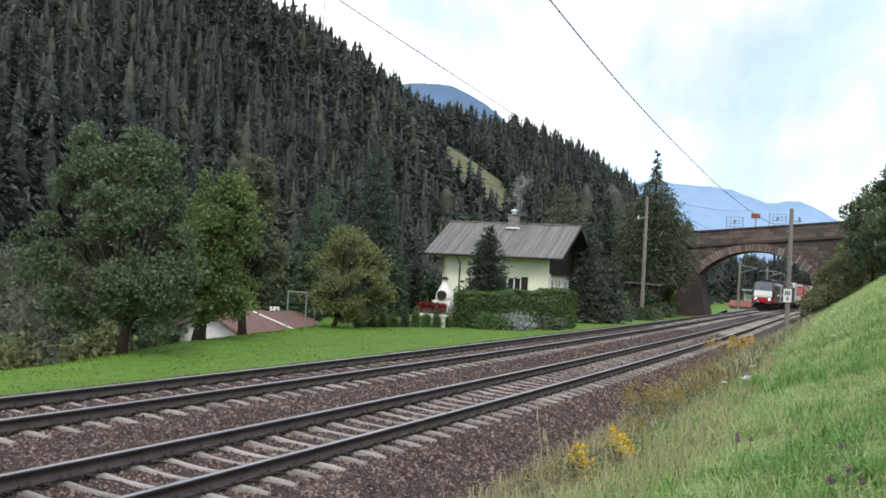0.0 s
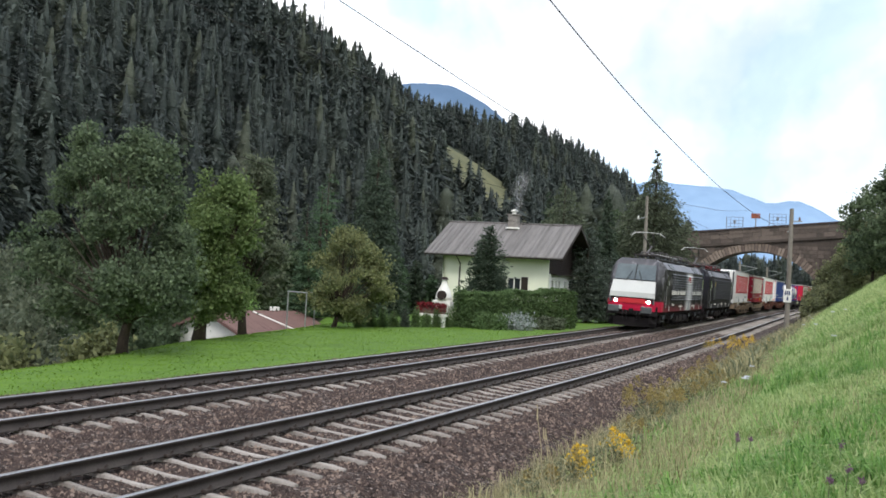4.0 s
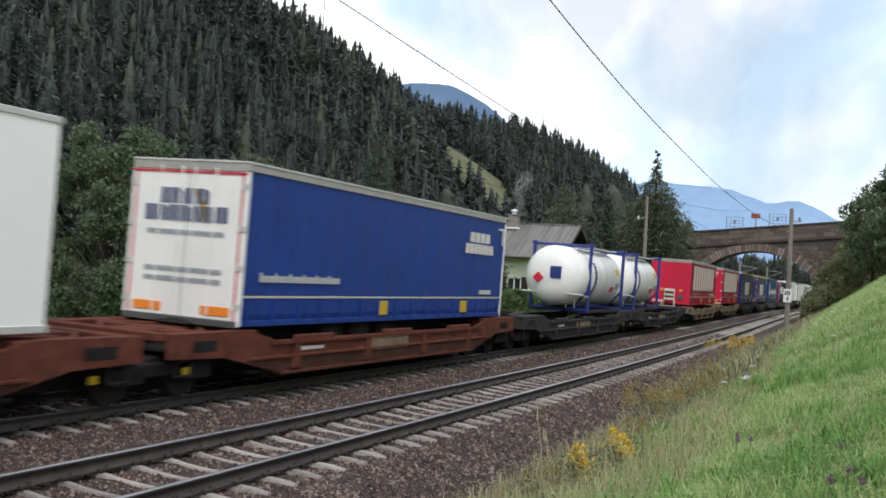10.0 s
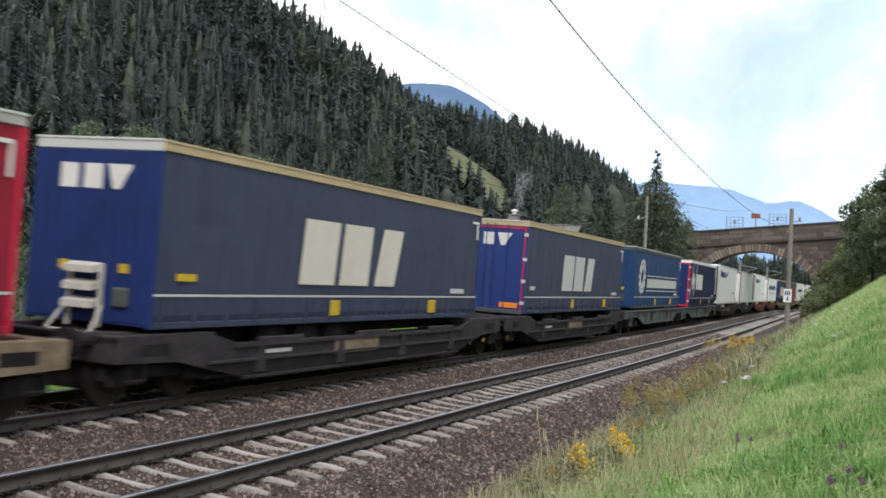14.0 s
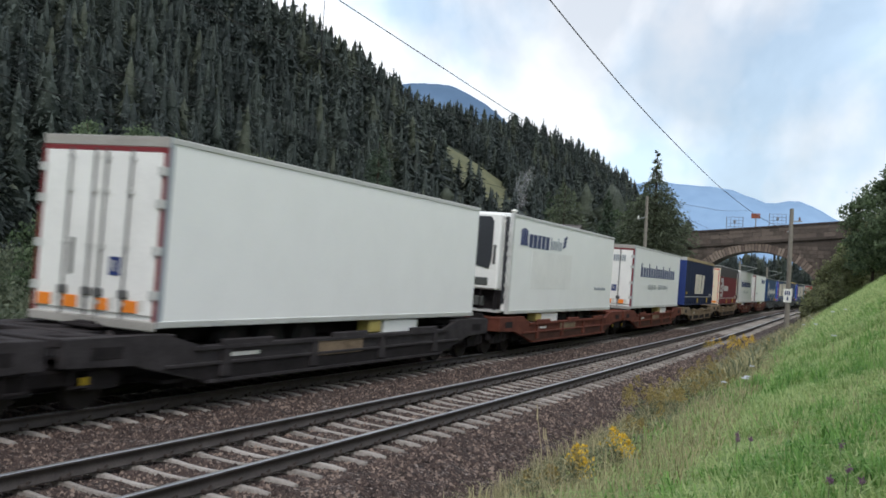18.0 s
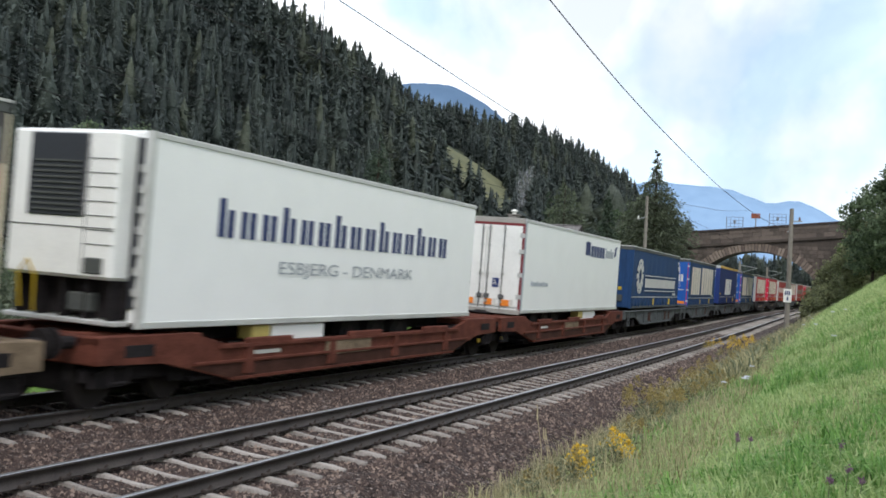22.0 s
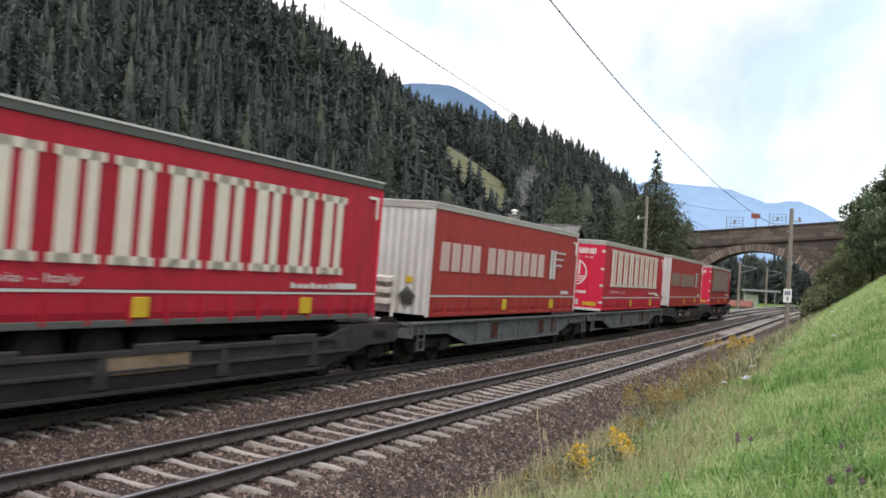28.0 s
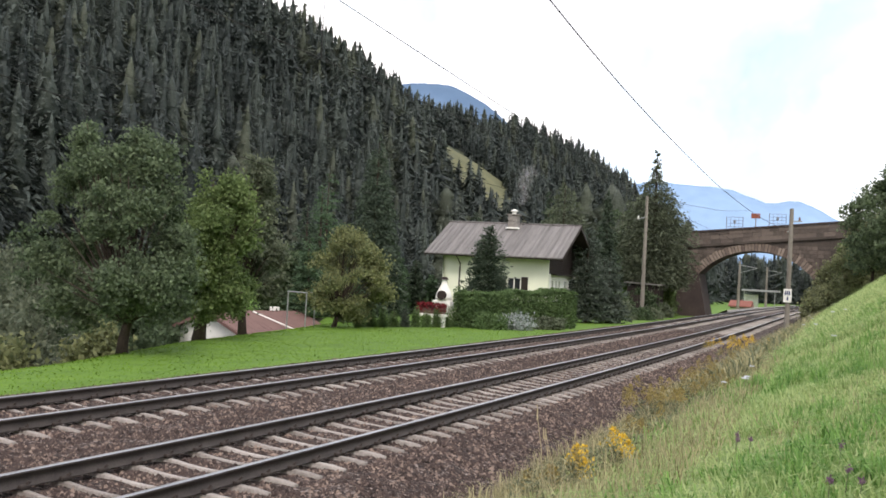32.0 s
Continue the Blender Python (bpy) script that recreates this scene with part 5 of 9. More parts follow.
def locomotive(label, body, e, first):
    t = thing("locomotive", label, "locomotive", "locomotives")
    lv = [0.98, 1.28, 1.95, 2.55, 3.28, 3.66, 3.80]
    yf = [-9.05, -9.12, -9.12, -8.82, -8.37, -8.12, -7.92]
    hf = [1.26, 1.27, 1.26, 1.23, 1.18, 1.12, 0.92]
    yc = [-8.35, -8.4, -8.4, -8.15, -7.8, -7.5, -7.35]
    hc = [1.46, 1.47, 1.47, 1.47, 1.45, 1.24, 0.92]
    hm = [1.47, 1.48, 1.48, 1.48, 1.47, 1.16, 0.78]

    def ring(ys, hs, sgn=1):
        left = [(-h, sgn * y, z) for h, y, z in zip(hs, ys, lv)]
        right = [(h, sgn * y, z) for h, y, z in zip(hs, ys, lv)]
        return right + left[::-1]
    mid = [ring([y] * 7, hm) for y in (-6.6, -2, 2, 6.6)]
    part("body", loft([ring(yf, hf), ring(yc, hc)] + mid + [ring(yc, hc, -1), ring(yf, hf, -1)]), body, t)
    # silver sloping roof edge with vents, and the roof deck
    for sx in (-1, 1):
        bm = bmesh.new()
        q = [(sx * 1.485, 3.30), (sx * 1.175, 3.675), (sx * 1.165, 3.66), (sx * 1.47, 3.285)]
        slab(bm, q, "y", -7.2, 7.2)
        edge = part("roof_edge", bm, ROOFSILVER, t, "sloping silver roof edge")
        for y0 in (-5.9, -5.0, 3.6, 4.5):
            q = [(sx * 1.45, 3.37), (sx * 1.24, 3.62), (sx * 1.22, 3.60), (sx * 1.43, 3.35)]
            part("vent", slab(bmesh.new(), [(a + sx * 0.012, b + 0.012) for a, b in q], "y", y0, y0 + 0.82), DARKUNIT, edge, "dark roof vent")
        bm = bmesh.new()
        for k in range(16):
            y = -6.6 + 13.2 * k / 15
            box(bm, sx * 1.475 - 0.02, sx * 1.475 + 0.02, y - 0.05, y + 0.05, 3.24, 3.33)
        part("roof_brackets", bm, GRIME, edge)
    part("roof_deck", boxes((-1.0, 1.0, -6.9, 6.9, 3.78, 3.84), bevel=0.01), ROOFDARK, t)
    # ribbed side panels
    for sx in (-1, 1):
        bm = bmesh.new()
        n = 11
        ribs = []
        for k in range(n):
            z = 1.62 + (3.16 - 1.62) * k / n
            ribs += [(sx * 1.484, z), (sx * 1.545, z + 0.008), (sx * 1.545, z + 0.028), (sx * 1.488, z + 0.092)]
        outline = ribs + [(sx * 1.46, 3.16), (sx * 1.46, 1.62)]
        v0 = [bm.verts.new((x, -5.6, z)) for x, z in outline]
        v1 = [bm.verts.new((x, 7.25, z)) for x, z in outline]
        for i in range(len(outline)):
            j = (i + 1) % len(outline)
            bm.faces.new((v0[i], v0[j], v1[j], v1[i]))
        bm.faces.new(v0)
        bm.faces.new(v1[::-1])
        part("ribbed_panel", bm, body, t, "pressed horizontal ribs")
        # doors, handrails, name blocks
        for y in (-6.9, 7.8):
            d = part("cab_door", boxes((min(sx * 1.47, sx * 1.497), max(sx * 1.47, sx * 1.497), y - 0.34, y + 0.34, 1.2, 3.05), bevel=0.008), body, t)
            part("door_window", boxes((min(sx * 1.49, sx * 1.503), max(sx * 1.49, sx * 1.503), y - 0.22, y + 0.22, 2.35, 2.95)), CABGLASS, d)
            part("handrail", rod((sx * 1.53, y - 0.45, 1.2), (sx * 1.53, y - 0.45, 2.4), 0.018, 6), GALV, d)
        for y, z in ((-6.3, 2.45), (-5.9, 1.02), (-1.5, 1.02), (1.2, 1.02), (4.2, 1.02), (6.6, 1.02)):
            part("notice_plate", boxes((min(sx * 1.475, sx * 1.49), max(sx * 1.475, sx * 1.49), y - 0.13, y + 0.13, z, z + 0.26)), PALEGREY, t)
    if first:
        for y0, y1, c in ((-5.5, -3.6, 6), (-3.35, -2.7, 2), (-2.45, -0.3, 7), (2.7, 4.3, 5), (4.6, 7.0, 8)):
            side_letters(t, 1.535, y0, y1, 1.94, 2.22, c, CHALK if y0 < 0 else PALEGREY, "company words as plain blocks", "small")
        bm = bmesh.new()
        for k in range(9):
            a0, a1 = math.pi * (0.12 + 0.09 * k), math.pi * (0.12 + 0.09 * (k + 1))
            q = [(1.25 - 0.55 * math.cos(a0), 2.62 + 0.42 * math.sin(a0)), (1.25 - 0.55 * math.cos(a1), 2.62 + 0.42 * math.sin(a1)), (1.25 - 0.42 * math.cos(a1), 2.62 + 0.3 * math.sin(a1)), (1.25 - 0.42 * math.cos(a0), 2.62 + 0.3 * math.sin(a0))]
            slab(bm, q, "x", 1.5, 1.545)
        part("emblem", bm, INKRED, t, "red arc emblem")
        for y0, y1, z in ((-5.0, -4.3, 1.32), (-2.3, -0.9, 1.22), (3.0, 4.4, 1.2)):
            side_letters(t, 1.485, y0, y1, z, z + 0.1, 9, CHALK, "unreadable line as plain bars", "small")
        part("ladder_slot", boxes((1.47, 1.492, 1.45, 1.85, 1.0, 1.5), bevel=0.01), GREYINK, t)
    else:
        for y0, y1 in ((-4.2, -3.0), (0.3, 1.6), (3.4, 4.4)):
            side_letters(t, 1.485, y0, y1, 1.22, 1.34, 8, CHALK, "unreadable line as plain bars", "small")
        part("panel_patch", boxes((1.5, 1.538, -5.5, -4.1, 1.66, 3.05)), RAILDARK, t, "grey picture patch")
        part("panel_patch", boxes((1.505, 1.542, -4.6, -4.35, 2.6, 2.95)), YELLOW, t, "small orange mark")
    # fronts
    for sg in (-1, 1):
        def plate(name, x0a, x1a, x0b, x1b, za, zb, out, material, label="", parent=None):
            bm = bmesh.new()
            zs = [za] + [q for q in lv if za + 0.02 < q < zb - 0.02] + [zb]
            cols = []
            for z in zs:
                y = float(np.interp(z, lv, yf))
                g = (z - za) / (zb - za)
                fr = [Vector((x, (y - out) * (1 if sg < 0 else -1), z)) for x in (x0a + (x0b - x0a) * g, x1a + (x1b - x1a) * g)]
                cols.append([bm.verts.new(q) for q in fr + [q + Vector((0, 0.05 if sg < 0 else -0.05, 0)) for q in fr[::-1]]])
            for c0, c1 in zip(cols, cols[1:]):
                for i in range(4):
                    bm.faces.new((c0[i], c0[(i + 1) % 4], c1[(i + 1) % 4], c1[i]))
            bm.faces.new(cols[0][::-1])
            bm.faces.new(cols[-1])
            return part(name, bm, material, parent or t, label)
        w = plate("windscreen", -1.1, 1.1, -1.04, 1.04, 2.64, 3.46, 0.02, WINDSCREEN, "raked windscreen")
        plate("centre_pillar", -0.03, 0.03, -0.03, 0.03, 2.62, 3.48, 0.035, BLACK, "", w)
        plate("nose_panel", -1.22, 1.22, -1.14, 1.14, 1.68, 2.58, 0.025, NOSEWHITE, "white nose panel")
        plate("nose_lower", -0.70, 0.70, -0.7, 0.7, 1.36, 1.62, 0.03, SKIRTRED if first else BLACK)
        yy = -9.16 if sg < 0 else 9.16
        for x in (-0.88, 0.88):
            part("headlamp", tube(bmesh.new(), [(x, yy, 1.46), (x, yy + 0.1 * -sg, 1.46)], 0.092, 14), LAMP if first and sg < 0 else PALEGREY, t, "lit round headlamp" if first and sg < 0 else "round lamp")
            part("tail_lamp", tube(bmesh.new(), [(x * 1.26, yy, 1.46), (x * 1.26, yy + 0.1 * -sg, 1.46)], 0.09, 12), DARKUNIT, t)
        for x in (-0.45, 0.45):
            yb, yt = -8.86 if sg < 0 else 8.86, -8.5 if sg < 0 else 8.5
            part("wiper", rod((x, yb + sg * 0.06, 2.55), (x * 0.4, yt + sg * 0.08, 3.1), 0.016, 5), BLACK, t)
        part("buffer_beam", boxes((-1.35, 1.35, min(sg * 8.75, sg * 9.05), max(sg * 8.75, sg * 9.05), 0.72, 1.25), bevel=0.03), GRIME, t)
        for x in (-0.875, 0.875):
            bm = tube(bmesh.new(), [(x, sg * 9.0, 1.04), (x, sg * 9.5, 1.04)], 0.14, 12)
            box(bm, x - 0.3, x + 0.3, min(sg * 9.5, sg * 9.62), max(sg * 9.5, sg * 9.62), 0.86, 1.22, bevel=0.04)
            part("buffer", bm, GREYWAG if first else GRIME, t, "square-headed buffer")
        part("coupling", boxes((-0.1, 0.1, min(sg * 9.0, sg * 9.45), max(sg * 9.0, sg * 9.45), 0.82, 1.08), bevel=0.03), GRIME, t)
        part("coupling_hook", tube(bmesh.new(), [(0, sg * 9.35, 0.98), (0, sg * 9.52, 0.98), (0, sg * 9.56, 1.08)], [0.05, 0.045, 0.03], 6), GRIME, t)
        for x in (-1.2, 1.2):
            part("front_step", boxes((x - 0.16, x + 0.16, min(sg * 8.85, sg * 9.1), max(sg * 8.85, sg * 9.1), 0.36, 0.4), (x - 0.16, x - 0.13, min(sg * 8.95, sg * 9.0), max(sg * 8.95, sg * 9.0), 0.36, 0.8), (x + 0.13, x + 0.16, min(sg * 8.95, sg * 9.0), max(sg * 8.95, sg * 9.0), 0.36, 0.8)), GRIME, t)
            part("front_handrail", tube(bmesh.new(), [(x, sg * 9.12, 1.3), (x, sg * 9.2, 1.36), (x * 0.99, sg * 9.2, 1.62), (x * 0.99, sg * 9.12, 1.68)], 0.016, 5), GALV, t)
        for x in (-0.6, 0.62):
            part("cable_socket", boxes((x - 0.09, x + 0.09, min(sg * 9.05, sg * 9.2), max(sg * 9.05, sg * 9.2), 1.0, 1.22), bevel=0.02), PALEGREY, t)
        for x in (-0.45, -0.25, 0.3, 0.5):
            part("hose", tube(bmesh.new(), [(x, sg * 9.05, 0.95), (x, sg * 9.25, 0.75), (x + 0.05, sg * 9.2, 0.5)], 0.03, 6), BLACK, t)
        bm = bmesh.new()
        V = [(-1.3, sg * 8.6, 0.62), (1.3, sg * 8.6, 0.62), (1.3, sg * 8.6, 0.16), (-1.3, sg * 8.6, 0.16), (-0.95, sg * 9.15, 0.62), (0.95, sg * 9.15, 0.62), (0.95, sg * 9.05, 0.14), (-0.95, sg * 9.05, 0.14)]
        vs = [bm.verts.new(q) for q in V]
        for q in ((4, 5, 6, 7), (0, 4, 7, 3), (5, 1, 2, 6), (0, 1, 5, 4), (3, 7, 6, 2), (1, 0, 3, 2)):
            bm.faces.new([vs[i] for i in q])
        part("rail_guard", bm, GRIME, t, "dark rail guard")
    # running gear
    part("underframe", boxes((-1.3, 1.3, -8.6, 8.6, 0.78, 1.0), (-1.2, 1.2, -2.2, 2.2, 0.28, 0.8), (-0.5, 0.5, -8.5, 8.5, 0.3, 0.8), bevel=0.03), GRIME, t)
    for y in (-5.0, 5.0):
        b = part("bogie", boxes((-1.22, -1.08, y - 2.2, y + 2.2, 0.5, 0.76), (1.08, 1.22, y - 2.2, y + 2.2, 0.5, 0.76), (-1.1, 1.1, y - 0.4, y + 0.4, 0.4, 0.75), bevel=0.04), GRIME, t, "grimy bogie")
        for yy in (y - 1.45, y + 1.45):
            bm = bmesh.new()
            for sx in (-1, 1):
                tube(bm, [(sx * 0.68, yy, 0.62), (sx * 0.71, yy, 0.62), (sx * 0.72, yy, 0.62), (sx * 0.84, yy, 0.62)], [0.65, 0.65, 0.62, 0.62], 26)
                part("axle_box", boxes((sx * 1.15 - 0.12, sx * 1.15 + 0.12, yy - 0.2, yy + 0.2, 0.42, 0.8), bevel=0.04), GRIME, b)
            tube(bm, [(-0.7, yy, 0.62), (0.7, yy, 0.62)], 0.09, 8)
            part("wheelset", bm, WHEELSTEEL, b, "steel wheelset")
            for sx in (-1, 1):
                part("axle_cover", tube(bmesh.new(), [(sx * 1.24, yy, 0.62), (sx * 1.31, yy, 0.62)], [0.15, 0.12], 12), GREYWAG, b, "dull grey axle cover")
                part("damper", rod((sx * 1.27, yy + 0.25, 0.55), (sx * 1.27, yy + 0.8, 0.92), 0.045, 8), GREYWAG, b)
                part("brake_hanger", boxes((min(sx * 1.2, sx * 1.26), max(sx * 1.2, sx * 1.26), yy - 0.75, yy - 0.6, 0.22, 0.7), bevel=0.015), WHEELSTEEL, b)
            for d in (-0.42, 0.42):
                part("spring", tube(bmesh.new(), [(1.18, yy + d, 0.55), (1.18, yy + d, 0.92)], 0.1, 8), GRIME, b)
        for d in (-2.5, 2.45):
            part("sand_box", boxes((1.1, 1.3, y + d - 0.2, y + d + 0.2, 0.35, 0.8), bevel=0.03), GRIME, b)
    for sx in (-1, 1):
        for y0, y1, z0, z1 in ((-2.1, -1.2, 0.3, 0.72), (-1.0, 0.4, 0.26, 0.76), (0.6, 2.1, 0.3, 0.74)):
            bx = part("equipment_box", boxes((min(sx * 1.2, sx * 1.33), max(sx * 1.2, sx * 1.33), y0, y1, z0, z1), bevel=0.03), GRIME, t, "grimy equipment box")
            part("box_lid", boxes((min(sx * 1.32, sx * 1.345), max(sx * 1.32, sx * 1.345), y0 + 0.12, y1 - 0.12, z0 + 0.08, z1 - 0.08), bevel=0.01), WHEELSTEEL, bx)
        for y in (-7.0, 7.7):
            part("cab_step", boxes((min(sx * 1.25, sx * 1.4), max(sx * 1.25, sx * 1.4), y - 0.25, y + 0.25, 0.42, 0.46), bevel=0.008), GREYWAG, t)
            part("cab_step", boxes((min(sx * 1.25, sx * 1.42), max(sx * 1.25, sx * 1.42), y - 0.25, y + 0.25, 0.74, 0.78), bevel=0.008), GREYWAG, t)
    # roof gear
    gear = ROOFDARK if first else REDGEAR
    pantograph(t, -5.2, True, ROOFDARK)
    pantograph(t, -2.6, False, gear)
    pantograph(t, 2.4, False, ROOFDARK)
    pantograph(t, 5.2, False, gear)
    part("roof_pod", boxes((-0.4, 0.5, -0.9, 0.8, 3.84, 4.1), bevel=0.05), ROOFDARK, t)
    bm = bmesh.new()
    for x in (-0.25, 0.35):
        tube(bm, [(x, -4.2, 4.15), (x, 4.2, 4.18)], 0.025, 6)
    part("roof_conductor", bm, REDGEAR if not first else SILVER, t)
    # ribbed post insulators, breaker and horn of the roof wiring
    for x, y in ((0.35, -3.9), (0.35, -1.3), (0.35, 1.1), (0.35, 3.8), (-0.25, -3.9), (-0.25, 3.8), (0.75, -1.2), (0.75, 0.9)):
        part("post_insulator", tube(bmesh.new(), [(x, y, 3.83 + 0.045 * k) for k in range(8)], [0.05, 0.085] * 4, 8), REDGEAR if not first else GREYWAG, t, "ribbed post insulator")
    part("circuit_breaker", tube(bmesh.new(), [(0.72, -0.75, 4.02), (0.72, -0.7, 4.02), (0.72, 0.45, 4.02), (0.72, 0.5, 4.02)], [0.06, 0.12, 0.12, 0.06], 10), ARMGREY, t)
    for x, y in ((0.62, -4.1), (0.62, 3.9)):
        part("jumper_cable", tube(bmesh.new(), [(x, y - 0.35, 4.08), (x, y - 0.2, 4.3), (x - 0.08, y, 4.36), (x - 0.2, y + 0.2, 4.28), (0.35, y + 0.35, 4.17)], 0.018, 5), ARMGREY, t)
    return mover(t, e, 5.0)


locomotive("black, silver and red electric locomotive with lit headlamps", BODY1, 151.44, True)
locomotive("plain black electric locomotive with a silver roof edge", BODY2, 171.02, False)
# ---- what rides on the wagons ----
def load(ob, e0, e1):
    return mover(ob, (e0 + e1) / 2, 6.0)


def red_lines(t, L, faded=False):
    """The big name, its small line and the address bar on a red curtain. faded: inks darkened for shade."""
    h = L / 2
    side_letters(t, HW + 0.014, -h + 1.35, -h + 12.5 * L / 14.0, 2.22, 3.84, 9, SHADEINK if faded else BEIGE, "company name as plain pale blocks")
    side_words(t, HW + 0.02, -h + 1.4, 1.9, "Scandinavia - Italy", 0.17, 3.1, SHADEPINK if faded else PALEGREY)
    side_letters(t, HW + 0.014, -h + 10.3 * L / 14, -h + 12.6 * L / 14, 1.92, 2.04, 9, PALEGREY, "web address as plain bars", "small")


def red_front(t, L, zb, zt, bumper=SILVER):
    h = L / 2
    end_blocks(t, -h - 0.005, -0.86, 0.92, zt - 0.58, zt - 0.34, 9, CHALK)
    end_words(t, -h - 0.01, -0.8, zt - 0.78, "Scandinavia - Italy", 0.12, 1.6, CHALK)
    end_emblem(t, -h - 0.005, 0.0, zb + 1.55, 0.56, CHALK)
    end_blocks(t, -h - 0.005, -0.62, 0.62, zb + 0.68, zb + 0.80, 10, CHALK, "web address as plain bars")
    for x0, x1 in ((-1.08, -0.56), (0.46, 1.02)):
        part("reflector", boxes((x0, x1, -h - 0.02, -h + 0.01, zb + 0.18, zb + 0.34), bevel=0.008), YELLOW, t, "yellow marker plate")
    for x0, x1, z0 in ((-0.2, -0.02, 0.22), (0.08, 0.26, 0.2)):
        part("marking", boxes((x0, x1, -h - 0.015, -h + 0.01, zb + z0, zb + z0 + 0.23)), PALEGREY, t, "small notice plate")
    part("bumper", boxes((-HW + 0.03, HW - 0.03, -h - 0.05, -h + 0.02, zb - 0.03, zb + 0.08), bevel=0.015), bumper, t)


STEPWHITE = paint("cream_step_paint", (0.58, 0.55, 0.49), 0.6, 0.5, 4.0)


def ledge(t, L, zb):
    """The coupling end: a fold-down step rack and hose panel."""
    h = L / 2
    rack = part("step_rack", boxes((-0.34, -0.28, -h - 0.1, -h - 0.02, zb - 0.05, zb + 0.98), (0.28, 0.34, -h - 0.1, -h - 0.02, zb - 0.05, zb + 0.98), bevel=0.01), STEPWHITE, t, "cream metal step rack")
    for k in range(3):
        z = zb + 0.28 + 0.28 * k
        part("tread", slab(bmesh.new(), [(-h - 0.26, z - 0.02), (-h - 0.05, z + 0.03), (-h - 0.05, z + 0.15), (-h - 0.26, z + 0.09)], "x", -0.3, 0.3), STEPWHITE, rack)
    for x in (-0.36, 0.36):
        part("strut", rod((x, -h - 0.06, zb + 0.3), (x * 1.25, -h - 0.4, zb - 0.12), 0.025, 6), STEPWHITE, rack)
    part("tread", boxes((-0.45, 0.45, -h - 0.46, -h - 0.3, zb - 0.14, zb - 0.09), bevel=0.012), STEPWHITE, rack)
    part("connection_box", boxes((0.55, 0.85, -h - 0.08, -h + 0.02, zb + 0.3, zb + 0.62), bevel=0.03), RAILDARK, t)
    pieces("reflector", ((-0.6, -0.42, -h - 0.03, -h + 0.01, zb + 0.85, zb + 1.0), (0.62, 0.8, -h - 0.03, -h + 0.01, zb + 0.85, zb + 1.0)), YELLOW, t)


def mark_side(t, L, material):
    """The sloping company mark: three broad blocks."""
    h = L / 2
    bm = bmesh.new()
    x = HW + 0.014
    for y0, y1, ln in ((4.45, 5.85, 0.12), (6.1, 7.4, 0.12), (7.75, 8.75, 0.35)):
        face_block(bm, x, -h + y0, -h + y1, 2.0, 3.3, lean=ln)
        part("letter_block", bm, material, t, "broad pale company mark as plain blocks")
        bm = bmesh.new()
    bm.free()


def mark_front(t, L, zt, material=CHALK):
    h = L / 2
    bm = bmesh.new()
    for x0, x1 in ((-0.72, -0.36), (-0.24, 0.14)):
        slab(bm, [(x0, zt - 0.82), (x1, zt - 0.82), (x1, zt - 0.42), (x0, zt - 0.42)], "y", -h - 0.02, -h + 0.003)
    slab(bm, [(0.24, zt - 0.42), (0.74, zt - 0.42), (0.5, zt - 0.82), (0.36, zt - 0.82)], "y", -h - 0.02, -h + 0.003)
    part("emblem", bm, material, t, "pale company mark as plain blocks")


def crown_side(t, y, k=1.0):
    """Crown, bold name and slim name of the leasing fleet, as plain shapes."""
    x = HW + 0.004
    bm = bmesh.new()
    for j in range(5):
        face_block(bm, x, y + 0.02 + 0.15 * j, y + 0.11 + 0.15 * j, 3.5, 3.98 - 0.03 * abs(j - 2))
    face_block(bm, x, y, y + 0.76, 3.42, 3.5)
    part("emblem", bm, INK, t, "blue crown-like emblem")
    side_letters(t, x, y + 0.9, y + 3.3, 3.38, 3.82, 5, INK, "bold company name as plain blocks", "block")
    side_letters(t, x, y + 3.4, y + 4.9, 3.42, 3.84, 5, GREYINK, "slim company name as plain bars", "small")
    bm = bmesh.new()
    for j in range(3):
        slab(bm, [(y + 5.0 + 0.05 * j, 3.5 + 0.14 * j), (y + 5.35 + 0.05 * j, 3.6 + 0.14 * j), (y + 5.35 + 0.05 * j, 3.7 + 0.14 * j), (y + 5.0 + 0.05 * j, 3.6 + 0.14 * j)], "x", x - 0.01, x + 0.012)
    part("emblem", bm, INK, t)


def blue_name(t, L, y0=1.9, y1=12.3):
    h = L / 2
    x = HW + 0.004
    side_letters(t, x, -h + y0, -h + y1, 2.78, 3.45, 15, INK, "company name as plain blue blocks", "small")
    side_words(t, x + 0.01, -h + 3.95, 2.1, "ESBJERG - DENMARK", 0.32, 6.1, GREYINK)


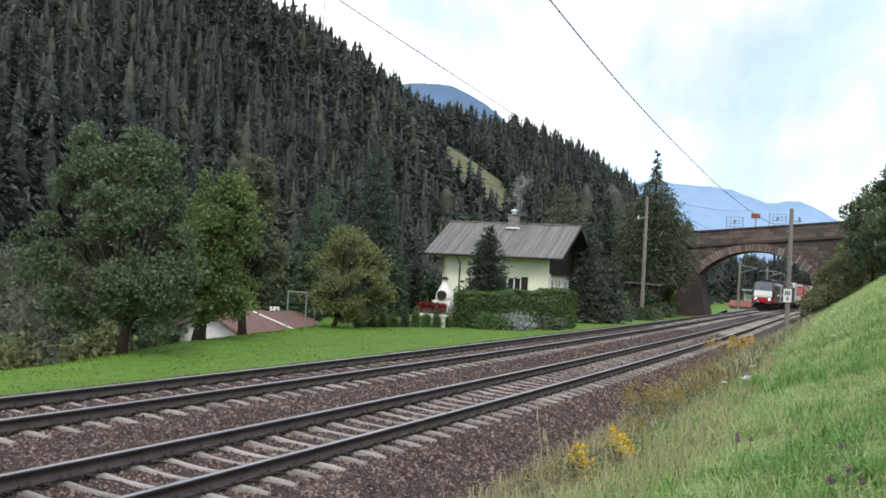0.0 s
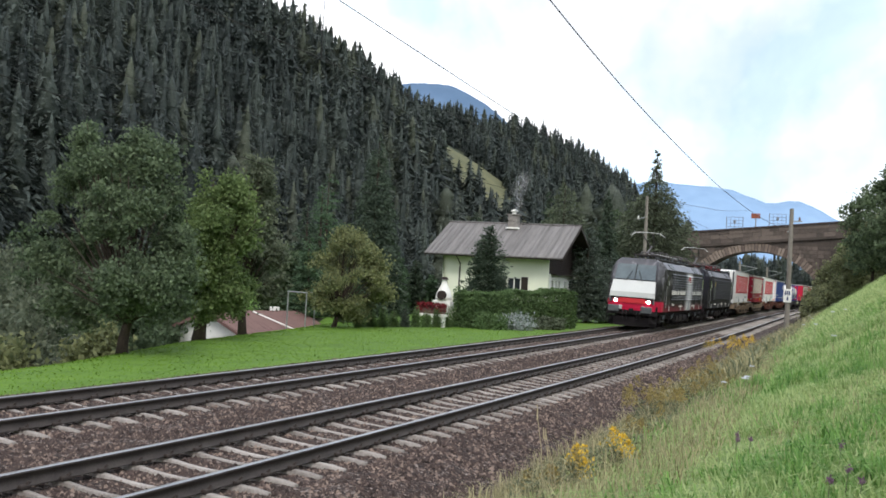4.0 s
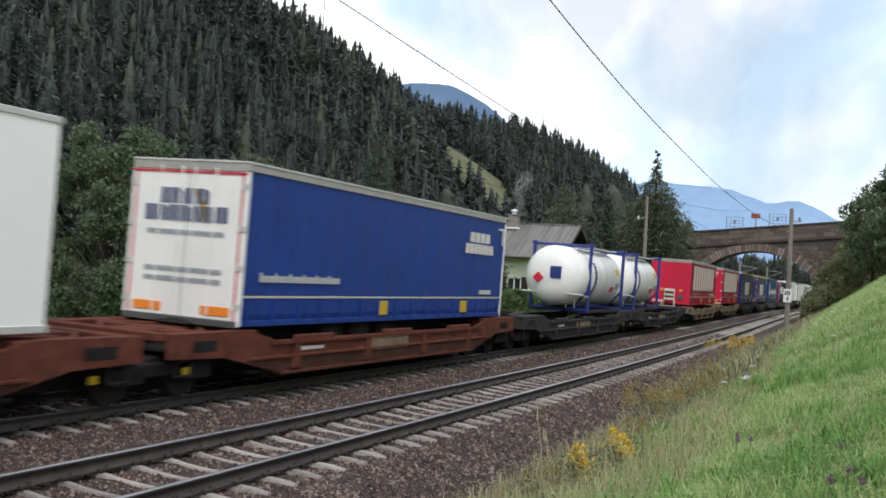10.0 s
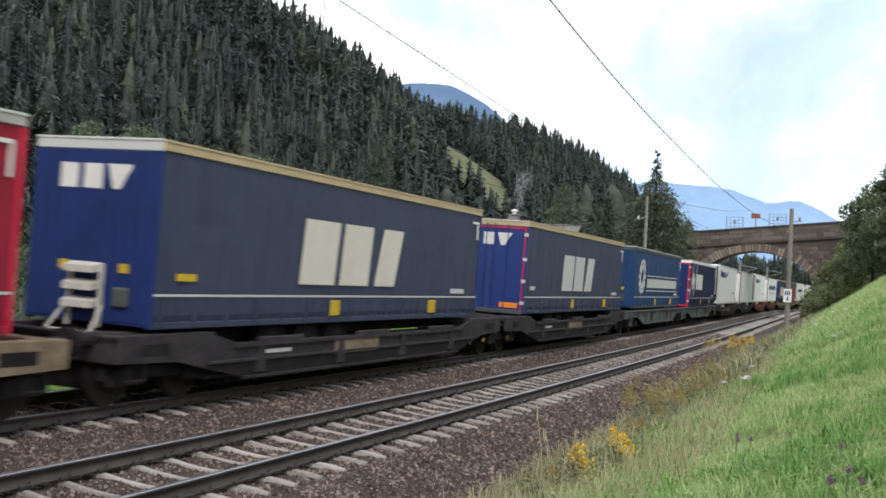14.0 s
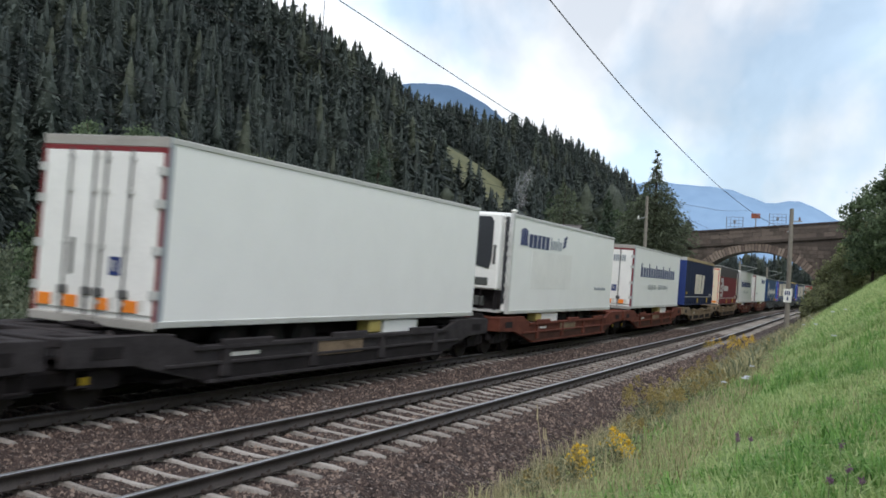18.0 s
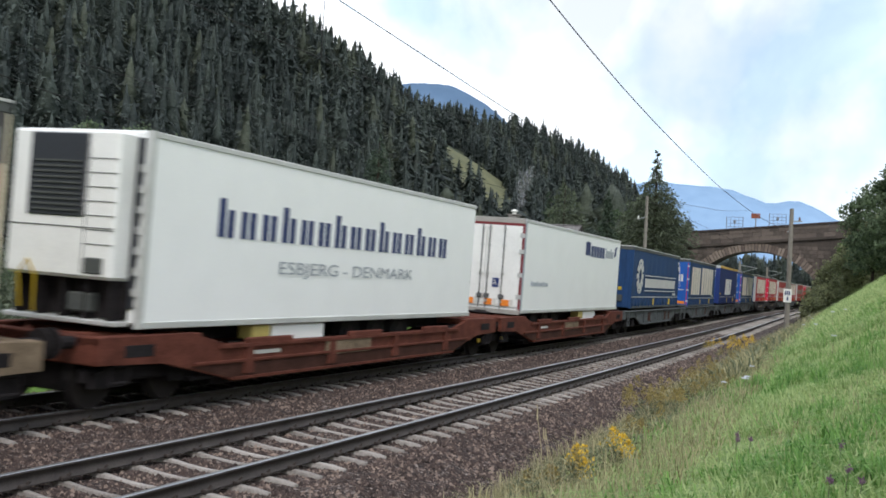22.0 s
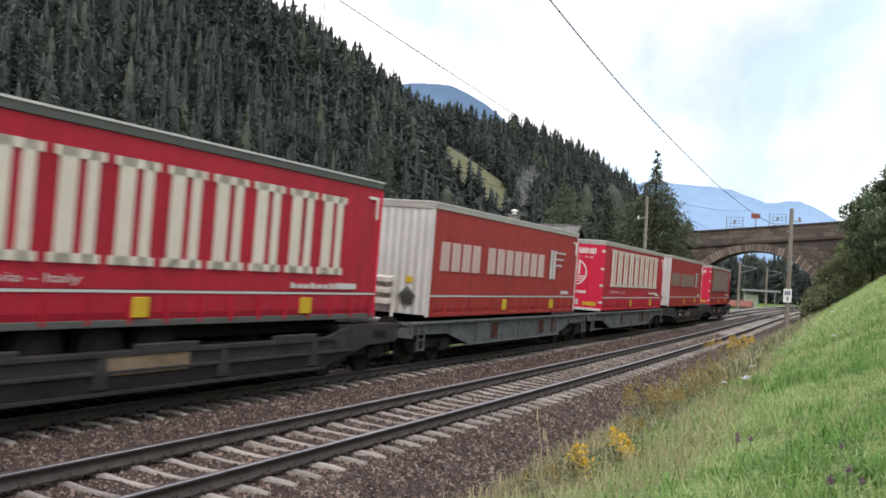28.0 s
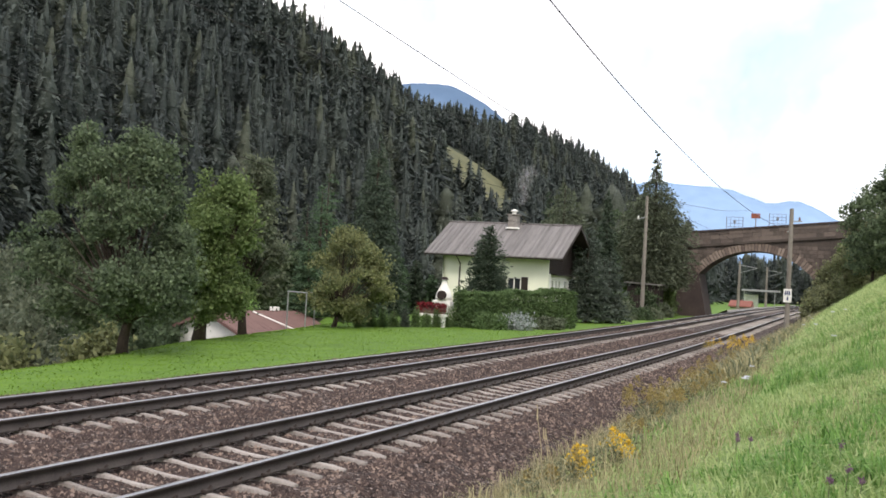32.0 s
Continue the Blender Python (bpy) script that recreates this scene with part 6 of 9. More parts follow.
def flower_side(t, L):
    h = L / 2
    x = HW + 0.014
    bm = bmesh.new()
    for k in range(12):
        a = 2 * math.pi * k / 12
        for r0, r1, w in ((0.36, 0.62, 0.1), (0.66, 0.84, 0.13)):
            c0, c1 = (math.cos(a), math.sin(a)), (-math.sin(a), math.cos(a))
            q = [(c0[0] * r0 - c1[0] * w, c0[1] * r0 - c1[1] * w), (c0[0] * r1 - c1[0] * w, c0[1] * r1 - c1[1] * w), (c0[0] * r1 + c1[0] * w, c0[1] * r1 + c1[1] * w), (c0[0] * r0 + c1[0] * w, c0[1] * r0 + c1[1] * w)]
            slab(bm, [(-h + 1.85 + u, 2.8 + v) for u, v in q], "x", x - 0.01, x + 0.012)
    part("emblem", bm, PALEGREY, t, "round rosette emblem")
    side_letters(t, x, -h + 3.3, -h + 12.7, 2.26, 2.72, 22, PALEGREY, "long company name as plain blocks", "block")
    pieces("trim_line", ((x - 0.01, x + 0.01, -h + 3.2, -h + 12.8, 2.08, 2.13), (x - 0.01, x + 0.01, -h + 3.2, -h + 12.8, 2.84, 2.89)), PALEGREY, t)


# the white and red pair, and its like further back
def white_name(e0, e1):
    L = e1 - e0
    t = reefer("white insulated trailer with big red company blocks", L, 1.24, 4.22)
    side_letters(t, HW + 0.004, -L / 2 + 1.3, -L / 2 + 13.3, 2.15, 3.78, 9, INKRED, "company name as plain red blocks")
    side_words(t, HW + 0.012, -L / 2 + 1.4, 1.7, "Scandinavia - Italy", 0.17, 3.1, GREYINK)
    side_letters(t, HW + 0.004, -L / 2 + 10.6, -L / 2 + 12.9, 1.72, 1.86, 9, GREYINK, "web address as plain bars", "small")
    for y in (4.6, 9.6):
        part("lifting_plate", boxes((HW - 0.02, HW + 0.03, -L / 2 + y - 0.28, -L / 2 + y + 0.28, 1.27, 1.66), bevel=0.01), GREYINK, t, "grey lifting plate")
        part("reflector", boxes((HW - 0.02, HW + 0.034, -L / 2 + y - 0.2, -L / 2 + y + 0.2, 1.24, 1.36)), YELLOW, t)
        part("roof_plate", boxes((HW - 0.02, HW + 0.026, -L / 2 + y - 0.2, -L / 2 + y + 0.2, 4.1, 4.19)), GREYINK, t)
    return load(t, e0, e1)


def red_trailer(e0, e1, zb=1.24, zt=4.15, front=REDFACE, side=RED, rail=RAILGREY, show_emblem=True, wheels=True, shaded_side=False):
    L = e1 - e0
    t = curtain_sider("red curtain-sided trailer with pale company blocks", L, zb, zt, side, front, rail, wheels=wheels, pleats=not show_emblem)
    red_lines(t, L, shaded_side)
    if show_emblem:
        red_front(t, L, zb, zt, RAILDARK if shaded_side else SILVER)
    else:
        ledge(t, L, zb)
        end_blocks(t, -L / 2 - 0.005, -1.1, -0.4, zb + 0.12, zb + 0.26, 5, CHALK)
    return load(t, e0, e1)


white_name(184.04, 198.26)
red_trailer(203.3, 217.18, side=DUSKRED)
white_name(219.76, 234.2)
L = 14.0
t = curtain_sider("bright blue curtain-sided trailer with white rear doors", L, 1.2, 4.16, BLUE, WHITEFACE, RAILGREY)
side_letters(t, HW + 0.014, -L / 2 + 0.6, -L / 2 + 3.7, 2.02, 2.19, 18, PALEGREY, "web address as plain bars", "small")
for z0, c in ((3.3, 4), (2.98, 7)):
    side_letters(t, HW + 0.014, -L / 2 + 10.8 + (0.3 if c == 4 else 0), -L / 2 + 13.0 - (0.3 if c == 4 else 0), z0, z0 + 0.27, c, CHALK, "company name as plain blocks", "block")
    end_blocks(t, -L / 2 - 0.005, -0.62 if c == 4 else -0.92, 0.5 if c == 4 else 0.92, z0 + 0.05, z0 + 0.34, c, INK)
for z0 in (2.78, 2.1, 1.92):
    end_blocks(t, -L / 2 - 0.005, -0.85, 0.85, z0, z0 + 0.09, 16, GREYINK, "unreadable line as plain bars")
part("marking", slab(bmesh.new(), [(0.15, 3.6), (0.25, 3.62), (0.5, 3.05), (0.42, 3.0)], "y", -L / 2 - 0.016, -L / 2 + 0.003), YELLOW, t, "yellow slanting stroke")
pieces("panel_line", ((-HW + 0.02, HW - 0.02, -L / 2 - 0.02, -L / 2 + 0.01, 3.92, 3.96), (HW - 0.12, HW - 0.09, -L / 2 - 0.02, -L / 2 + 0.01, 1.3, 3.95), (-HW + 0.09, -HW + 0.12, -L / 2 - 0.02, -L / 2 + 0.01, 1.3, 3.95)), INKRED, t, "red edging tape")
bumper_lights(t, L / 2, 1.2)
load(t, 238.87, 252.88)
load(tank_container("white tank container in a blue frame with a domed end", 264.05, 270.23, 1.55), 264.05, 270.23)
load(tank_container("white tank container in a blue frame, the second of two", 273.26, 279.7, 1.3), 273.26, 279.7)
red_trailer(291.25, 305.31, side=DUSKRED, show_emblem=False)
red_trailer(310.0, 323.78, side=DUSKRED)


def broad_mark(e0, e1, side, front, rail, mark, zb=1.22, zt=4.22, coupling=False, wheels=True, edge=False):
    L = e1 - e0
    t = curtain_sider("dark blue curtain-sided trailer with a broad pale mark", L, zb, zt, side, front, rail, front_rail=PALEGREY if coupling else rail, wheels=wheels, pleats=coupling)
    mark_side(t, L, mark)
    mark_front(t, L, zt)
    if coupling:
        ledge(t, L, zb)
    else:
        bumper_lights(t, L / 2, zb)
        pieces("panel_line", ((HW - 0.12, HW - 0.07, -L / 2 - 0.02, -L / 2 + 0.01, zb + 0.1, zt - 0.2), (-HW + 0.07, -HW + 0.12, -L / 2 - 0.02, -L / 2 + 0.01, zb + 0.1, zt - 0.2), (-HW + 0.1, HW - 0.1, -L / 2 - 0.02, -L / 2 + 0.01, zt - 0.27, zt - 0.22)), INKRED, t, "red edging tape")
    part("data_plate", boxes((HW - 0.01, HW + 0.02, -L / 2 + 0.6, -L / 2 + 1.1, 2.0, 2.12)), YELLOW if coupling else PALEGREY, t)
    return load(t, e0, e1)


broad_mark(326.64, 340.9, SLATE, NAVY2, RAILTAN, BEIGE, coupling=True)
broad_mark(345.38, 359.84, SLATE, BLUEFACE, RAILTAN, PALEGREY)
L = 14.0
for e0 in (362.82, 540.82):
    t = curtain_sider("steel-blue curtain-sided trailer with a rosette emblem", L, 1.24, 4.2, TEALBLUE, TEALBLUE, RAILDARK, wheels=False, pleats=True)
    flower_side(t, L)
    ledge(t, L, 1.24)
    end_blocks(t, -L / 2 - 0.005, -0.8, 0.4, 3.0, 3.12, 9, PALEGREY)
    load(t, e0, e0 + L)
L = 13.7
t = curtain_sider("navy curtain-sided trailer with a white cross and slanting stripes", L, 1.18, 4.16, NAVY, NAVY2, WHITE, wheels=False)
h = L / 2
x = HW + 0.014
bm = bmesh.new()
for y0, y1, z0, z1 in ((0.95, 0.2, 0, 0),):
    c = -h + 1.43
    for q in ([(c - 0.1, 2.82), (c - 0.24, 3.34), (c + 0.28, 3.34), (c + 0.1, 2.82)], [(c - 0.1, 2.82), (c + 0.1, 2.82), (c + 0.26, 2.3), (c - 0.22, 2.3)], [(c - 0.5, 3.08), (c, 2.9), (c, 2.74), (c - 0.48, 2.6)], [(c + 0.52, 3.1), (c, 2.9), (c, 2.74), (c + 0.5, 2.6)]):
        slab(bm, q, "x", x - 0.01, x + 0.012)
part("emblem", bm, CHALK, t, "white cross emblem")
bm = bmesh.new()
for a in (0.0, 1.8):
    slab(bm, [(-h + a, 1.86), (-h + a + 0.12, 1.86), (-h + a + 1.32, 3.96), (-h + a + 1.2, 3.96)], "x", x - 0.01, x + 0.01)
part("stripes", bm, GREYINK, t, "slanting grey stripes")
side_letters(t, x, -h + 2.9, -h + 6.3, 2.29, 3.3, 4, CHALK, "company name as plain white blocks", "block")
pieces("panel_line", ((HW - 0.16, HW - 0.04, -h - 0.02, -h + 0.01, 1.3, 3.95), (-HW + 0.1, HW - 0.1, -h - 0.02, -h + 0.01, 3.9, 3.98)), INKRED, t, "red edging tape")
bm = bmesh.new()
for c in (-0.55, 0.0, 0.55):
    slab(bm, [(c - 0.24, 2.55), (c, 2.3), (c + 0.24, 2.55), (c, 2.8)], "y", -h - 0.015, -h + 0.003)
part("emblem", bm, SLATE, t, "row of dull diamonds")
part("bumper", boxes((-HW + 0.03, HW - 0.03, -h - 0.06, -h + 0.02, 1.15, 1.28), bevel=0.015), INKRED, t)
load(t, 381.31, 394.99)


def white_fleet(e0, e1, unit, y=None, patch=False):
    L = e1 - e0
    t = reefer("white insulated trailer with a small blue company mark" if y is not None else "plain white insulated trailer with rear doors", L, 1.24, 4.36 if unit else 4.28, unit, not unit)
    if y is not None:
        crown_side(t, -L / 2 + y)
    if unit:
        side_letters(t, HW + 0.004, -L / 2 + 11.0, -L / 2 + 12.9, 2.06, 2.2, 9, GREYINK, "web address as plain bars", "small")
    elif y is not None:
        side_letters(t, HW + 0.004, -L / 2 + 1.0, -L / 2 + 3.0, 2.13, 2.3, 9, GREYINK, "web address as plain bars", "small")
    if patch:
        part("patch", boxes((HW - 0.01, HW + 0.006, -L / 2 + 2.2, -L / 2 + 7.2, 2.05, 3.3), bevel=0.002), WHITEFACE, t, "cleaner white patch")
    return load(t, e0, e1)


white_fleet(397.7, 411.8, True, 0.85)
white_fleet(416.39, 430.31, False)
white_fleet(433.36, 447.35, True, 0.85, True)
L = 14.05
for e0, unit in ((452.0, False), (504.9, True)):
    t = reefer("white insulated trailer with dark blue company blocks", L, 1.24, 4.32 if unit else 4.25, unit, not unit, grille="slats")
    blue_name(t, L)
    if not unit:
        for x0 in (-0.95, 0.3):
            end_blocks(t, -L / 2 - 0.06, x0, x0 + 0.6, 3.45, 3.75, 3, GREYINK)
    load(t, e0, e0 + L)
broad_mark(468.87, 483.16, NAVY, BLUEFACE, RAILTAN, BEIGE, 1.26, 4.28, coupling=True)
# maroon trailer with a folded-ribbon mark
L = 14.2
t = curtain_sider("maroon and grey curtain-sided trailer with cream doors", L, 1.15, 4.28, MAROON, CREAM, RAILDARK, upper=SMOKE)
h = L / 2


def ribbon(bm, at):
    for q in ([(0, 1.52), (0.95, 1.52), (1.25, 1.15), (1.25, 0.6), (0.95, 0.6), (0.95, 1.0), (0.8, 1.2), (0, 1.2)], [(0.1, 1.0), (0.62, 1.0), (0.62, 0.86), (0.35, 0.86), (0.25, 0.62), (0.62, 0.62), (0.62, 0.4), (0, 0.4), (-0.15, 0.75)], [(0.1, 0.28), (1.3, 0.28), (1.3, 0.0), (0.1, 0.0), (-0.1, 0.14)], [(1.35, 1.55), (2.1, 0.8), (1.35, 0.0), (1.35, 0.45), (1.68, 0.8), (1.35, 1.12)]):
        at(bm, q)


bm = bmesh.new()
ribbon(bm, lambda b, q: slab(b, [(-h + 0.9 + u, 1.8 + v) for u, v in q], "x", HW + 0.005, HW + 0.03))
part("emblem", bm, PALEGREY, t, "folded-ribbon arrow emblem")
bm = bmesh.new()
ribbon(bm, lambda b, q: slab(b, [(-0.92 + u * 0.83, 1.9 + v * 0.88) for u, v in q], "y", -h - 0.02, -h + 0.003))
part("emblem", bm, INKRED, t, "red folded-ribbon arrow emblem")
side_letters(t, HW + 0.014, -h + 3.45, -h + 6.6, 2.3, 2.72, 6, PALEGREY, "company name as plain blocks", "block")
pieces("panel_line", ((HW - 0.13, HW - 0.08, -h - 0.02, -h + 0.01, 1.3, 4.0), (-HW + 0.08, -HW + 0.13, -h - 0.02, -h + 0.01, 1.3, 4.0), (-HW + 0.1, HW - 0.1, -h - 0.02, -h + 0.01, 3.95, 4.02)), INKRED, t, "red edging tape")
bumper_lights(t, h, 1.15)
load(t, 487.81, 502.02)
white_fleet(523.58, 537.6, False, 7.9)


def beige_name(e0, e1):
    L = e1 - e0
    h = L / 2
    t = curtain_sider("blue curtain-sided trailer with tall beige company blocks", L, 1.18, 4.2, TEALBLUE, WATERBLUE, RAILDARK, wheels=False)
    side_letters(t, HW + 0.014, -h + 1.3, -h + 5.6, 1.95, 3.75, 4, BEIGE, "company name as plain beige blocks", "block")
    side_letters(t, HW + 0.014, -h + 6.3, -h + 12.8, 1.95, 3.82, 5, BEIGE, "company name as plain beige blocks", "block")
    end_blocks(t, -h - 0.005, -0.72, 0.72, 3.3, 3.75, 4, CHALK)
    end_blocks(t, -h - 0.005, -0.95, 0.95, 2.75, 3.2, 5, CHALK)
    end_words(t, -h - 0.015, -0.75, 2.42, "SHIPPING", 0.24, 1.5, PALEGREY)
    end_blocks(t, -h - 0.005, -1.0, 1.0, 2.2, 2.28, 24, PALEGREY, "unreadable line as plain bars")
    pieces("panel_line", ((HW - 0.12, HW - 0.08, -h - 0.02, -h + 0.01, 1.3, 3.95), (-HW + 0.08, -HW + 0.12, -h - 0.02, -h + 0.01, 1.3, 3.95)), INKRED, t, "red edging tape")
    bumper_lights(t, h, 1.18)
    return load(t, e0, e1)


beige_name(559.28, 573.53)
broad_mark(576.7, 591.0, NAVY2, BLUEFACE, RAILYELLOW, CHALK, 1.26, 4.28, coupling=True, wheels=False)
beige_name(595.68, 609.92)
L = 13.7
t = curtain_sider("faded red curtain-sided trailer with a bare aluminium front", L, 1.26, 4.28, RED, SILVER, RAILDARK, ribs=True)
red_lines(t, L)
ledge(t, L, 1.26)
load(t, 613.24, 626.94)
red_trailer(631.34, 645.25, 1.28, 4.34, rail=RAILDARK)
for e0, e1, fade, wh in ((648.33, 662.44, False, False), (684.02, 697.84, True, True)):
    L = e1 - e0
    t = curtain_sider("red curtain-sided trailer with grey blocks and a ribbed aluminium front", L, 1.24, 4.18, DULLRED, SILVER, RAILGREY, ribs=True, wheels=wh)
    side_letters(t, HW + 0.014, -L / 2 + 0.6, -L / 2 + 3.7, 2.44, 3.2, 4, FADEDPINK if fade else PINKCHALK, "company name as plain blocks", "block")
    side_letters(t, HW + 0.014, -L / 2 + 4.2, -L / 2 + 10.0, 2.44, 3.2, 7, FADEDPINK if fade else PINKCHALK, "company name as plain blocks", "block")
    bm = bmesh.new()
    for k in range(3):
        face_block(bm, HW + 0.014, -L / 2 + 11.3, -L / 2 + 12.4 - 0.2 * k, 3.3 - 0.22 * k, 3.36 - 0.22 * k)
    face_block(bm, HW + 0.014, -L / 2 + 10.6, -L / 2 + 10.8, 2.4, 3.4)
    face_block(bm, HW + 0.014, -L / 2 + 10.95, -L / 2 + 11.2, 2.4, 3.4)
    part("emblem", bm, GREYINK if fade else PALEGREY, t, "winged emblem as plain bars")
    ledge(t, L, 1.24)
    part("emblem", slab(bmesh.new(), [(0.45, 1.75), (0.7, 1.5), (0.95, 1.75), (0.7, 2.0)], "y", -L / 2 - 0.08, -L / 2 - 0.06), RAILDARK, t, "dark diamond plate")
    load(t, e0, e1)
red_trailer(667.04, 681.3, 1.2, 4.14, wheels=False)
# This trailer's side lies in shade, which its darkened inks carry.
red_trailer(703.0, 717.0, 1.2, 4.12, side=DULLRED, shaded_side=True)
# ---- house, shed, garden ----
PLASTER = mat("cream_plaster", (0.82, 0.83, 0.68), (0.74, 0.75, 0.60), rough=0.9, scale=0.8, fine=30, bump=0.2)
PLASTERW = mat("white_plaster", (0.82, 0.81, 0.76), (0.7, 0.69, 0.64), rough=0.9)
ROOFSHEET = mat("weathered_corrugated_roof", (0.24, 0.225, 0.215), (0.095, 0.088, 0.085), rough=0.8, scale=0.8, fine=9, per_ob=0.22, lo=0.25, hi=0.75, stretch=(5, 0.5, 1))
DARKWOOD = mat("dark_stained_wood", (0.034, 0.022, 0.018), (0.018, 0.012, 0.010), rough=0.8, scale=3, fine=30, stretch=(1, 1, 0.2))
BROWNROOF = mat("brown_sheet_roof", (0.17, 0.095, 0.082), (0.125, 0.072, 0.062), rough=0.8, scale=1.2, fine=14)
GLASS = glass_mat("window_glass")
BRICKRED = mat("chimney_brick", (0.30, 0.275, 0.25), (0.17, 0.155, 0.14), rough=0.95, fine=20)
COPPER = mat("dark_gutter_metal", (0.055, 0.045, 0.04), rough=0.6, metal=0.3)


def gz(x, y):
    return float(ground_z(np.array([x]), np.array([y]))[0])


def build_house():
    o = Vector((-25.35, 65.4, 0.0))
    g = -0.62
    house = thing("house", "cream cottage with a weathered grey roof and dark wooden gable", "house")
    house.matrix_world = Matrix.Translation((o.x, o.y, g)) @ Matrix.Rotation(radians(2), 4, "Z")
    W2, D = 3.8, 7.6                     # half front width, depth; y runs away from the camera
    eave, peak = 4.65, 6.95
    # walls with real openings: front
    bm = bmesh.new()
    # front wall pieces round one window
    wx0, wx1, wz0, wz1 = 0.9, 1.9, 2.05, 3.15
    cols, rows_ = [-W2, wx0, wx1, W2], [0, wz0, wz1, eave + 0.35]
    for i in range(3):
        for j in range(3):
            if (i, j) != (1, 1):
                box(bm, cols[i], cols[i + 1], 0.9, 1.2, rows_[j], rows_[j + 1])
    bmesh.ops.remove_doubles(bm, verts=bm.verts, dist=0.001)
    part("wall", bm, PLASTER, house, "cream plaster front wall")
    part("wall", boxes((-W2, -W2 + 0.3, 1.2, D, 0, eave + 0.3)), PLASTER, house)
    part("wall", boxes((-W2, W2, D, D + 0.3, 0, eave + 0.3)), PLASTER, house)
    # right gable: white plaster below with three small arched windows, dark boards above
    wins = [(1.75, 2.2), (2.6, 3.05), (3.45, 3.9), (5.0, 5.6)]
    bm = bmesh.new()
    last = 1.2
    for a, b in wins:
        for z0, z1 in ((0, 2.2), (2.2, 3.05), (3.05, 3.55)):
            box(bm, W2 - 0.3, W2, last, a, z0, z1)
        box(bm, W2 - 0.3, W2, a, b, 0, 2.2)
        box(bm, W2 - 0.3, W2, a, b, 3.05, 3.55)
        last = b
    for z0, z1 in ((0, 2.2), (2.2, 3.05), (3.05, 3.55)):
        box(bm, W2 - 0.3, W2, last, D, z0, z1)
    bmesh.ops.remove_doubles(bm, verts=bm.verts, dist=0.001)
    part("wall", bm, PLASTERW, house, "white plaster gable wall")
    for a, b in wins:
        w = part("window", boxes((W2 - 0.2, W2 - 0.14, a, b, 2.2, 2.26), (W2 - 0.2, W2 - 0.14, a, b, 2.99, 3.05), (W2 - 0.2, W2 - 0.14, a, a + 0.06, 2.26, 2.99), (W2 - 0.2, W2 - 0.14, b - 0.06, b, 2.26, 2.99)), DARKWOOD, house, "dark small window")
        part("pane", boxes((W2 - 0.18, W2 - 0.165, a + 0.06, b - 0.06, 2.26, 2.99)), GLASS, w)
    w = part("window", boxes((wx0, wx1, 0.98, 1.06, wz0, wz0 + 0.08), (wx0, wx1, 0.98, 1.06, wz1 - 0.08, wz1), (wx0, wx0 + 0.08, 0.98, 1.06, wz0, wz1), (wx1 - 0.08, wx1, 0.98, 1.06, wz0, wz1), (1.36, 1.44, 0.98, 1.06, wz0, wz1)), PLASTERW, house, "window with brown shutters")
    part("pane", boxes((wx0 + 0.08, wx1 - 0.08, 1.0, 1.02, wz0 + 0.08, wz1 - 0.08)), GLASS, w)
    for x0 in (wx0 - 0.5, wx1 + 0.04):
        part("shutter", boxes((x0, x0 + 0.46, 0.85, 0.9, wz0 - 0.05, wz1 + 0.05), bevel=0.01), DARKWOOD, w, "dark wooden shutter")
    # dark boarded gable over a recessed balcony
    ym = (0.9 + D) / 2 + 0.15
    k = (peak - eave) / (ym - 0.05)

    def under(y):
        return peak - 0.22 - abs(y - ym) * k
    n = 22
    for i in range(n):
        y0, y1 = 1.0 + (D - 0.9) * i / n, 1.0 + (D - 0.9) * (i + 0.9) / n
        q = [(y0, 3.5), (y1, 3.5), (y1, under(y1)), (y0, under(y0))]
        part("board", slab(bmesh.new(), q, "x", W2 - 0.06, W2 + 0.03), DARKWOOD, house)
    part("balcony_floor", boxes((W2, W2 + 0.35, 1.6, D - 0.4, 3.42, 3.52), bevel=0.01), DARKWOOD, house, "dark wooden balcony floor")
    q = [(0.9, 0.0), (D + 0.3, 0.0), (D + 0.3, eave), (ym, under(ym)), (0.9, eave)]
    part("gable_wall", slab(bmesh.new(), q, "x", -W2 + 0.01, -W2 + 0.28), PLASTER, house)
    # roof: two slopes of overlapping slate courses
    half_run, over_l, over_r = ym - 0.0, 4.8, 5.0
    for side in (-1, 1):
        rows_ = 1
        for r in range(rows_):
            f0, f1 = r / rows_, (r + 1.03) / rows_
            y0, y1 = ym + side * (half_run + 0.1) * f0, ym + side * (half_run + 0.1) * min(f1, 1.02)
            z0, z1 = peak - (peak - eave + 0.1) * f0, peak - (peak - eave + 0.1) * min(f1, 1.02)
            lift = 0.03 * (r % 2) + 0.012
            m = 56 if side < 0 else 1
            for c in range(m):
                lift = 0.012 + 0.02 * (c % 2)
                x0, x1 = -over_l + (over_l + over_r) * c / m, -over_l + (over_l + over_r) * (c + 1) / m - 0.015
                q = [(y0, z0 + lift), (y1, z1 + lift + 0.035), (y1, z1 + lift - 0.02), (y0, z0 + lift - 0.06)]
                part("roof_sheet", slab(bmesh.new(), q, "x", x0, x1), ROOFSHEET, house)
        yb, zb = ym + side * (half_run + 0.12), eave - 0.14
        for x in (-over_l, over_r - 0.1):
            q = [(ym, peak - 0.02), (yb, zb), (yb, zb - 0.2), (ym, peak - 0.24)]
            part("barge_board", slab(bmesh.new(), q, "x", x, x + 0.1), DARKWOOD, house)
        q = [(ym, peak - 0.1), (yb, zb - 0.02), (yb, zb - 0.1), (ym, peak - 0.2)]
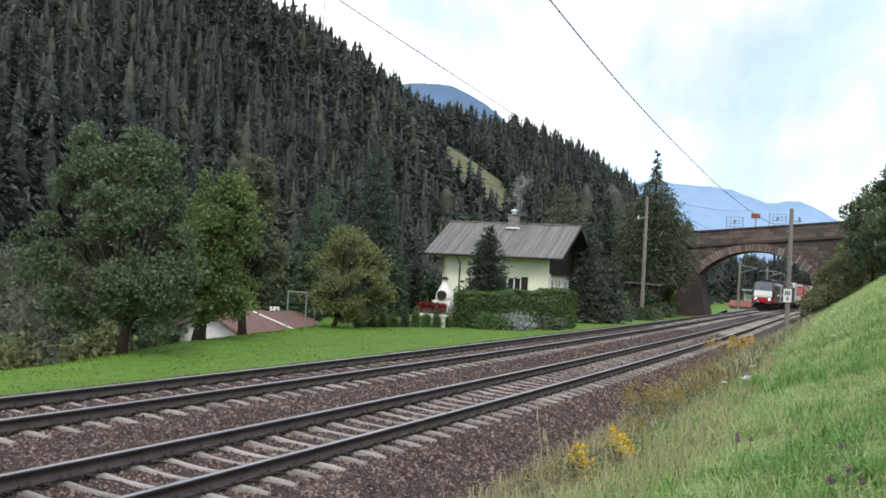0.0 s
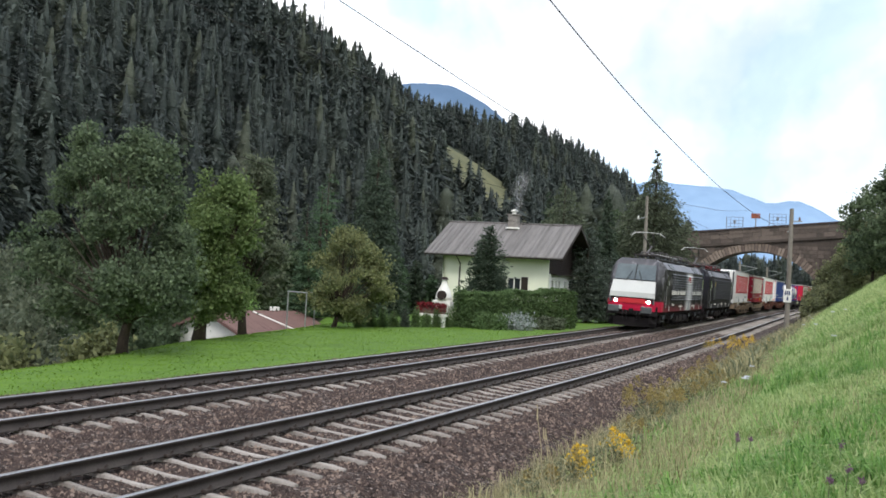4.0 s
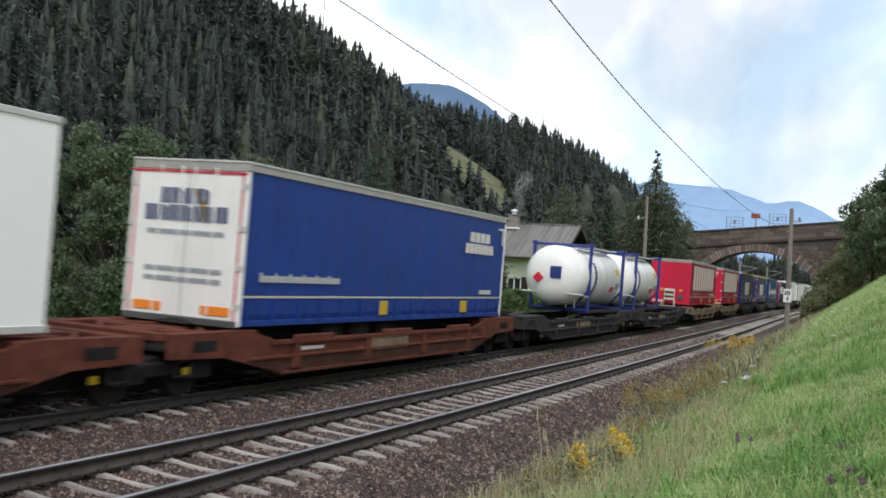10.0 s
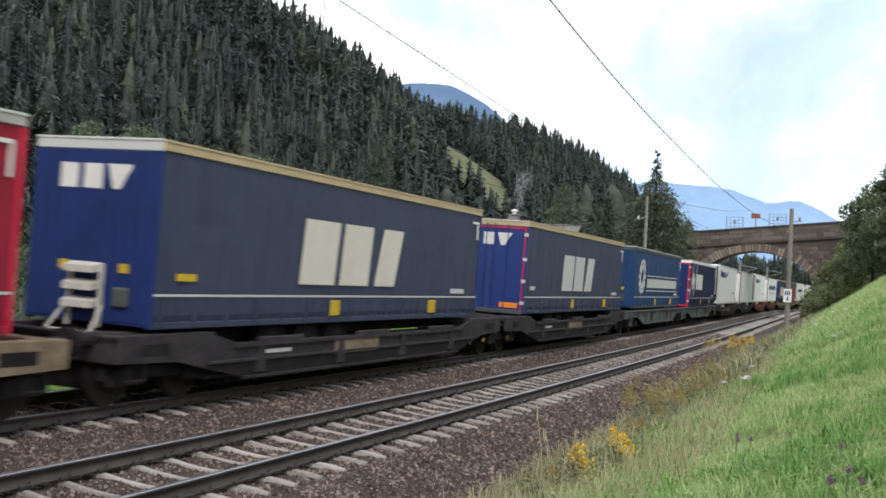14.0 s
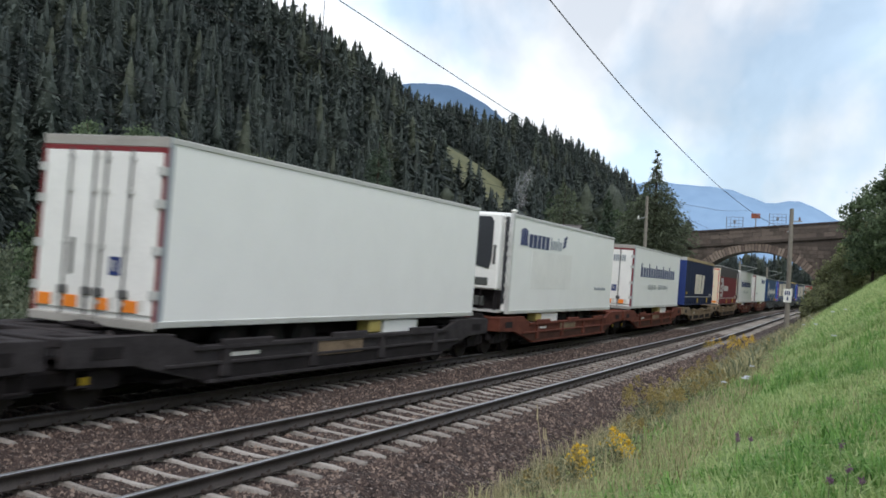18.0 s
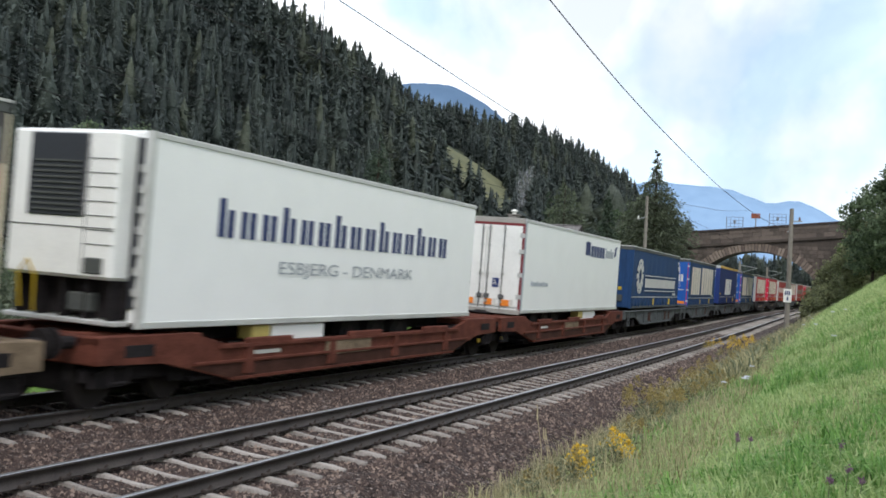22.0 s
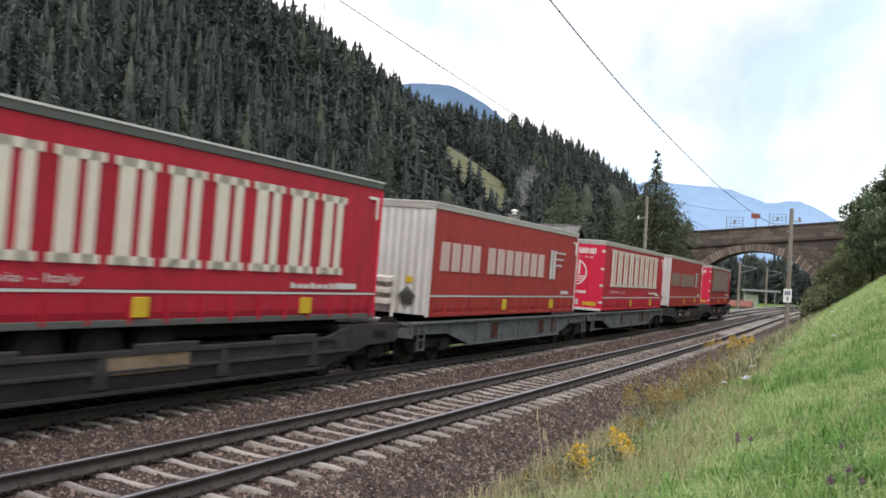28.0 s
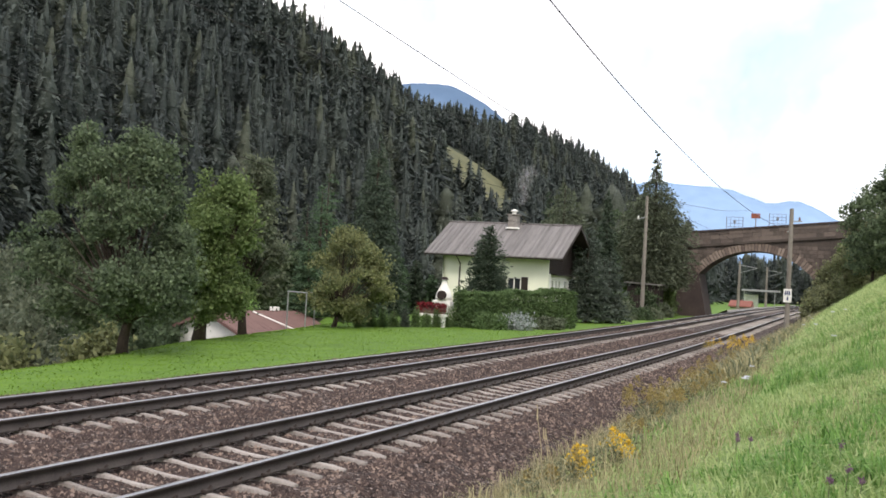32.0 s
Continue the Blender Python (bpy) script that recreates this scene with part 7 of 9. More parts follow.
        part("soffit", slab(bmesh.new(), q, "x", -over_l + 0.1, over_r - 0.1), DARKWOOD, house)
        part("gutter", rod((-over_l, yb, zb - 0.02), (over_r, yb, zb - 0.02), 0.07, 8), COPPER, house)
    part("ridge_cap", boxes((-over_l, over_r, ym - 0.14, ym + 0.14, peak - 0.02, peak + 0.07), bevel=0.03), ROOFSHEET, house)
    bm = tube(bmesh.new(), [(-W2 + 1.25, 0.1, eave - 0.2), (-W2 + 1.35, 0.75, eave - 0.75), (-W2 + 1.3, 0.82, eave - 1.0), (-W2 + 1.3, 0.82, 0.2)], 0.055, 8)
    part("downpipe", bm, COPPER, house, "dark downpipe")
    cx, cy = 0.28, ym - 0.7
    c = part("chimney", boxes((cx - 0.33, cx + 0.33, cy - 0.33, cy + 0.33, peak - 0.9, peak + 0.55), bevel=0.02), BRICKRED, house, "stone chimney with a cowl")
    part("chimney_flashing", boxes((cx - 0.45, cx + 0.45, cy - 0.45, cy + 0.2, peak - 0.42, peak - 0.3), bevel=0.02), PLASTERW, c)
    part("chimney_cap", boxes((cx - 0.42, cx + 0.42, cy - 0.42, cy + 0.42, peak + 0.55, peak + 0.63), bevel=0.02), BRICKRED, c)
    part("cowl", tube(bmesh.new(), [(cx, cy, peak + 0.63), (cx, cy, peak + 0.80), (cx, cy, peak + 0.84), (cx, cy, peak + 0.98)], [0.16, 0.16, 0.30, 0.08], 12), PLASTERW, c, "pale metal cowl")


build_house()


def build_shed():
    """Gable shed: local x runs along the ridge, from the end that faces the lawn."""
    shed = thing("garden_shed", "low white shed with a brown sheet roof below the lawn", "shed")
    shed.matrix_world = Matrix.Translation((-35.43, 48.05, -3.6)) @ Matrix.Rotation(radians(75), 4, "Z")
    rz, ez, run, L = 3.3, 2.2, 3.1, 7.2
    for x0, x1 in ((0.3, 0.5), (L - 0.5, L - 0.3)):
        q = [(-run + 0.5, 0), (run - 0.5, 0), (run - 0.5, ez + 0.1), (0, rz - 0.1), (-run + 0.5, ez + 0.1)]
        part("wall", slab(bmesh.new(), q, "x", x0, x1), PLASTERW, shed, "white rendered gable wall")
    for y0, y1 in ((-run + 0.5, -run + 0.7), (run - 0.7, run - 0.5)):
        part("wall", boxes((0.5, L - 0.5, y0, y1, 0, ez + 0.1)), PLASTERW, shed)
    for side in (-1, 1):
        for k in range(16):
            x0 = L * k / 16
            q = [(0, rz), (side * run, ez), (side * run, ez + 0.07), (0, rz + 0.07)]
            part("roof_sheet", slab(bmesh.new(), q, "x", x0, x0 + L / 16 - 0.012), BROWNROOF, shed)
        part("barge_board", slab(bmesh.new(), [(0, rz - 0.12), (side * run, ez - 0.12), (side * run, ez + 0.05), (0, rz + 0.05)], "x", -0.1, 0), BROWNROOF, shed)
    part("snow_rail", rod((3.2, -0.2, rz + 0.02), (4.4, -run + 0.1, ez + 0.12), 0.05, 6), PLASTERW, shed, "white pole lying on the roof")
    for x in (0.9, 5.2):
        part("roof_vent", boxes((x, x + 0.45, 0.2, 0.6, rz - 0.2, rz + 0.28), bevel=0.02), PLASTERW, shed)


build_shed()


def build_garden():
    fp = thing("garden_fireplace", "white bottle-shaped garden fireplace with an arched mouth", "fireplace")
    x, y = -24.35, 55.6
    fp.matrix_world = pose(x, y, gz(x, y), 0, 0, 8)
    part("base", boxes((-0.55, 0.55, -0.45, 0.45, 0, 1.48), bevel=0.04), PLASTERW, fp)
    prof = [(1.48, 0.5), (1.7, 0.48), (1.98, 0.40), (2.2, 0.28), (2.4, 0.18), (2.6, 0.15), (2.68, 0.15)]
    part("hood", tube(bmesh.new(), [(0, 0, z) for z, _ in prof], [r for _, r in prof], 16), PLASTERW, fp, smooth=True)
    # Solid dark disc; the shade inside the mouth is put into its colour.
    part("fire_mouth", tube(bmesh.new(), [(0, -0.54, 1.78), (0, 0.1, 1.78)], 0.27, 14), DARKWOOD, fp, "solid dark disc for the shade inside the mouth")
    part("cowl", tube(bmesh.new(), [(0, 0, 2.68), (0, 0, 2.84)], [0.26, 0.14], 10), DARKWOOD, fp)
    box_ = thing("flower_trough", "long trough of red geraniums on a white bench", "planter")
    x, y = -24.15, 53.6
    box_.matrix_world = pose(x, y, gz(x, y) - 0.22, 0, 0, -4)
    part("bench", boxes((-1.0, 0.9, -0.25, 0.25, 0.82, 0.96), (-0.9, -0.8, -0.2, 0.2, 0, 0.82), (0.7, 0.8, -0.2, 0.2, 0, 0.82)), PLASTERW, box_)
    part("trough", boxes((-0.85, 0.75, -0.2, 0.2, 0.96, 1.28), bevel=0.02), BROWNROOF, box_)
    rs = np.random.RandomState(8)
    P = np.stack([rs.uniform(-0.9, 0.8, 900), rs.uniform(-0.28, 0.28, 900), rs.uniform(1.12, 1.58, 900)], -1)
    V, F = leaf_quads(rs, P, 0.07)
    obj("blossom", mesh_np("blossom", V, F), leaf_mat("geranium", (0.30, 0.014, 0.022), (0.08, 0.045, 0.03)), box_, "red blossom and leaves")
    frame_ = thing("clothes_frame", "grey tubular clothes-drying frame on the lawn edge", "frame")
    x, y = -29.0, 46.2
    frame_.matrix_world = pose(x, y, gz(x, y) - 0.1, 0, 0, -20)
    for x0 in (0.0, 1.5):
        part("post", rod((x0, 0, 0), (x0, 0, 2.15), 0.035), GALV, frame_)
    part("crossbar", rod((-0.05, 0, 2.15), (1.55, 0, 2.15), 0.035), GALV, frame_)
    part("post", rod((0.0, 1.8, 0), (0.0, 1.8, 2.15), 0.035), GALV, frame_)
    part("crossbar", rod((0, 0, 2.12), (0, 1.8, 2.12), 0.03), GALV, frame_)


# ---- poles, mast, wires ----
def build_poles():
    x, y = along(91.5, -9.9, 0)[:2]
    pole = thing("telegraph_pole", "weathered wooden pole with a small insulator arm", "pole")
    pole.matrix_world = Matrix.Translation((x, y, gz(x, y) - 0.2))
    part("shaft", tube(bmesh.new(), [(0, 0, 0), (0.0, 0, 10.9)], [0.2, 0.13], 10), WOODPOLE, pole)
    part("cross_arm", rod((-0.75, 0, 8.9), (0.1, -0.1, 9.1), 0.05, 6), GALV, pole)
    part("insulator", tube(bmesh.new(), [(-0.7, 0, 8.9), (-0.7, 0, 9.2)], [0.1, 0.06], 8), PLASTERW, pole)
    # line-side mast with the distance board
    p_ = along(78.0, 2.85, 0)
    mast = thing("line_mast", "grey concrete line mast with a white distance board", "mast")
    mast.matrix_world = Matrix.Translation((p_[0], p_[1], -0.4))
    part("shaft", tube(bmesh.new(), [(0, 0, 0), (0, 0, 8.9)], [0.19, 0.14], 10), WOODPOLE, mast)
    part("bracket", boxes((-0.1, 0.75, -0.05, 0.05, 7.95, 8.05), (-0.35, -0.1, -0.04, 0.04, 7.2, 7.3)), GALV, mast)
    part("insulator", tube(bmesh.new(), [(0.55, 0, 8.05), (0.55, 0, 8.3)], [0.08, 0.05], 8), BROWNROOF, mast)
    part("insulator", tube(bmesh.new(), [(-0.32, 0, 7.15), (-0.32, 0, 7.35)], [0.06, 0.06], 8), BROWNROOF, mast)
    b = part("distance_board", boxes((-0.29, 0.27, -0.26, -0.22, 2.2, 3.15), bevel=0.01), PLASTERW, mast, "white board")
    bm = bmesh.new()
    for x0 in (-0.2, -0.07, 0.06):
        box(bm, x0, x0 + 0.09, -0.275, -0.255, 2.72, 3.02)
    box(bm, -0.06, 0.05, -0.275, -0.255, 2.34, 2.6)
    part("marking", bm, INK, b, "figures as plain bars")
    # line posts beyond the bridge
    for s, n, h in ((166, -9.3, 7.6), (150, 3.4, 7.5), (205, -9.2, 7.8), (190, 3.3, 7.8)):
        q = along(s, n, 0)
        m = thing("line_mast", "grey line mast beyond the bridge", "mast", "masts beyond the bridge")
        m.matrix_world = Matrix.Translation((q[0], q[1], -0.6))
        part("shaft", tube(bmesh.new(), [(0, 0, 0), (0, 0, h)], [0.24, 0.16], 8), WOODPOLE, m)
        sg = 1 if n < 0 else -1
        part("cantilever", rod((0, 0, h - 0.6), (sg * 2.6, 0, h - 0.9), 0.05, 6), GALV, m)
        part("cantilever_stay", rod((0, 0, h - 1.8), (sg * 2.6, 0, h - 0.95), 0.04, 6), GALV, m)


build_poles()


def build_pole_corner():
    shed = thing("garden_shed", "small dark shed with a pale flat roof behind the wooden pole", "shed")
    shed.matrix_world = Matrix.Translation((-22.0, 96.0, -0.6)) @ Matrix.Rotation(radians(3), 4, "Z")
    part("wall", boxes((-1.5, 1.5, 0.2, 2.6, 0, 3.15)), DARKWOOD, shed, "dark boarded wall")
    part("roof", slab(bmesh.new(), [(-1.75, 3.36), (1.75, 3.22), (1.75, 3.10), (-1.75, 3.24)], "y", -0.1, 2.9), ASPHALT, shed, "pale flat roof")
    fence = thing("board_fence", "dark weathered board fence at the garden corner", "fence")
    fence.matrix_world = Matrix.Translation((-23.4, 91.5, -0.55)) @ Matrix.Rotation(radians(-8), 4, "Z")
    rr = random.Random(4)
    for k in range(18):
        x = 0.15 * k
        part("board", boxes((x, x + 0.13, -0.02, 0.01, 0.05, 2.2 + rr.uniform(-0.08, 0.08))), DARKWOOD, fence)
    for z in (0.6, 1.7):
        part("fence_rail", boxes((0, 2.7, 0.01, 0.07, z, z + 0.1)), DARKWOOD, fence)
    for x in (0.1, 1.4, 2.6):
        part("post", boxes((x, x + 0.1, 0.07, 0.17, 0, 2.1)), DARKWOOD, fence)


build_pole_corner()


def wire(label, pts, r=0.011):
    """A hung wire through (s, n, z) points, smoothed."""
    S = np.array([q[0] for q in pts], float)
    ss = np.linspace(S[0], S[-1], 60)
    N = np.interp(ss, S, [q[1] for q in pts])
    Z = np.interp(ss, S, [q[2] for q in pts])
    for _ in range(3 if len(pts) > 2 else 0):
        Z[1:-1] = (Z[:-2] + 2 * Z[1:-1] + Z[2:]) / 4
    P = along(ss, N, Z)
    tagged(part("overhead_wire", tube(bmesh.new(), [Vector(q) for q in P], r, 5), WIRE, None), label, "wire", "overhead wires")


wire("thin dark contact wire over the near track", [(-40, 0, 5.56), (150, 0, 5.56)], 0.007)
wire("thin sagging carrier wire over the near track", [(-10, 0, 8.1), (0, 0, 7.35), (8, 0, 6.85), (13.8, 0, 6.55), (15.9, 0, 6.45), (18.4, 0, 6.33), (21.8, 0, 6.17), (25.6, 0, 6.02), (33, 0, 5.88), (45, 0, 6.05), (60, 0, 6.9), (78, 0, 8.3)], 0.008)
wire("thin contact wire over the far track", [(-40, -4, 5.48), (150, -4, 5.48)], 0.006)
wire("feeder wire slung from the mast", [(-5, 2.2, 9.9), (8, 2.2, 8.4), (17.5, 2.2, 7.4), (20.6, 2.2, 7.13), (23.2, 2.2, 6.94), (26.5, 2.2, 6.76), (32.9, 2.2, 6.52), (39.8, 2.2, 6.34), (50, 2.2, 6.35), (60.4, 2.25, 6.5), (78, 2.55, 6.95)], 0.012)
wire("sagging wire along wooden poles beside the garden", [(-10, -9.7, 8.6), (16.4, -9.7, 6.18), (28.5, -9.7, 5.42), (41.3, -9.7, 5.2), (60, -9.7, 5.65), (91.5, -10.2, 8.4)], 0.011)
q0, q1 = along(13.4, 0, 5.56), along(13.4, 0, 6.6)
tagged(part("dropper_wire", rod(q0, q1, 0.006, 5), WIRE, None), "thin dropper between carrier and contact wire", "wire", "overhead wires")

# ---- beyond the arch ----
def build_beyond():
    q = along(175, -11.5, 0)
    hut = thing("trackside_house", "low building with a red-brown roof beyond the bridge", "house")
    hut.matrix_world = Matrix.Translation((q[0], q[1], -0.7)) @ Matrix.Rotation(0.05, 4, "Z")
    part("wall", boxes((-0.1, 2.9, 0, 5, 0, 0.75)), PLASTERW, hut)
    part("roof", slab(bmesh.new(), [(-0.6, 0.7), (2.5, 1.6), (5.6, 0.7), (5.6, 0.55), (-0.6, 0.55)], "x", -0.4, 3.2), mat("red_tile_roof", (0.24, 0.075, 0.05), (0.17, 0.055, 0.04)), hut, "red tiled roof")
    q = along(190, -8.8, 0)
    can = thing("platform_canopy", "small flat-roofed platform shelter", "shelter")
    can.matrix_world = Matrix.Translation((q[0], q[1], -0.5))
    part("roof", boxes((-3, 3, 0, 6, 3.0, 3.35), bevel=0.03), GALV, can)
    for x in (-2.6, 2.6):
        part("post", rod((x, 0.5, 0), (x, 0.5, 3.0), 0.09), GALV, can)
    part("back_wall", boxes((-2.8, -0.4, 2.4, 2.6, 0, 2.4)), PLASTERW, can)


build_beyond()
strip("platform", ASPHALT, [(-9.4, -0.6), (-8.2, -0.55), (-6.6, 0.1), (-6.5, -0.3)], 130, 240, 5, "pale gravel platform edge beyond the bridge", "platform")
# ---- plants ----
def leaf_quads(rs, P, size, droop=0.0, aspect=0.6):
    """Leaves as folded diamonds at points P, each turned its own way."""
    N = len(P)
    sz = size * (0.6 + 0.8 * rs.rand(N))[:, None]
    a = rs.normal(size=(N, 3))
    a[:, 2] -= droop
    a /= np.linalg.norm(a, axis=1)[:, None]
    b = np.cross(a, rs.normal(size=(N, 3)))
    b /= np.linalg.norm(b, axis=1)[:, None] + 1e-9
    c = np.cross(a, b)
    V = np.stack([P - a * sz, P + b * sz * aspect + c * sz * 0.15, P + a * sz, P - b * sz * aspect + c * sz * 0.15], 1)
    return V.reshape(-1, 3), np.arange(N * 4).reshape(-1, 4)


APPLE = leaf_mat("apple_leaves", (0.19, 0.25, 0.105), (0.060, 0.086, 0.040))
BRIGHTLEAF = leaf_mat("bright_leaves", (0.20, 0.27, 0.075), (0.085, 0.13, 0.036))
OLIVELEAF = leaf_mat("grey_olive_leaves", (0.185, 0.21, 0.105), (0.08, 0.10, 0.05))
YELLOWLEAF = leaf_mat("yellowing_leaves", (0.275, 0.29, 0.10), (0.11, 0.135, 0.05))
GREYLEAF = leaf_mat("grey_green_leaves", (0.165, 0.19, 0.092), (0.055, 0.069, 0.034))
DARKLEAF = leaf_mat("dark_leaves", (0.11, 0.155, 0.06), (0.04, 0.064, 0.026))
HEDGELEAF = leaf_mat("hedge_leaves", (0.165, 0.25, 0.075), (0.06, 0.105, 0.032))
SPRUCE = leaf_mat("spruce_needles", (0.085, 0.118, 0.058), (0.026, 0.042, 0.022), 0.25)
BLUESPRUCE = leaf_mat("blue_spruce_needles", (0.125, 0.155, 0.12), (0.038, 0.052, 0.04), 0.3, cool=1.0)
CONETHUJA = leaf_mat("young_thuja_scales", (0.20, 0.29, 0.085), (0.07, 0.115, 0.04))
# Olive leaves once more, with sunlight put into a brighter colour.
SUNLEAF = leaf_mat("sunlit_olive_leaves", (0.30, 0.32, 0.125), (0.12, 0.135, 0.06))
THUJA = leaf_mat("thuja_scales", (0.115, 0.185, 0.075), (0.045, 0.08, 0.034))


def leafy_tree(name, label, x, y, blobs, leaves, size, material, lean=0.0, trunk=0.16, seed=1, base=0.0, inner=0.25, category="tree", clump=40, loose=2.3):
    """A tapered trunk, limbs to each bough, and a crown of small leaves in clumps. blobs: (dx, dy, z, rx, rz) in metres."""
    rs = np.random.RandomState(seed)
    z0 = gz(x, y) + base
    t = thing(name, label, category)
    t.matrix_world = Matrix.Translation((x, y, z0 - 0.1))
    fork = min(b[2] - b[4] * 0.6 for b in blobs)
    fork = max(fork, 0.6)
    bm = bmesh.new()
    top = max(b[2] for b in blobs)
    lim = 0.5 if len(blobs) < 12 else 0.3
    mid = (lean * 0.5 + rs.normal(0, 0.04), rs.normal(0, 0.05), fork)
    tube(bm, [(0, 0, 0), (lean * 0.2, 0, fork * 0.5), mid, (lean, 0, (fork + top) / 2), (lean * 1.1, 0, top)], [trunk * 1.25, trunk, trunk * 0.85, trunk * 0.5, trunk * 0.12], 9)
    for i, (dx, dy, z, rx, rz) in enumerate(blobs):
        for k in range(3 if len(blobs) < 12 else 1):
            e = np.array([dx, dy, z]) + rs.normal(size=3) * np.array([rx, rx, rz]) * 0.45
            m1 = (np.array(mid) * 0.6 + e * 0.4) + np.array([0, 0, 0.12])
            tube(bm, [mid, tuple(m1), tuple(e)], [trunk * lim, trunk * lim * 0.55, trunk * 0.06], 6)
    part("trunk", bm, BARK, t, "rough brown trunk and limbs", smooth=True)
    vol = np.array([b[3] ** 2 * b[4] for b in blobs])
    pick = rs.choice(len(blobs), size=leaves // clump + 1, p=vol / vol.sum())
    B = np.array(blobs)[pick]
    d = rs.normal(size=(len(pick), 3))
    d /= np.linalg.norm(d, axis=1)[:, None]
    rad = (inner + (1 - inner) * rs.rand(len(pick)) ** 0.5)[:, None] * (0.82 + 0.5 * rs.rand(len(pick), 1) ** 2)
    C = B[:, :3] + d * rad * B[:, [3, 3, 4]]
    P = np.repeat(C, clump, 0)[:leaves]
    puff_ = np.repeat(loose * (0.6 + 0.8 * rs.rand(len(pick), 1)), clump, 0)[:leaves]
    P = P + rs.normal(size=P.shape) * size * puff_ * np.array([1.0, 1.0, 0.75]) + np.array([0, 0, -0.5]) * size * puff_ * rs.rand(len(P), 1) ** 2
    V, F = leaf_quads(rs, P, size, droop=0.4)
    obj("crown", mesh_np("crown", V, F), material, t, "crown of small leaves")
    return t


def conifer(name, label, x, y, h, r, quads, material, seed=1, base=0.0, power=0.9, skirt=0.04, needle=0.22, droop=0.32, shape=None):
    """A spruce: straight stem, whorls of drooping boughs made of needle sprays."""
    rs = np.random.RandomState(seed)
    t = thing(name, label, "tree")
    t.matrix_world = Matrix.Translation((x, y, gz(x, y) + base - 0.1))
    part("trunk", tube(bmesh.new(), [(0, 0, 0), (0, 0, h * 0.5), (0, 0, h * 0.99)], [r * 0.07 + 0.05, r * 0.045 + 0.03, 0.01], 8), BARK, t)
    K = max(30, quads // 18)
    f = skirt + (1 - skirt) * (1 - (1 - rs.rand(K)) ** 0.62)
    whorl = np.round(f * h / 0.5) * 0.5 / h
    f = np.clip(f + (whorl - f) * 0.45 * (droop > 0) + rs.normal(0, 0.01, K), skirt, 0.985)
    th = rs.rand(K) * 6.283
    lop = 0.9 + 0.14 * np.sin(th * 2 + seed) + 0.1 * np.sin(th * 3 + f * 9 + seed)
    reach_ = r * (1 - f) ** power if shape is None else np.interp(f, np.linspace(0, 1, len(shape)), shape)
    if shape is not None:
        keep = rs.rand(K) < 0.10 + 0.9 * reach_ / max(shape)
        f, th, lop, reach_ = f[keep], th[keep], lop[keep], reach_[keep]
        K = len(f)
    ln = reach_ * (0.6 + 0.5 * rs.rand(K)) * lop + 0.07
    u = rs.rand(K, 18) ** 0.6
    dz = -droop * u ** 1.6 * ln[:, None] + 0.08 * ln[:, None]
    side = rs.normal(size=(K, 18)) * 0.17 * ln[:, None] * (0.4 + u)
    X = np.cos(th)[:, None] * ln[:, None] * u - np.sin(th)[:, None] * side
    Y = np.sin(th)[:, None] * ln[:, None] * u + np.cos(th)[:, None] * side
    Z = (f * h)[:, None] + dz + rs.normal(size=(K, 18)) * 0.07
    P = np.stack([X, Y, Z], -1).reshape(-1, 3)
    out = np.stack([np.cos(th), np.sin(th), np.full(K, -1.3 * droop)], -1)
    A = np.repeat(out, 18, 0) + rs.normal(size=(len(P), 3)) * 0.5
    A /= np.linalg.norm(A, axis=1)[:, None]
    Bv = np.cross(A, rs.normal(size=A.shape))
    Bv /= np.linalg.norm(Bv, axis=1)[:, None] + 1e-9
    sz = needle * (0.5 + 0.8 * rs.rand(len(P)))[:, None] * (1 - 0.45 * np.repeat(f, 18))[:, None]
    V = np.stack([P - A * sz, P + Bv * sz * 0.33, P + A * sz, P - Bv * sz * 0.33], 1).reshape(-1, 3)
    V[:, 2] = np.maximum(V[:, 2], 0.1)
    obj("foliage", mesh_np("foliage", V, np.arange(len(V)).reshape(-1, 4)), material, t, "drooping needle boughs")
    return t


build_garden()

def boughs(seed, count, lo, hi, shape, r0, r1, dx=0.0, gap=0.0):
    """Lumps of foliage hung round a stem: shape gives the crown's half width at even steps from lo to hi."""
    rr = random.Random(seed)
    out = []
    for i in range(count):
        f = ((i + rr.random()) / count) ** 0.9
        w = float(np.interp(f, np.linspace(0, 1, len(shape)), shape))
        a, q = rr.uniform(0, 6.283), rr.uniform(gap, 1.0) ** 0.6
        r = rr.uniform(r0, r1) * (1.0 - 0.25 * f)
        out.append((dx + math.cos(a) * q * max(w - r * 0.6, 0), math.sin(a) * q * max(w - r * 0.6, 0), lo + (hi - lo) * f, r, r * rr.uniform(0.75, 1.15)))
    return out


# fruit trees at the lawn's far edge
leafy_tree("fruit_tree", "tall old fruit tree with a loose grey-green crown", -22.2, 25.9, boughs(3, 74, 1.3, 6.95, [1.6, 3.1, 2.9, 2.5, 2.35, 2.2, 1.4], 0.34, 0.62, -0.35, 0.45), 50000, 0.062, APPLE, lean=0.1, trunk=0.17, seed=3, clump=26)
leafy_tree("fruit_tree", "dense bright green fruit tree with a dark trunk", -24.7, 33.1, boughs(5, 56, 1.4, 6.3, [1.0, 1.7, 2.0, 1.9, 1.6, 0.9], 0.36, 0.64, 0.65, 0.3), 30000, 0.07, BRIGHTLEAF, lean=0.25, trunk=0.24, seed=5, clump=26)
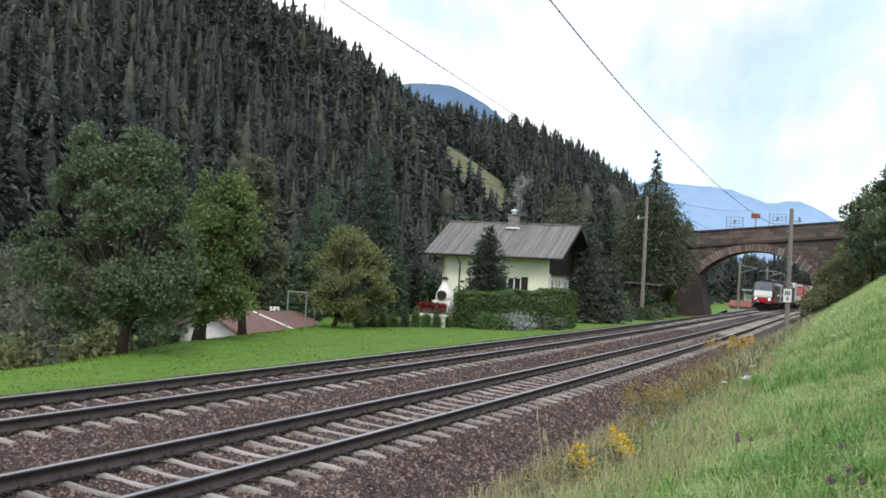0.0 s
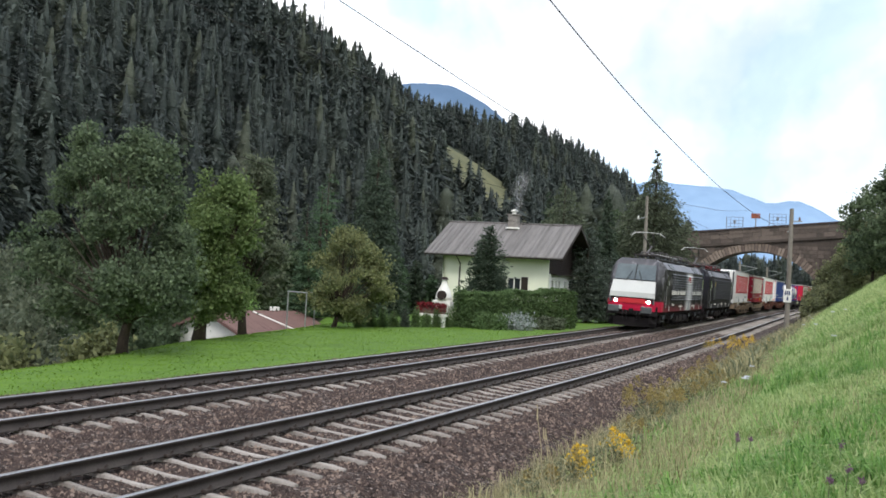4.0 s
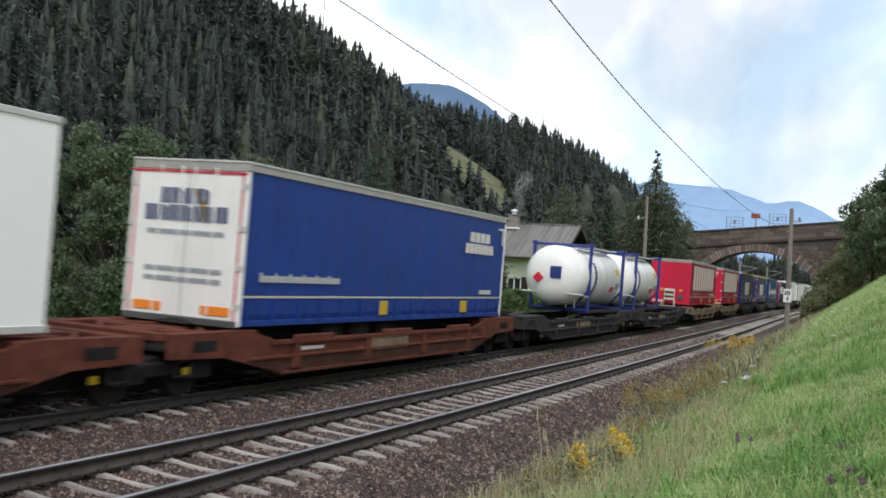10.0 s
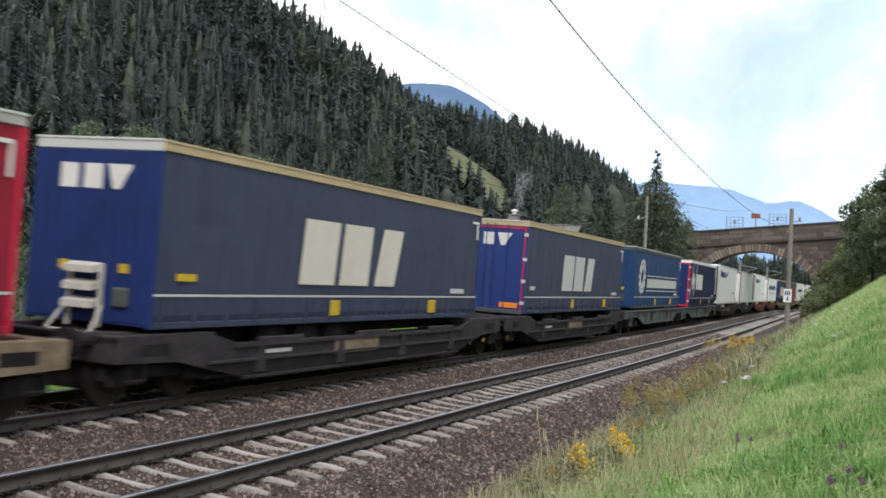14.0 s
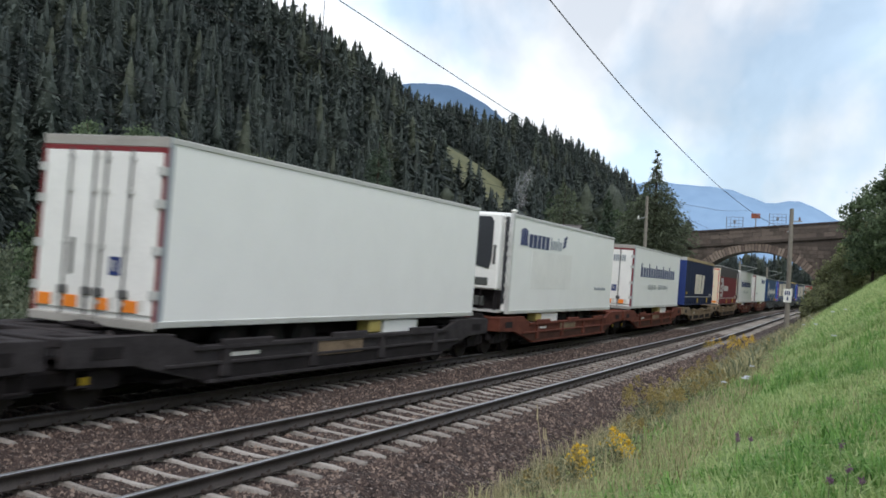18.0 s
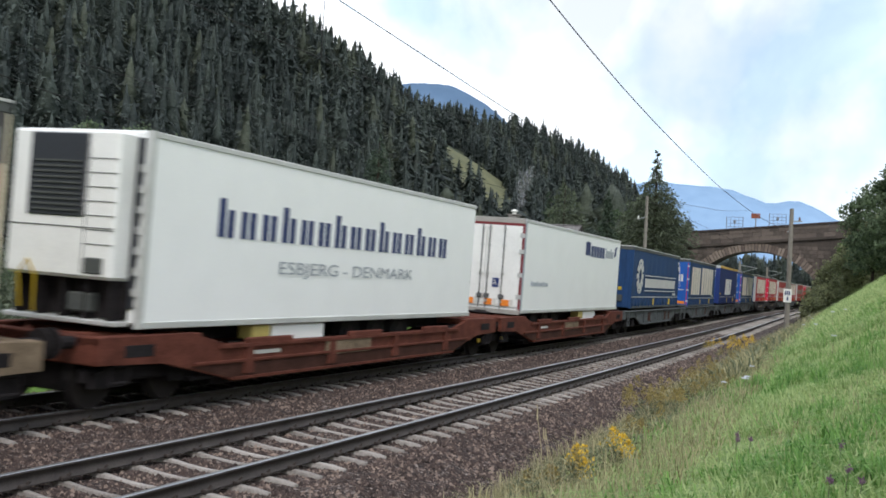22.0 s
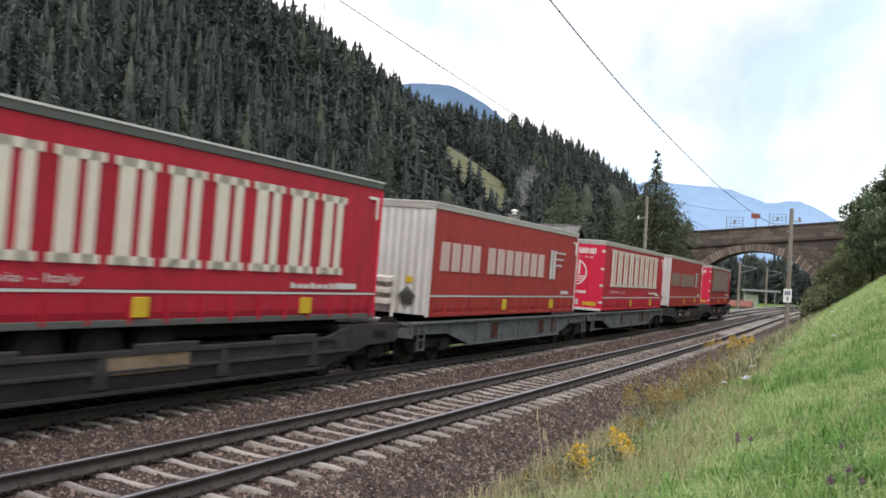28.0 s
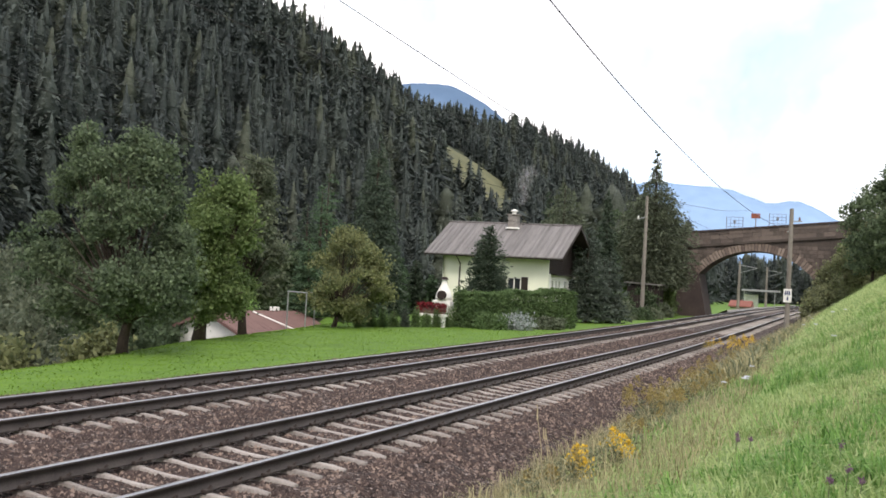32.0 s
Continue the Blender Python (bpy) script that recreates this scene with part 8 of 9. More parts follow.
leafy_tree("fruit_tree", "grey-green fruit tree with a leaning trunk", -26.0, 37.9, boughs(7, 40, 1.7, 7.5, [1.2, 1.7, 1.7, 1.4, 1.0, 0.8, 0.5], 0.34, 0.58, 0.25, 0.3), 17000, 0.075, OLIVELEAF, lean=-0.25, trunk=0.17, seed=7, clump=26)
leafy_tree("fruit_tree", "yellowing fruit tree with a leaning trunk at the garden edge", -26.9, 47.4, boughs(9, 60, 0.8, 5.1, [1.6, 2.5, 2.4, 2.0, 1.4, 0.6], 0.3, 0.52, 0.75, 0.4), 22000, 0.075, YELLOWLEAF, lean=0.35, trunk=0.13, seed=9, clump=26)
conifer("spruce_tree", "tall dark spruce behind the garden", -33.6, 64.2, 12.9, 2.5, 30000, SPRUCE, 11, needle=0.2, droop=0.5, shape=[2.3, 2.5, 2.35, 2.2, 1.9, 1.6, 1.2, 0.8, 0.1])
conifer("spruce_tree", "dark spruce behind the garden", -32.5, 60.5, 7.0, 1.9, 4500, SPRUCE, 12, needle=0.28)
conifer("spruce_tree", "dense spruce in front of the cottage wall", -23.15, 59.2, 6.1, 1.7, 17000, SPRUCE, 13, power=0.5, needle=0.15, droop=-0.15)
conifer("blue_spruce", "blue-grey spruce beside the cottage", -20.7, 72.6, 6.9, 2.2, 9500, BLUESPRUCE, 14, power=0.5, needle=0.19, droop=0.1)
conifer("blue_spruce", "smaller blue-grey spruce near the track", -19.6, 74.6, 4.9, 1.7, 6000, BLUESPRUCE, 15, power=0.5, needle=0.18, droop=0.1)
conifer("spruce_tree", "tall broad conifer with a thin spire beside the bridge", -22.1, 100.0, 16.2, 4.5, 40000, GREYLEAF, 16, needle=0.24, droop=0.25, skirt=0.2, shape=[1.0, 2.6, 3.9, 4.3, 4.5, 4.5, 4.3, 4.1, 3.7, 3.0, 1.9, 0.75, 0.5, 0.03])
conifer("spruce_tree", "broad grey-green conifer behind the cottage", -28.7, 92.0, 12.4, 3.6, 22000, GREYLEAF, 18, needle=0.24, droop=0.4, shape=[2.5, 3.0, 3.2, 3.2, 3.1, 2.9, 2.4, 1.6, 0.4])
conifer("spruce_tree", "spruce behind the cottage", -31.5, 96.0, 12.0, 2.6, 6000, SPRUCE, 19, needle=0.34)
conifer("spruce_tree", "slim spruce behind the cottage roof", -24.6, 92.0, 11.5, 2.2, 9000, SPRUCE, 20, needle=0.24)
# dark planting between the garden and the woods
for i, (x, y, h, r) in enumerate([(-33.5, 55.5, 5.0, 1.5), (-36.5, 60, 7.5, 1.9), (-39, 66, 9, 2.2), (-30.0, 74, 8.0, 2.0), (-42, 72, 11, 2.5), (-46, 64, 9, 2.3), (-34.5, 70.0, 4.6, 1.2), (-33.3, 70.6, 4.2, 1.1), (-32.4, 71.5, 3.0, 1.2), (-31.3, 71.8, 2.9, 1.3), (-33.2, 67.0, 4.4, 1.3), (-35.4, 66.5, 4.8, 1.5), (-28.9, 53.4, 2.4, 0.8), (-30.4, 73.0, 2.9, 1.3)]):
    conifer("spruce_tree", "dark young conifer at the back of the garden", x, y, h, r, 4200, SPRUCE if i % 2 else THUJA, 40 + i, power=0.5, needle=0.2, droop=0.05)

# scrub in the dip beyond the lawn
for i, (x, y, h, w, m) in enumerate([(-34, 33, 4.6, 2.6, OLIVELEAF), (-38.5, 36, 5.5, 3.2, OLIVELEAF), (-31.5, 28.5, 3.4, 2.0, DARKLEAF), (-44, 40, 7.5, 3.6, OLIVELEAF), (-47, 47, 8.5, 3.8, DARKLEAF), (-34.5, 41, 4.0, 2.2, DARKLEAF), (-40, 50, 7.0, 3.2, DARKLEAF), (-28.6, 27.2, 2.9, 1.5, YELLOWLEAF), (-50, 56, 9, 4, OLIVELEAF), (-37, 28, 4.2, 2.6, DARKLEAF), (-54, 50, 9, 4, OLIVELEAF), (-43, 58, 8, 3.4, DARKLEAF), (-27.0, 22.2, 2.4, 1.7, YELLOWLEAF), (-32.5, 36.5, 3.6, 1.8, YELLOWLEAF), (-36.5, 57.5, 4.4, 2.2, DARKLEAF), (-39.5, 60.5, 5.0, 2.4, OLIVELEAF), (-33.8, 58.0, 3.2, 1.8, DARKLEAF), (-42.5, 56.0, 5.0, 2.6, DARKLEAF)]):
    rr = random.Random(i)
    leafy_tree("willow_bush" if i % 2 else "hazel_bush", "loose grey-green bush in the dip beside the stream", x, y, boughs(300 + i, 22, h * 0.12, h * 0.9, [0.8 * w, w, w, 0.8 * w, 0.4 * w], w * 0.26, w * 0.4), 5600, 0.13, m, trunk=0.09, seed=60 + i, category="bush")

# right-hand trees on the bank, and scrub round the bridge
for i, (s, n, h, w, m) in enumerate([(84, 8.5, 8.0, 2.5, APPLE), (79, 9.6, 8.0, 2.5, APPLE), (90, 7.8, 7.0, 2.1, SUNLEAF), (104, 5.0, 3.8, 1.1, SUNLEAF), (105.5, 6.3, 5.4, 1.5, SUNLEAF), (102, 5.4, 4.4, 1.4, SUNLEAF), (100, 4.5, 2.9, 1.2, SUNLEAF), (97, 4.3, 1.9, 1.0, SUNLEAF), (106.3, 4.9, 3.4, 0.8, SUNLEAF), (101, 7.2, 5.2, 1.8, BRIGHTLEAF), (92, 11.5, 7.4, 2.8, SUNLEAF), (99, 8.0, 5.2, 2.2, SUNLEAF), (104, 9.0, 5.8, 2.4, BRIGHTLEAF), (94, 6.9, 3.0, 1.6, SUNLEAF), (103, 5.9, 3.6, 1.5, SUNLEAF), (80, 11.5, 6.0, 2.3, SUNLEAF), (105.5, 7.6, 5.4, 1.9, SUNLEAF), (98, 6.1, 2.2, 1.3, SUNLEAF)]):
    q = along(s, n, 0)
    rr = random.Random(90 + i)
    leafy_tree("broadleaf_tree" if h > 5 else "hazel_bush", "green broadleaf tree on the grass bank" if h > 5 else "bush on the bank beside the bridge", q[0], q[1], boughs(330 + i, 26, h * 0.14, h * 0.9, [0.8 * w, 1.1 * w, 1.1 * w, 0.9 * w, 0.45 * w], w * 0.26, w * 0.42), 8000 if h > 5 else 4500, 0.12, m, trunk=0.12, seed=120 + i, category="tree" if h > 5 else "bush")
for i, (s, n, h, w, m) in enumerate([(96, -10.4, 2.6, 1.4, DARKLEAF), (100, -11.0, 3.2, 1.7, BRIGHTLEAF), (103.5, -11.6, 4.0, 1.7, OLIVELEAF), (88, -11.2, 2.2, 1.3, DARKLEAF), (84, -10.4, 1.5, 1.2, OLIVELEAF), (106, -12.2, 5.2, 2.0, DARKLEAF), (118, -10.5, 3.0, 2.0, BRIGHTLEAF), (104, -14.5, 7.0, 2.6, DARKLEAF), (101, -9.6, 3.4, 1.0, BRIGHTLEAF), (104.5, -10.2, 4.2, 1.0, BRIGHTLEAF), (97.5, -9.3, 1.3, 0.9, OLIVELEAF), (90, -9.0, 0.8, 1.0, OLIVELEAF), (86, -9.2, 0.7, 1.1, DARKLEAF)]):
    q = along(s, n, 0)
    rr = random.Random(140 + i)
    leafy_tree("hazel_bush", "green bush on the slope beside the bridge", q[0], q[1], boughs(360 + i, 18, h * 0.1, h * 0.88, [0.9 * w, w, 0.9 * w, 0.45 * w], w * 0.3, w * 0.45), 4500, 0.12, m, trunk=0.08, seed=160 + i, category="bush")


def build_hedge():
    rs = np.random.RandomState(31)
    a, b = Vector((-22.9, 54.6, 0)), Vector((-18.6, 61.6, 0))
    d = (b - a).normalized()
    side = Vector((d.y, -d.x, 0))
    L = (b - a).length
    hedge = thing("clipped_hedge", "tall clipped green hedge in front of the cottage", "hedge")
    hedge.matrix_world = Matrix.Translation((a.x, a.y, gz(a.x, a.y) - 0.1))
    N = 26000
    u = rs.rand(N) * L
    top = 1.95 + 0.5 * u / L + 0.08 * np.sin(u * 2.1) + 0.05 * np.sin(u * 5.3)
    k = rs.rand(N)
    w = np.where(k < 0.45, 0.62, np.where(k < 0.75, rs.uniform(-0.62, 0.62, N), np.where(k < 0.92, -0.62, rs.uniform(-0.62, 0.62, N))))
    z = np.where((k >= 0.45) & (k < 0.75), top, rs.rand(N) * top)
    u = np.where(k > 0.92, np.where(rs.rand(N) < 0.5, 0, L), u)
    w = w - 0.22 * (np.abs(w) > 0.6) * np.sign(w) * np.clip((z - top + 0.35) / 0.35, 0, 1)
    P = np.stack([d.x * u + side.x * w, d.y * u + side.y * w, z], -1) + rs.normal(size=(N, 3)) * 0.055
    V, F = leaf_quads(rs, P, 0.07)
    obj("foliage", mesh_np("foliage", V, F), HEDGELEAF, hedge, "small clipped leaves")
    bm = bmesh.new()
    for i in range(12):
        c = a + d * (0.4 + i * (L - 0.8) / 11) - a
        tube(bm, [(c.x, c.y, 0), (c.x, c.y, 1.5)], [0.05, 0.02], 6)
    part("stems", bm, BARK, hedge)
    # Near-black block: the shade behind the leaves is put into its colour.
    part("inner_twigs", slab(bmesh.new(), [(0.0, 0.0), (0.0, 0.01)] and [(d.x * 0.2 + side.x * 0.4, d.y * 0.2 + side.y * 0.4), (d.x * (L - 0.2) + side.x * 0.4, d.y * (L - 0.2) + side.y * 0.4), (d.x * (L - 0.2) - side.x * 0.4, d.y * (L - 0.2) - side.y * 0.4), (d.x * 0.2 - side.x * 0.4, d.y * 0.2 - side.y * 0.4)], "z", 0.05, 1.7), mat("hedge_core_shade", (0.016, 0.026, 0.01), (0.01, 0.016, 0.007), rough=1.0), hedge, "dark block standing for the shade inside the hedge")


build_hedge()
# low row of small thujas along the lawn
first = None
for i in range(9):
    f = i / 8
    x, y = -26.2 + 2.9 * f, 48.9 + 5.0 * f
    c = conifer("thuja_bush", "small cone-shaped thuja in a row along the lawn", x, y, 0.95 + 0.12 * (i % 3) + 0.12 * f, 0.3, 4200, BLUESPRUCE if i == 4 else CONETHUJA, 200 + i, skirt=0.02, needle=0.055, droop=-0.2, shape=[0.25, 0.29, 0.27, 0.22, 0.15, 0.04])
    tagged(c, category="bush", group="row of thujas")
for i, (x, y, w, h, m, lab) in enumerate([(-20.9, 54.2, 0.9, 1.0, HEDGELEAF, "low green shrub at the hedge foot"), (-19.7, 55.4, 0.85, 1.1, leaf_mat("variegated_leaves", (0.52, 0.54, 0.44), (0.10, 0.16, 0.06)), "white-variegated shrub at the hedge foot"), (-18.7, 58.0, 0.9, 0.9, OLIVELEAF, "low weeds beside the track")]):
    leafy_tree("garden_shrub", lab, x, y, [(-0.3 * w, 0, h * 0.55, w * 0.7, h * 0.4), (0.4 * w, 0, h * 0.5, w * 0.7, h * 0.4), (0, -0.2, h * 0.3, w * 0.8, h * 0.3)], 2600, 0.07, m, trunk=0.04, seed=230 + i, category="bush")


# ---- grass ----
def blades(name, label, material, s, n, hgt, wid, seed, lean=0.5, flat_z=None):
    rs = np.random.RandomState(seed)
    N = len(s)
    P = along(s, n, 0.0)
    P[:, 2] = ground_z(P[:, 0], P[:, 1]) - 0.02 if flat_z is None else flat_z
    a = rs.rand(N) * 6.283
    l = lean * (0.3 + rs.rand(N)) * hgt
    dirv = np.stack([np.cos(a), np.sin(a), np.zeros(N)], -1)
    perp = np.stack([-np.sin(a), np.cos(a), np.zeros(N)], -1)
    up = np.array([0, 0, 1.0])
    V = np.stack([P - perp * wid[:, None], P + perp * wid[:, None], P + dirv * (l * 0.35)[:, None] + up * (hgt * 0.62)[:, None] + perp * (wid * 0.7)[:, None], P + dirv * l[:, None] + up * (hgt * (1 - 0.35 * lean))[:, None], P + dirv * (l * 0.35)[:, None] + up * (hgt * 0.62)[:, None] - perp * (wid * 0.7)[:, None]], 1)
    F4 = np.arange(N)[:, None] * 5 + np.array([0, 1, 2, 4])
    V = V.reshape(-1, 3)
    T = np.arange(N)[:, None] * 5 + np.array([4, 2, 3])
    F = np.concatenate([np.stack([F4[:, 0], F4[:, 1], F4[:, 2]], -1), np.stack([F4[:, 0], F4[:, 2], F4[:, 3]], -1), T])
    tagged(obj(name, mesh_np(name, V, F), material), label, "grass", kind="stuff")


GRASS = leaf_mat("meadow_grass", (0.50, 0.58, 0.27), (0.20, 0.31, 0.095), 0.5, 0.9, 5, 0.7, 1.0)
TUFT = leaf_mat("deep_green_tufts", (0.25, 0.44, 0.12), (0.10, 0.22, 0.05), 0.5, 0.8, 4, 0.7, 1.0)
DRYGRASS = leaf_mat("dry_grass", (0.50, 0.45, 0.26), (0.22, 0.21, 0.11), cool=1.0)
LAWNGRASS = leaf_mat("lawn_grass", (0.175, 0.300, 0.028), (0.105, 0.205, 0.018), 0.45, 0.6, 5, 0.4, 1.0)
rs = np.random.RandomState(77)


def meadow_edge(s):
    """Where the meadow ends and the weeds of the ballast foot begin."""
    return np.interp(s, [0, 14, 30, 60], [4.35, 4.25, 3.7, 3.3])


N = 90000
s = 1.5 + 26 * rs.rand(N) ** 1.1
n = meadow_edge(s) + 8.8 * rs.rand(N) ** 0.8 + rs.normal(0, 0.12, N)
keep = np.hypot(*(along(s, n, 0)[:, :2].T)) > 2.6
s, n = s[keep], n[keep]
patch = np.clip(0.5 + 0.5 * wob(s, n, 1.3, 3) + 0.4 * wob(s, n, 4.1, 1), 0, 1.3)
blades("meadow_grass", "tall rough green meadow grass on the bank", GRASS, s, n, (0.09 + 0.17 * rs.rand(len(s))) * (0.5 + 0.9 * patch), 0.005 + 0.006 * rs.rand(len(s)), 78, lean=1.55)
# longer tufts of a deeper green, combed down the slope
K = 1300
cs, cn = 2 + 34 * rs.rand(K) ** 1.2, 4.5 + 8 * rs.rand(K) ** 0.8
ok = wob(cs, cn, 1.1, 8) + 0.6 * wob(cs, cn, 0.5, 2) > -0.15
cs, cn = cs[ok], cn[ok]
K = len(cs)
s, n = np.repeat(cs, 30) + rs.normal(0, 0.09, K * 30), np.repeat(cn, 30) + rs.normal(0, 0.08, K * 30)
hh = np.repeat(0.18 + 0.22 * rs.rand(K), 30) * (0.6 + 0.6 * rs.rand(K * 30))
keep = np.hypot(*(along(s, n, 0)[:, :2].T)) > 3.2
blades("grass_tufts", "longer deep green grass tufts in the meadow", TUFT, s[keep], n[keep], hh[keep], 0.005 + 0.007 * rs.rand(keep.sum()), 83, lean=1.35)
N = 60000
s = 26 + 80 * rs.rand(N) ** 1.2
n = meadow_edge(s) + 11.5 * rs.rand(N)
blades("meadow_grass", "tall rough green meadow grass on the bank", GRASS, s, n, 0.15 + 0.22 * rs.rand(N), 0.012 + 0.014 * rs.rand(N), 79, lean=1.6)
# bleached stems all over the slope, thickest at its foot
N = 42000
s = 2 + 85 * rs.rand(N) ** 1.3
n = meadow_edge(s) - 1.0 + 2.9 * rs.rand(N) ** 1.3
blades("dry_grass", "dry straw-coloured grass along the ballast edge", DRYGRASS, s, n, 0.16 + 0.36 * rs.rand(N) ** 2, 0.003 + 0.006 * rs.rand(N), 80, lean=0.9)
N = 15000
s, n = 3 + 45 * rs.rand(N) ** 1.2, 4.6 + 9 * rs.rand(N)
keep = wob(s, n, 0.9, 6) + 0.5 * wob(s, n, 3.1, 2) > 0.0
s, n = s[keep], n[keep]
N = len(s)
blades("dry_grass", "bleached grass stems scattered in the meadow", DRYGRASS, s, n, 0.14 + 0.2 * rs.rand(N), 0.003 + 0.004 * rs.rand(N), 84, lean=1.3)
N = 60000
s = 7 + 50 * rs.rand(N) ** 1.2
n = -7.35 - 13 * rs.rand(N) ** 0.9
blades("lawn_grass", "short mown bright green lawn grass", LAWNGRASS, s, n, 0.03 + 0.055 * rs.rand(N) ** 2, 0.012 + 0.014 * rs.rand(N), 81, lean=1.7)
# ---- weeds and flowers along the bank ----
GOLD = leaf_mat("goldenrod_bloom", (0.84, 0.58, 0.05), (0.60, 0.40, 0.04), 0.3)
DULLGOLD = leaf_mat("fading_bloom", (0.40, 0.31, 0.08), (0.22, 0.18, 0.065), 0.3)
WEED = leaf_mat("weed_leaves", (0.24, 0.26, 0.12), (0.11, 0.13, 0.06), 0.4)
STRAW = mat("dry_stalk", (0.45, 0.38, 0.24), (0.3, 0.25, 0.15), rough=0.9)
UMBEL = leaf_mat("white_umbel", (0.78, 0.78, 0.70), (0.6, 0.62, 0.5), 0.3)
CLOVER = leaf_mat("purple_bloom", (0.26, 0.15, 0.18), (0.18, 0.10, 0.12), 0.3)


def goldenrod(s, n, h, stems, bloom, seed, spread=0.22, label="goldenrod with bright yellow plumes at the ballast edge"):
    rs = np.random.RandomState(seed)
    q = along(s, n, 0)
    t = thing("goldenrod", label, "flower", "goldenrods along the bank")
    t.matrix_world = Matrix.Translation((q[0], q[1], gz(q[0], q[1]) - 0.05))
    for k in range(stems):
        a, b = rs.normal(0, spread, 2)
        hh = h * (0.75 + 0.4 * rs.rand())
        tip = np.array([a * 1.6, b * 1.6, hh])
        part("stem", tube(bmesh.new(), [(a * 0.4, b * 0.4, 0), (a, b, hh * 0.6), tuple(tip)], [0.006, 0.005, 0.003], 5), STRAW, t)
        P = np.array([a, b, 0]) + np.stack([rs.normal(0, 0.05, 40), rs.normal(0, 0.05, 40), rs.rand(40) * hh * 0.75], -1)
        V, F = leaf_quads(rs, P, 0.045, droop=0.3, aspect=0.25)
        obj("leaf_spray", mesh_np("leaf_spray", V, F), WEED, t)["kind"] = "stuff"
        w = rs.rand(110)
        P = tip + np.stack([rs.normal(0, 0.07, 110) * (1.2 - w), rs.normal(0, 0.07, 110) * (1.2 - w), -0.16 + 0.24 * w], -1)
        V, F = leaf_quads(rs, P, 0.018)
        obj("flower_plume", mesh_np("flower_plume", V, F), bloom, t, "yellow flower plume")["kind"] = "stuff"


goldenrod(12.25, 4.48, 0.45, 3, GOLD, 1, 0.07)
goldenrod(12.4, 4.56, 0.40, 2, DULLGOLD, 2, 0.10)
goldenrod(12.6, 4.86, 0.46, 3, GOLD, 3, 0.07)
goldenrod(12.0, 4.25, 0.28, 3, DULLGOLD, 4, 0.10, "fading goldenrod at the ballast edge")
goldenrod(15.6, 4.5, 0.40, 4, DULLGOLD, 5, 0.10, "fading goldenrod at the ballast edge")
for i, (s, n) in enumerate([(18.2, 4.35), (19.4, 4.2), (20.4, 4.15), (21.6, 4.3), (22.6, 4.3), (25, 4.0), (28, 3.9), (31, 3.8), (35, 3.7), (39, 3.4)]):
    goldenrod(s, n, 0.62, 8, DULLGOLD, 20 + i, 0.26, "fading brownish goldenrod along the bank")
for i, (s, n) in enumerate([(41, 2.75), (43, 2.95), (45, 2.7), (39, 3.2)]):
    goldenrod(s, n, 1.1, 7, GOLD if i < 3 else DULLGOLD, 40 + i, 0.35)


def umbel(s, n, h, seed):
    rs = np.random.RandomState(seed)
    q = along(s, n, 0)
    t = thing("umbel_flower", "white umbel flower standing in the meadow grass", "flower", "umbels in the grass")
    t.matrix_world = Matrix.Translation((q[0], q[1], gz(q[0], q[1]) - 0.03))
    part("stem", tube(bmesh.new(), [(0, 0, 0), (0.02, 0, h)], [0.005, 0.003], 5), WEED, t)
    a, r = rs.rand(70) * 6.283, 0.05 * rs.rand(70) ** 0.5
    P = np.stack([0.02 + r * np.cos(a), r * np.sin(a), h + 0.02 - r * r], -1)
    V, F = leaf_quads(rs, P, 0.016)
    obj("flower_head", mesh_np("flower_head", V, F), UMBEL, t, "flat white flower head")["kind"] = "stuff"


for i, (s, n) in enumerate([(20.3, 5.14), (18.1, 5.8), (16.0, 6.0), (22.5, 5.4), (21.8, 7.0), (33, 6.6), (35.5, 6.9), (41, 5.4), (29.0, 6.3), (55, 5.2), (62, 4.5), (60, 4.9), (64.7, 4.2)]):
    umbel(s, n, 0.36 + 0.1 * (i % 3), 300 + i)


def clover(s, n, h, seed):
    rs = np.random.RandomState(seed)
    q = along(s, n, 0)
    t = thing("purple_flower", "dull purple meadow flower in the grass", "flower", "purple flowers in the grass")
    t.matrix_world = Matrix.Translation((q[0], q[1], gz(q[0], q[1]) - 0.03))
    part("stem", tube(bmesh.new(), [(0, 0, 0), (0.02, 0.01, h)], [0.004, 0.003], 5), WEED, t)
    P = np.array([0.02, 0.01, h]) + rs.normal(size=(60, 3)) * np.array([0.011, 0.011, 0.014])
    V, F = leaf_quads(rs, P, 0.009)
    obj("flower_head", mesh_np("flower_head", V, F), CLOVER, t, "dull purple flower head")["kind"] = "stuff"


for i, (s, n) in enumerate([(11.25, 6.5), (10.7, 6.7), (10.9, 6.55), (9.0, 7.6), (7.6, 7.7), (7.0, 7.8), (7.3, 7.6)]):
    clover(s, n, 0.26, 400 + i)


def stalk(s, n, h, dx, label="tall dry grass stalk at the ballast edge"):
    q = along(s, n, 0)
    t = thing("dry_stalk", label, "grass", "dry stalks")
    t.matrix_world = Matrix.Translation((q[0], q[1], gz(q[0], q[1]) - 0.05))
    part("stem", tube(bmesh.new(), [(0, 0, 0), (dx * 0.4, 0, h * 0.6), (dx, 0, h)], [0.005, 0.004, 0.003], 5), STRAW, t)
    part("seed_head", tube(bmesh.new(), [(dx * 0.97, 0, h * 0.95), (dx * 1.05, 0, h * 1.12)], [0.01, 0.003], 5), STRAW, t)


stalk(11.84, 4.26, 1.0, -0.12)
stalk(11.9, 4.32, 0.55, -0.05)
rs = random.Random(9)
for i in range(12):
    stalk(rs.uniform(11, 26), rs.uniform(3.9, 5.4), rs.uniform(0.4, 0.8), rs.uniform(-0.2, 0.2))
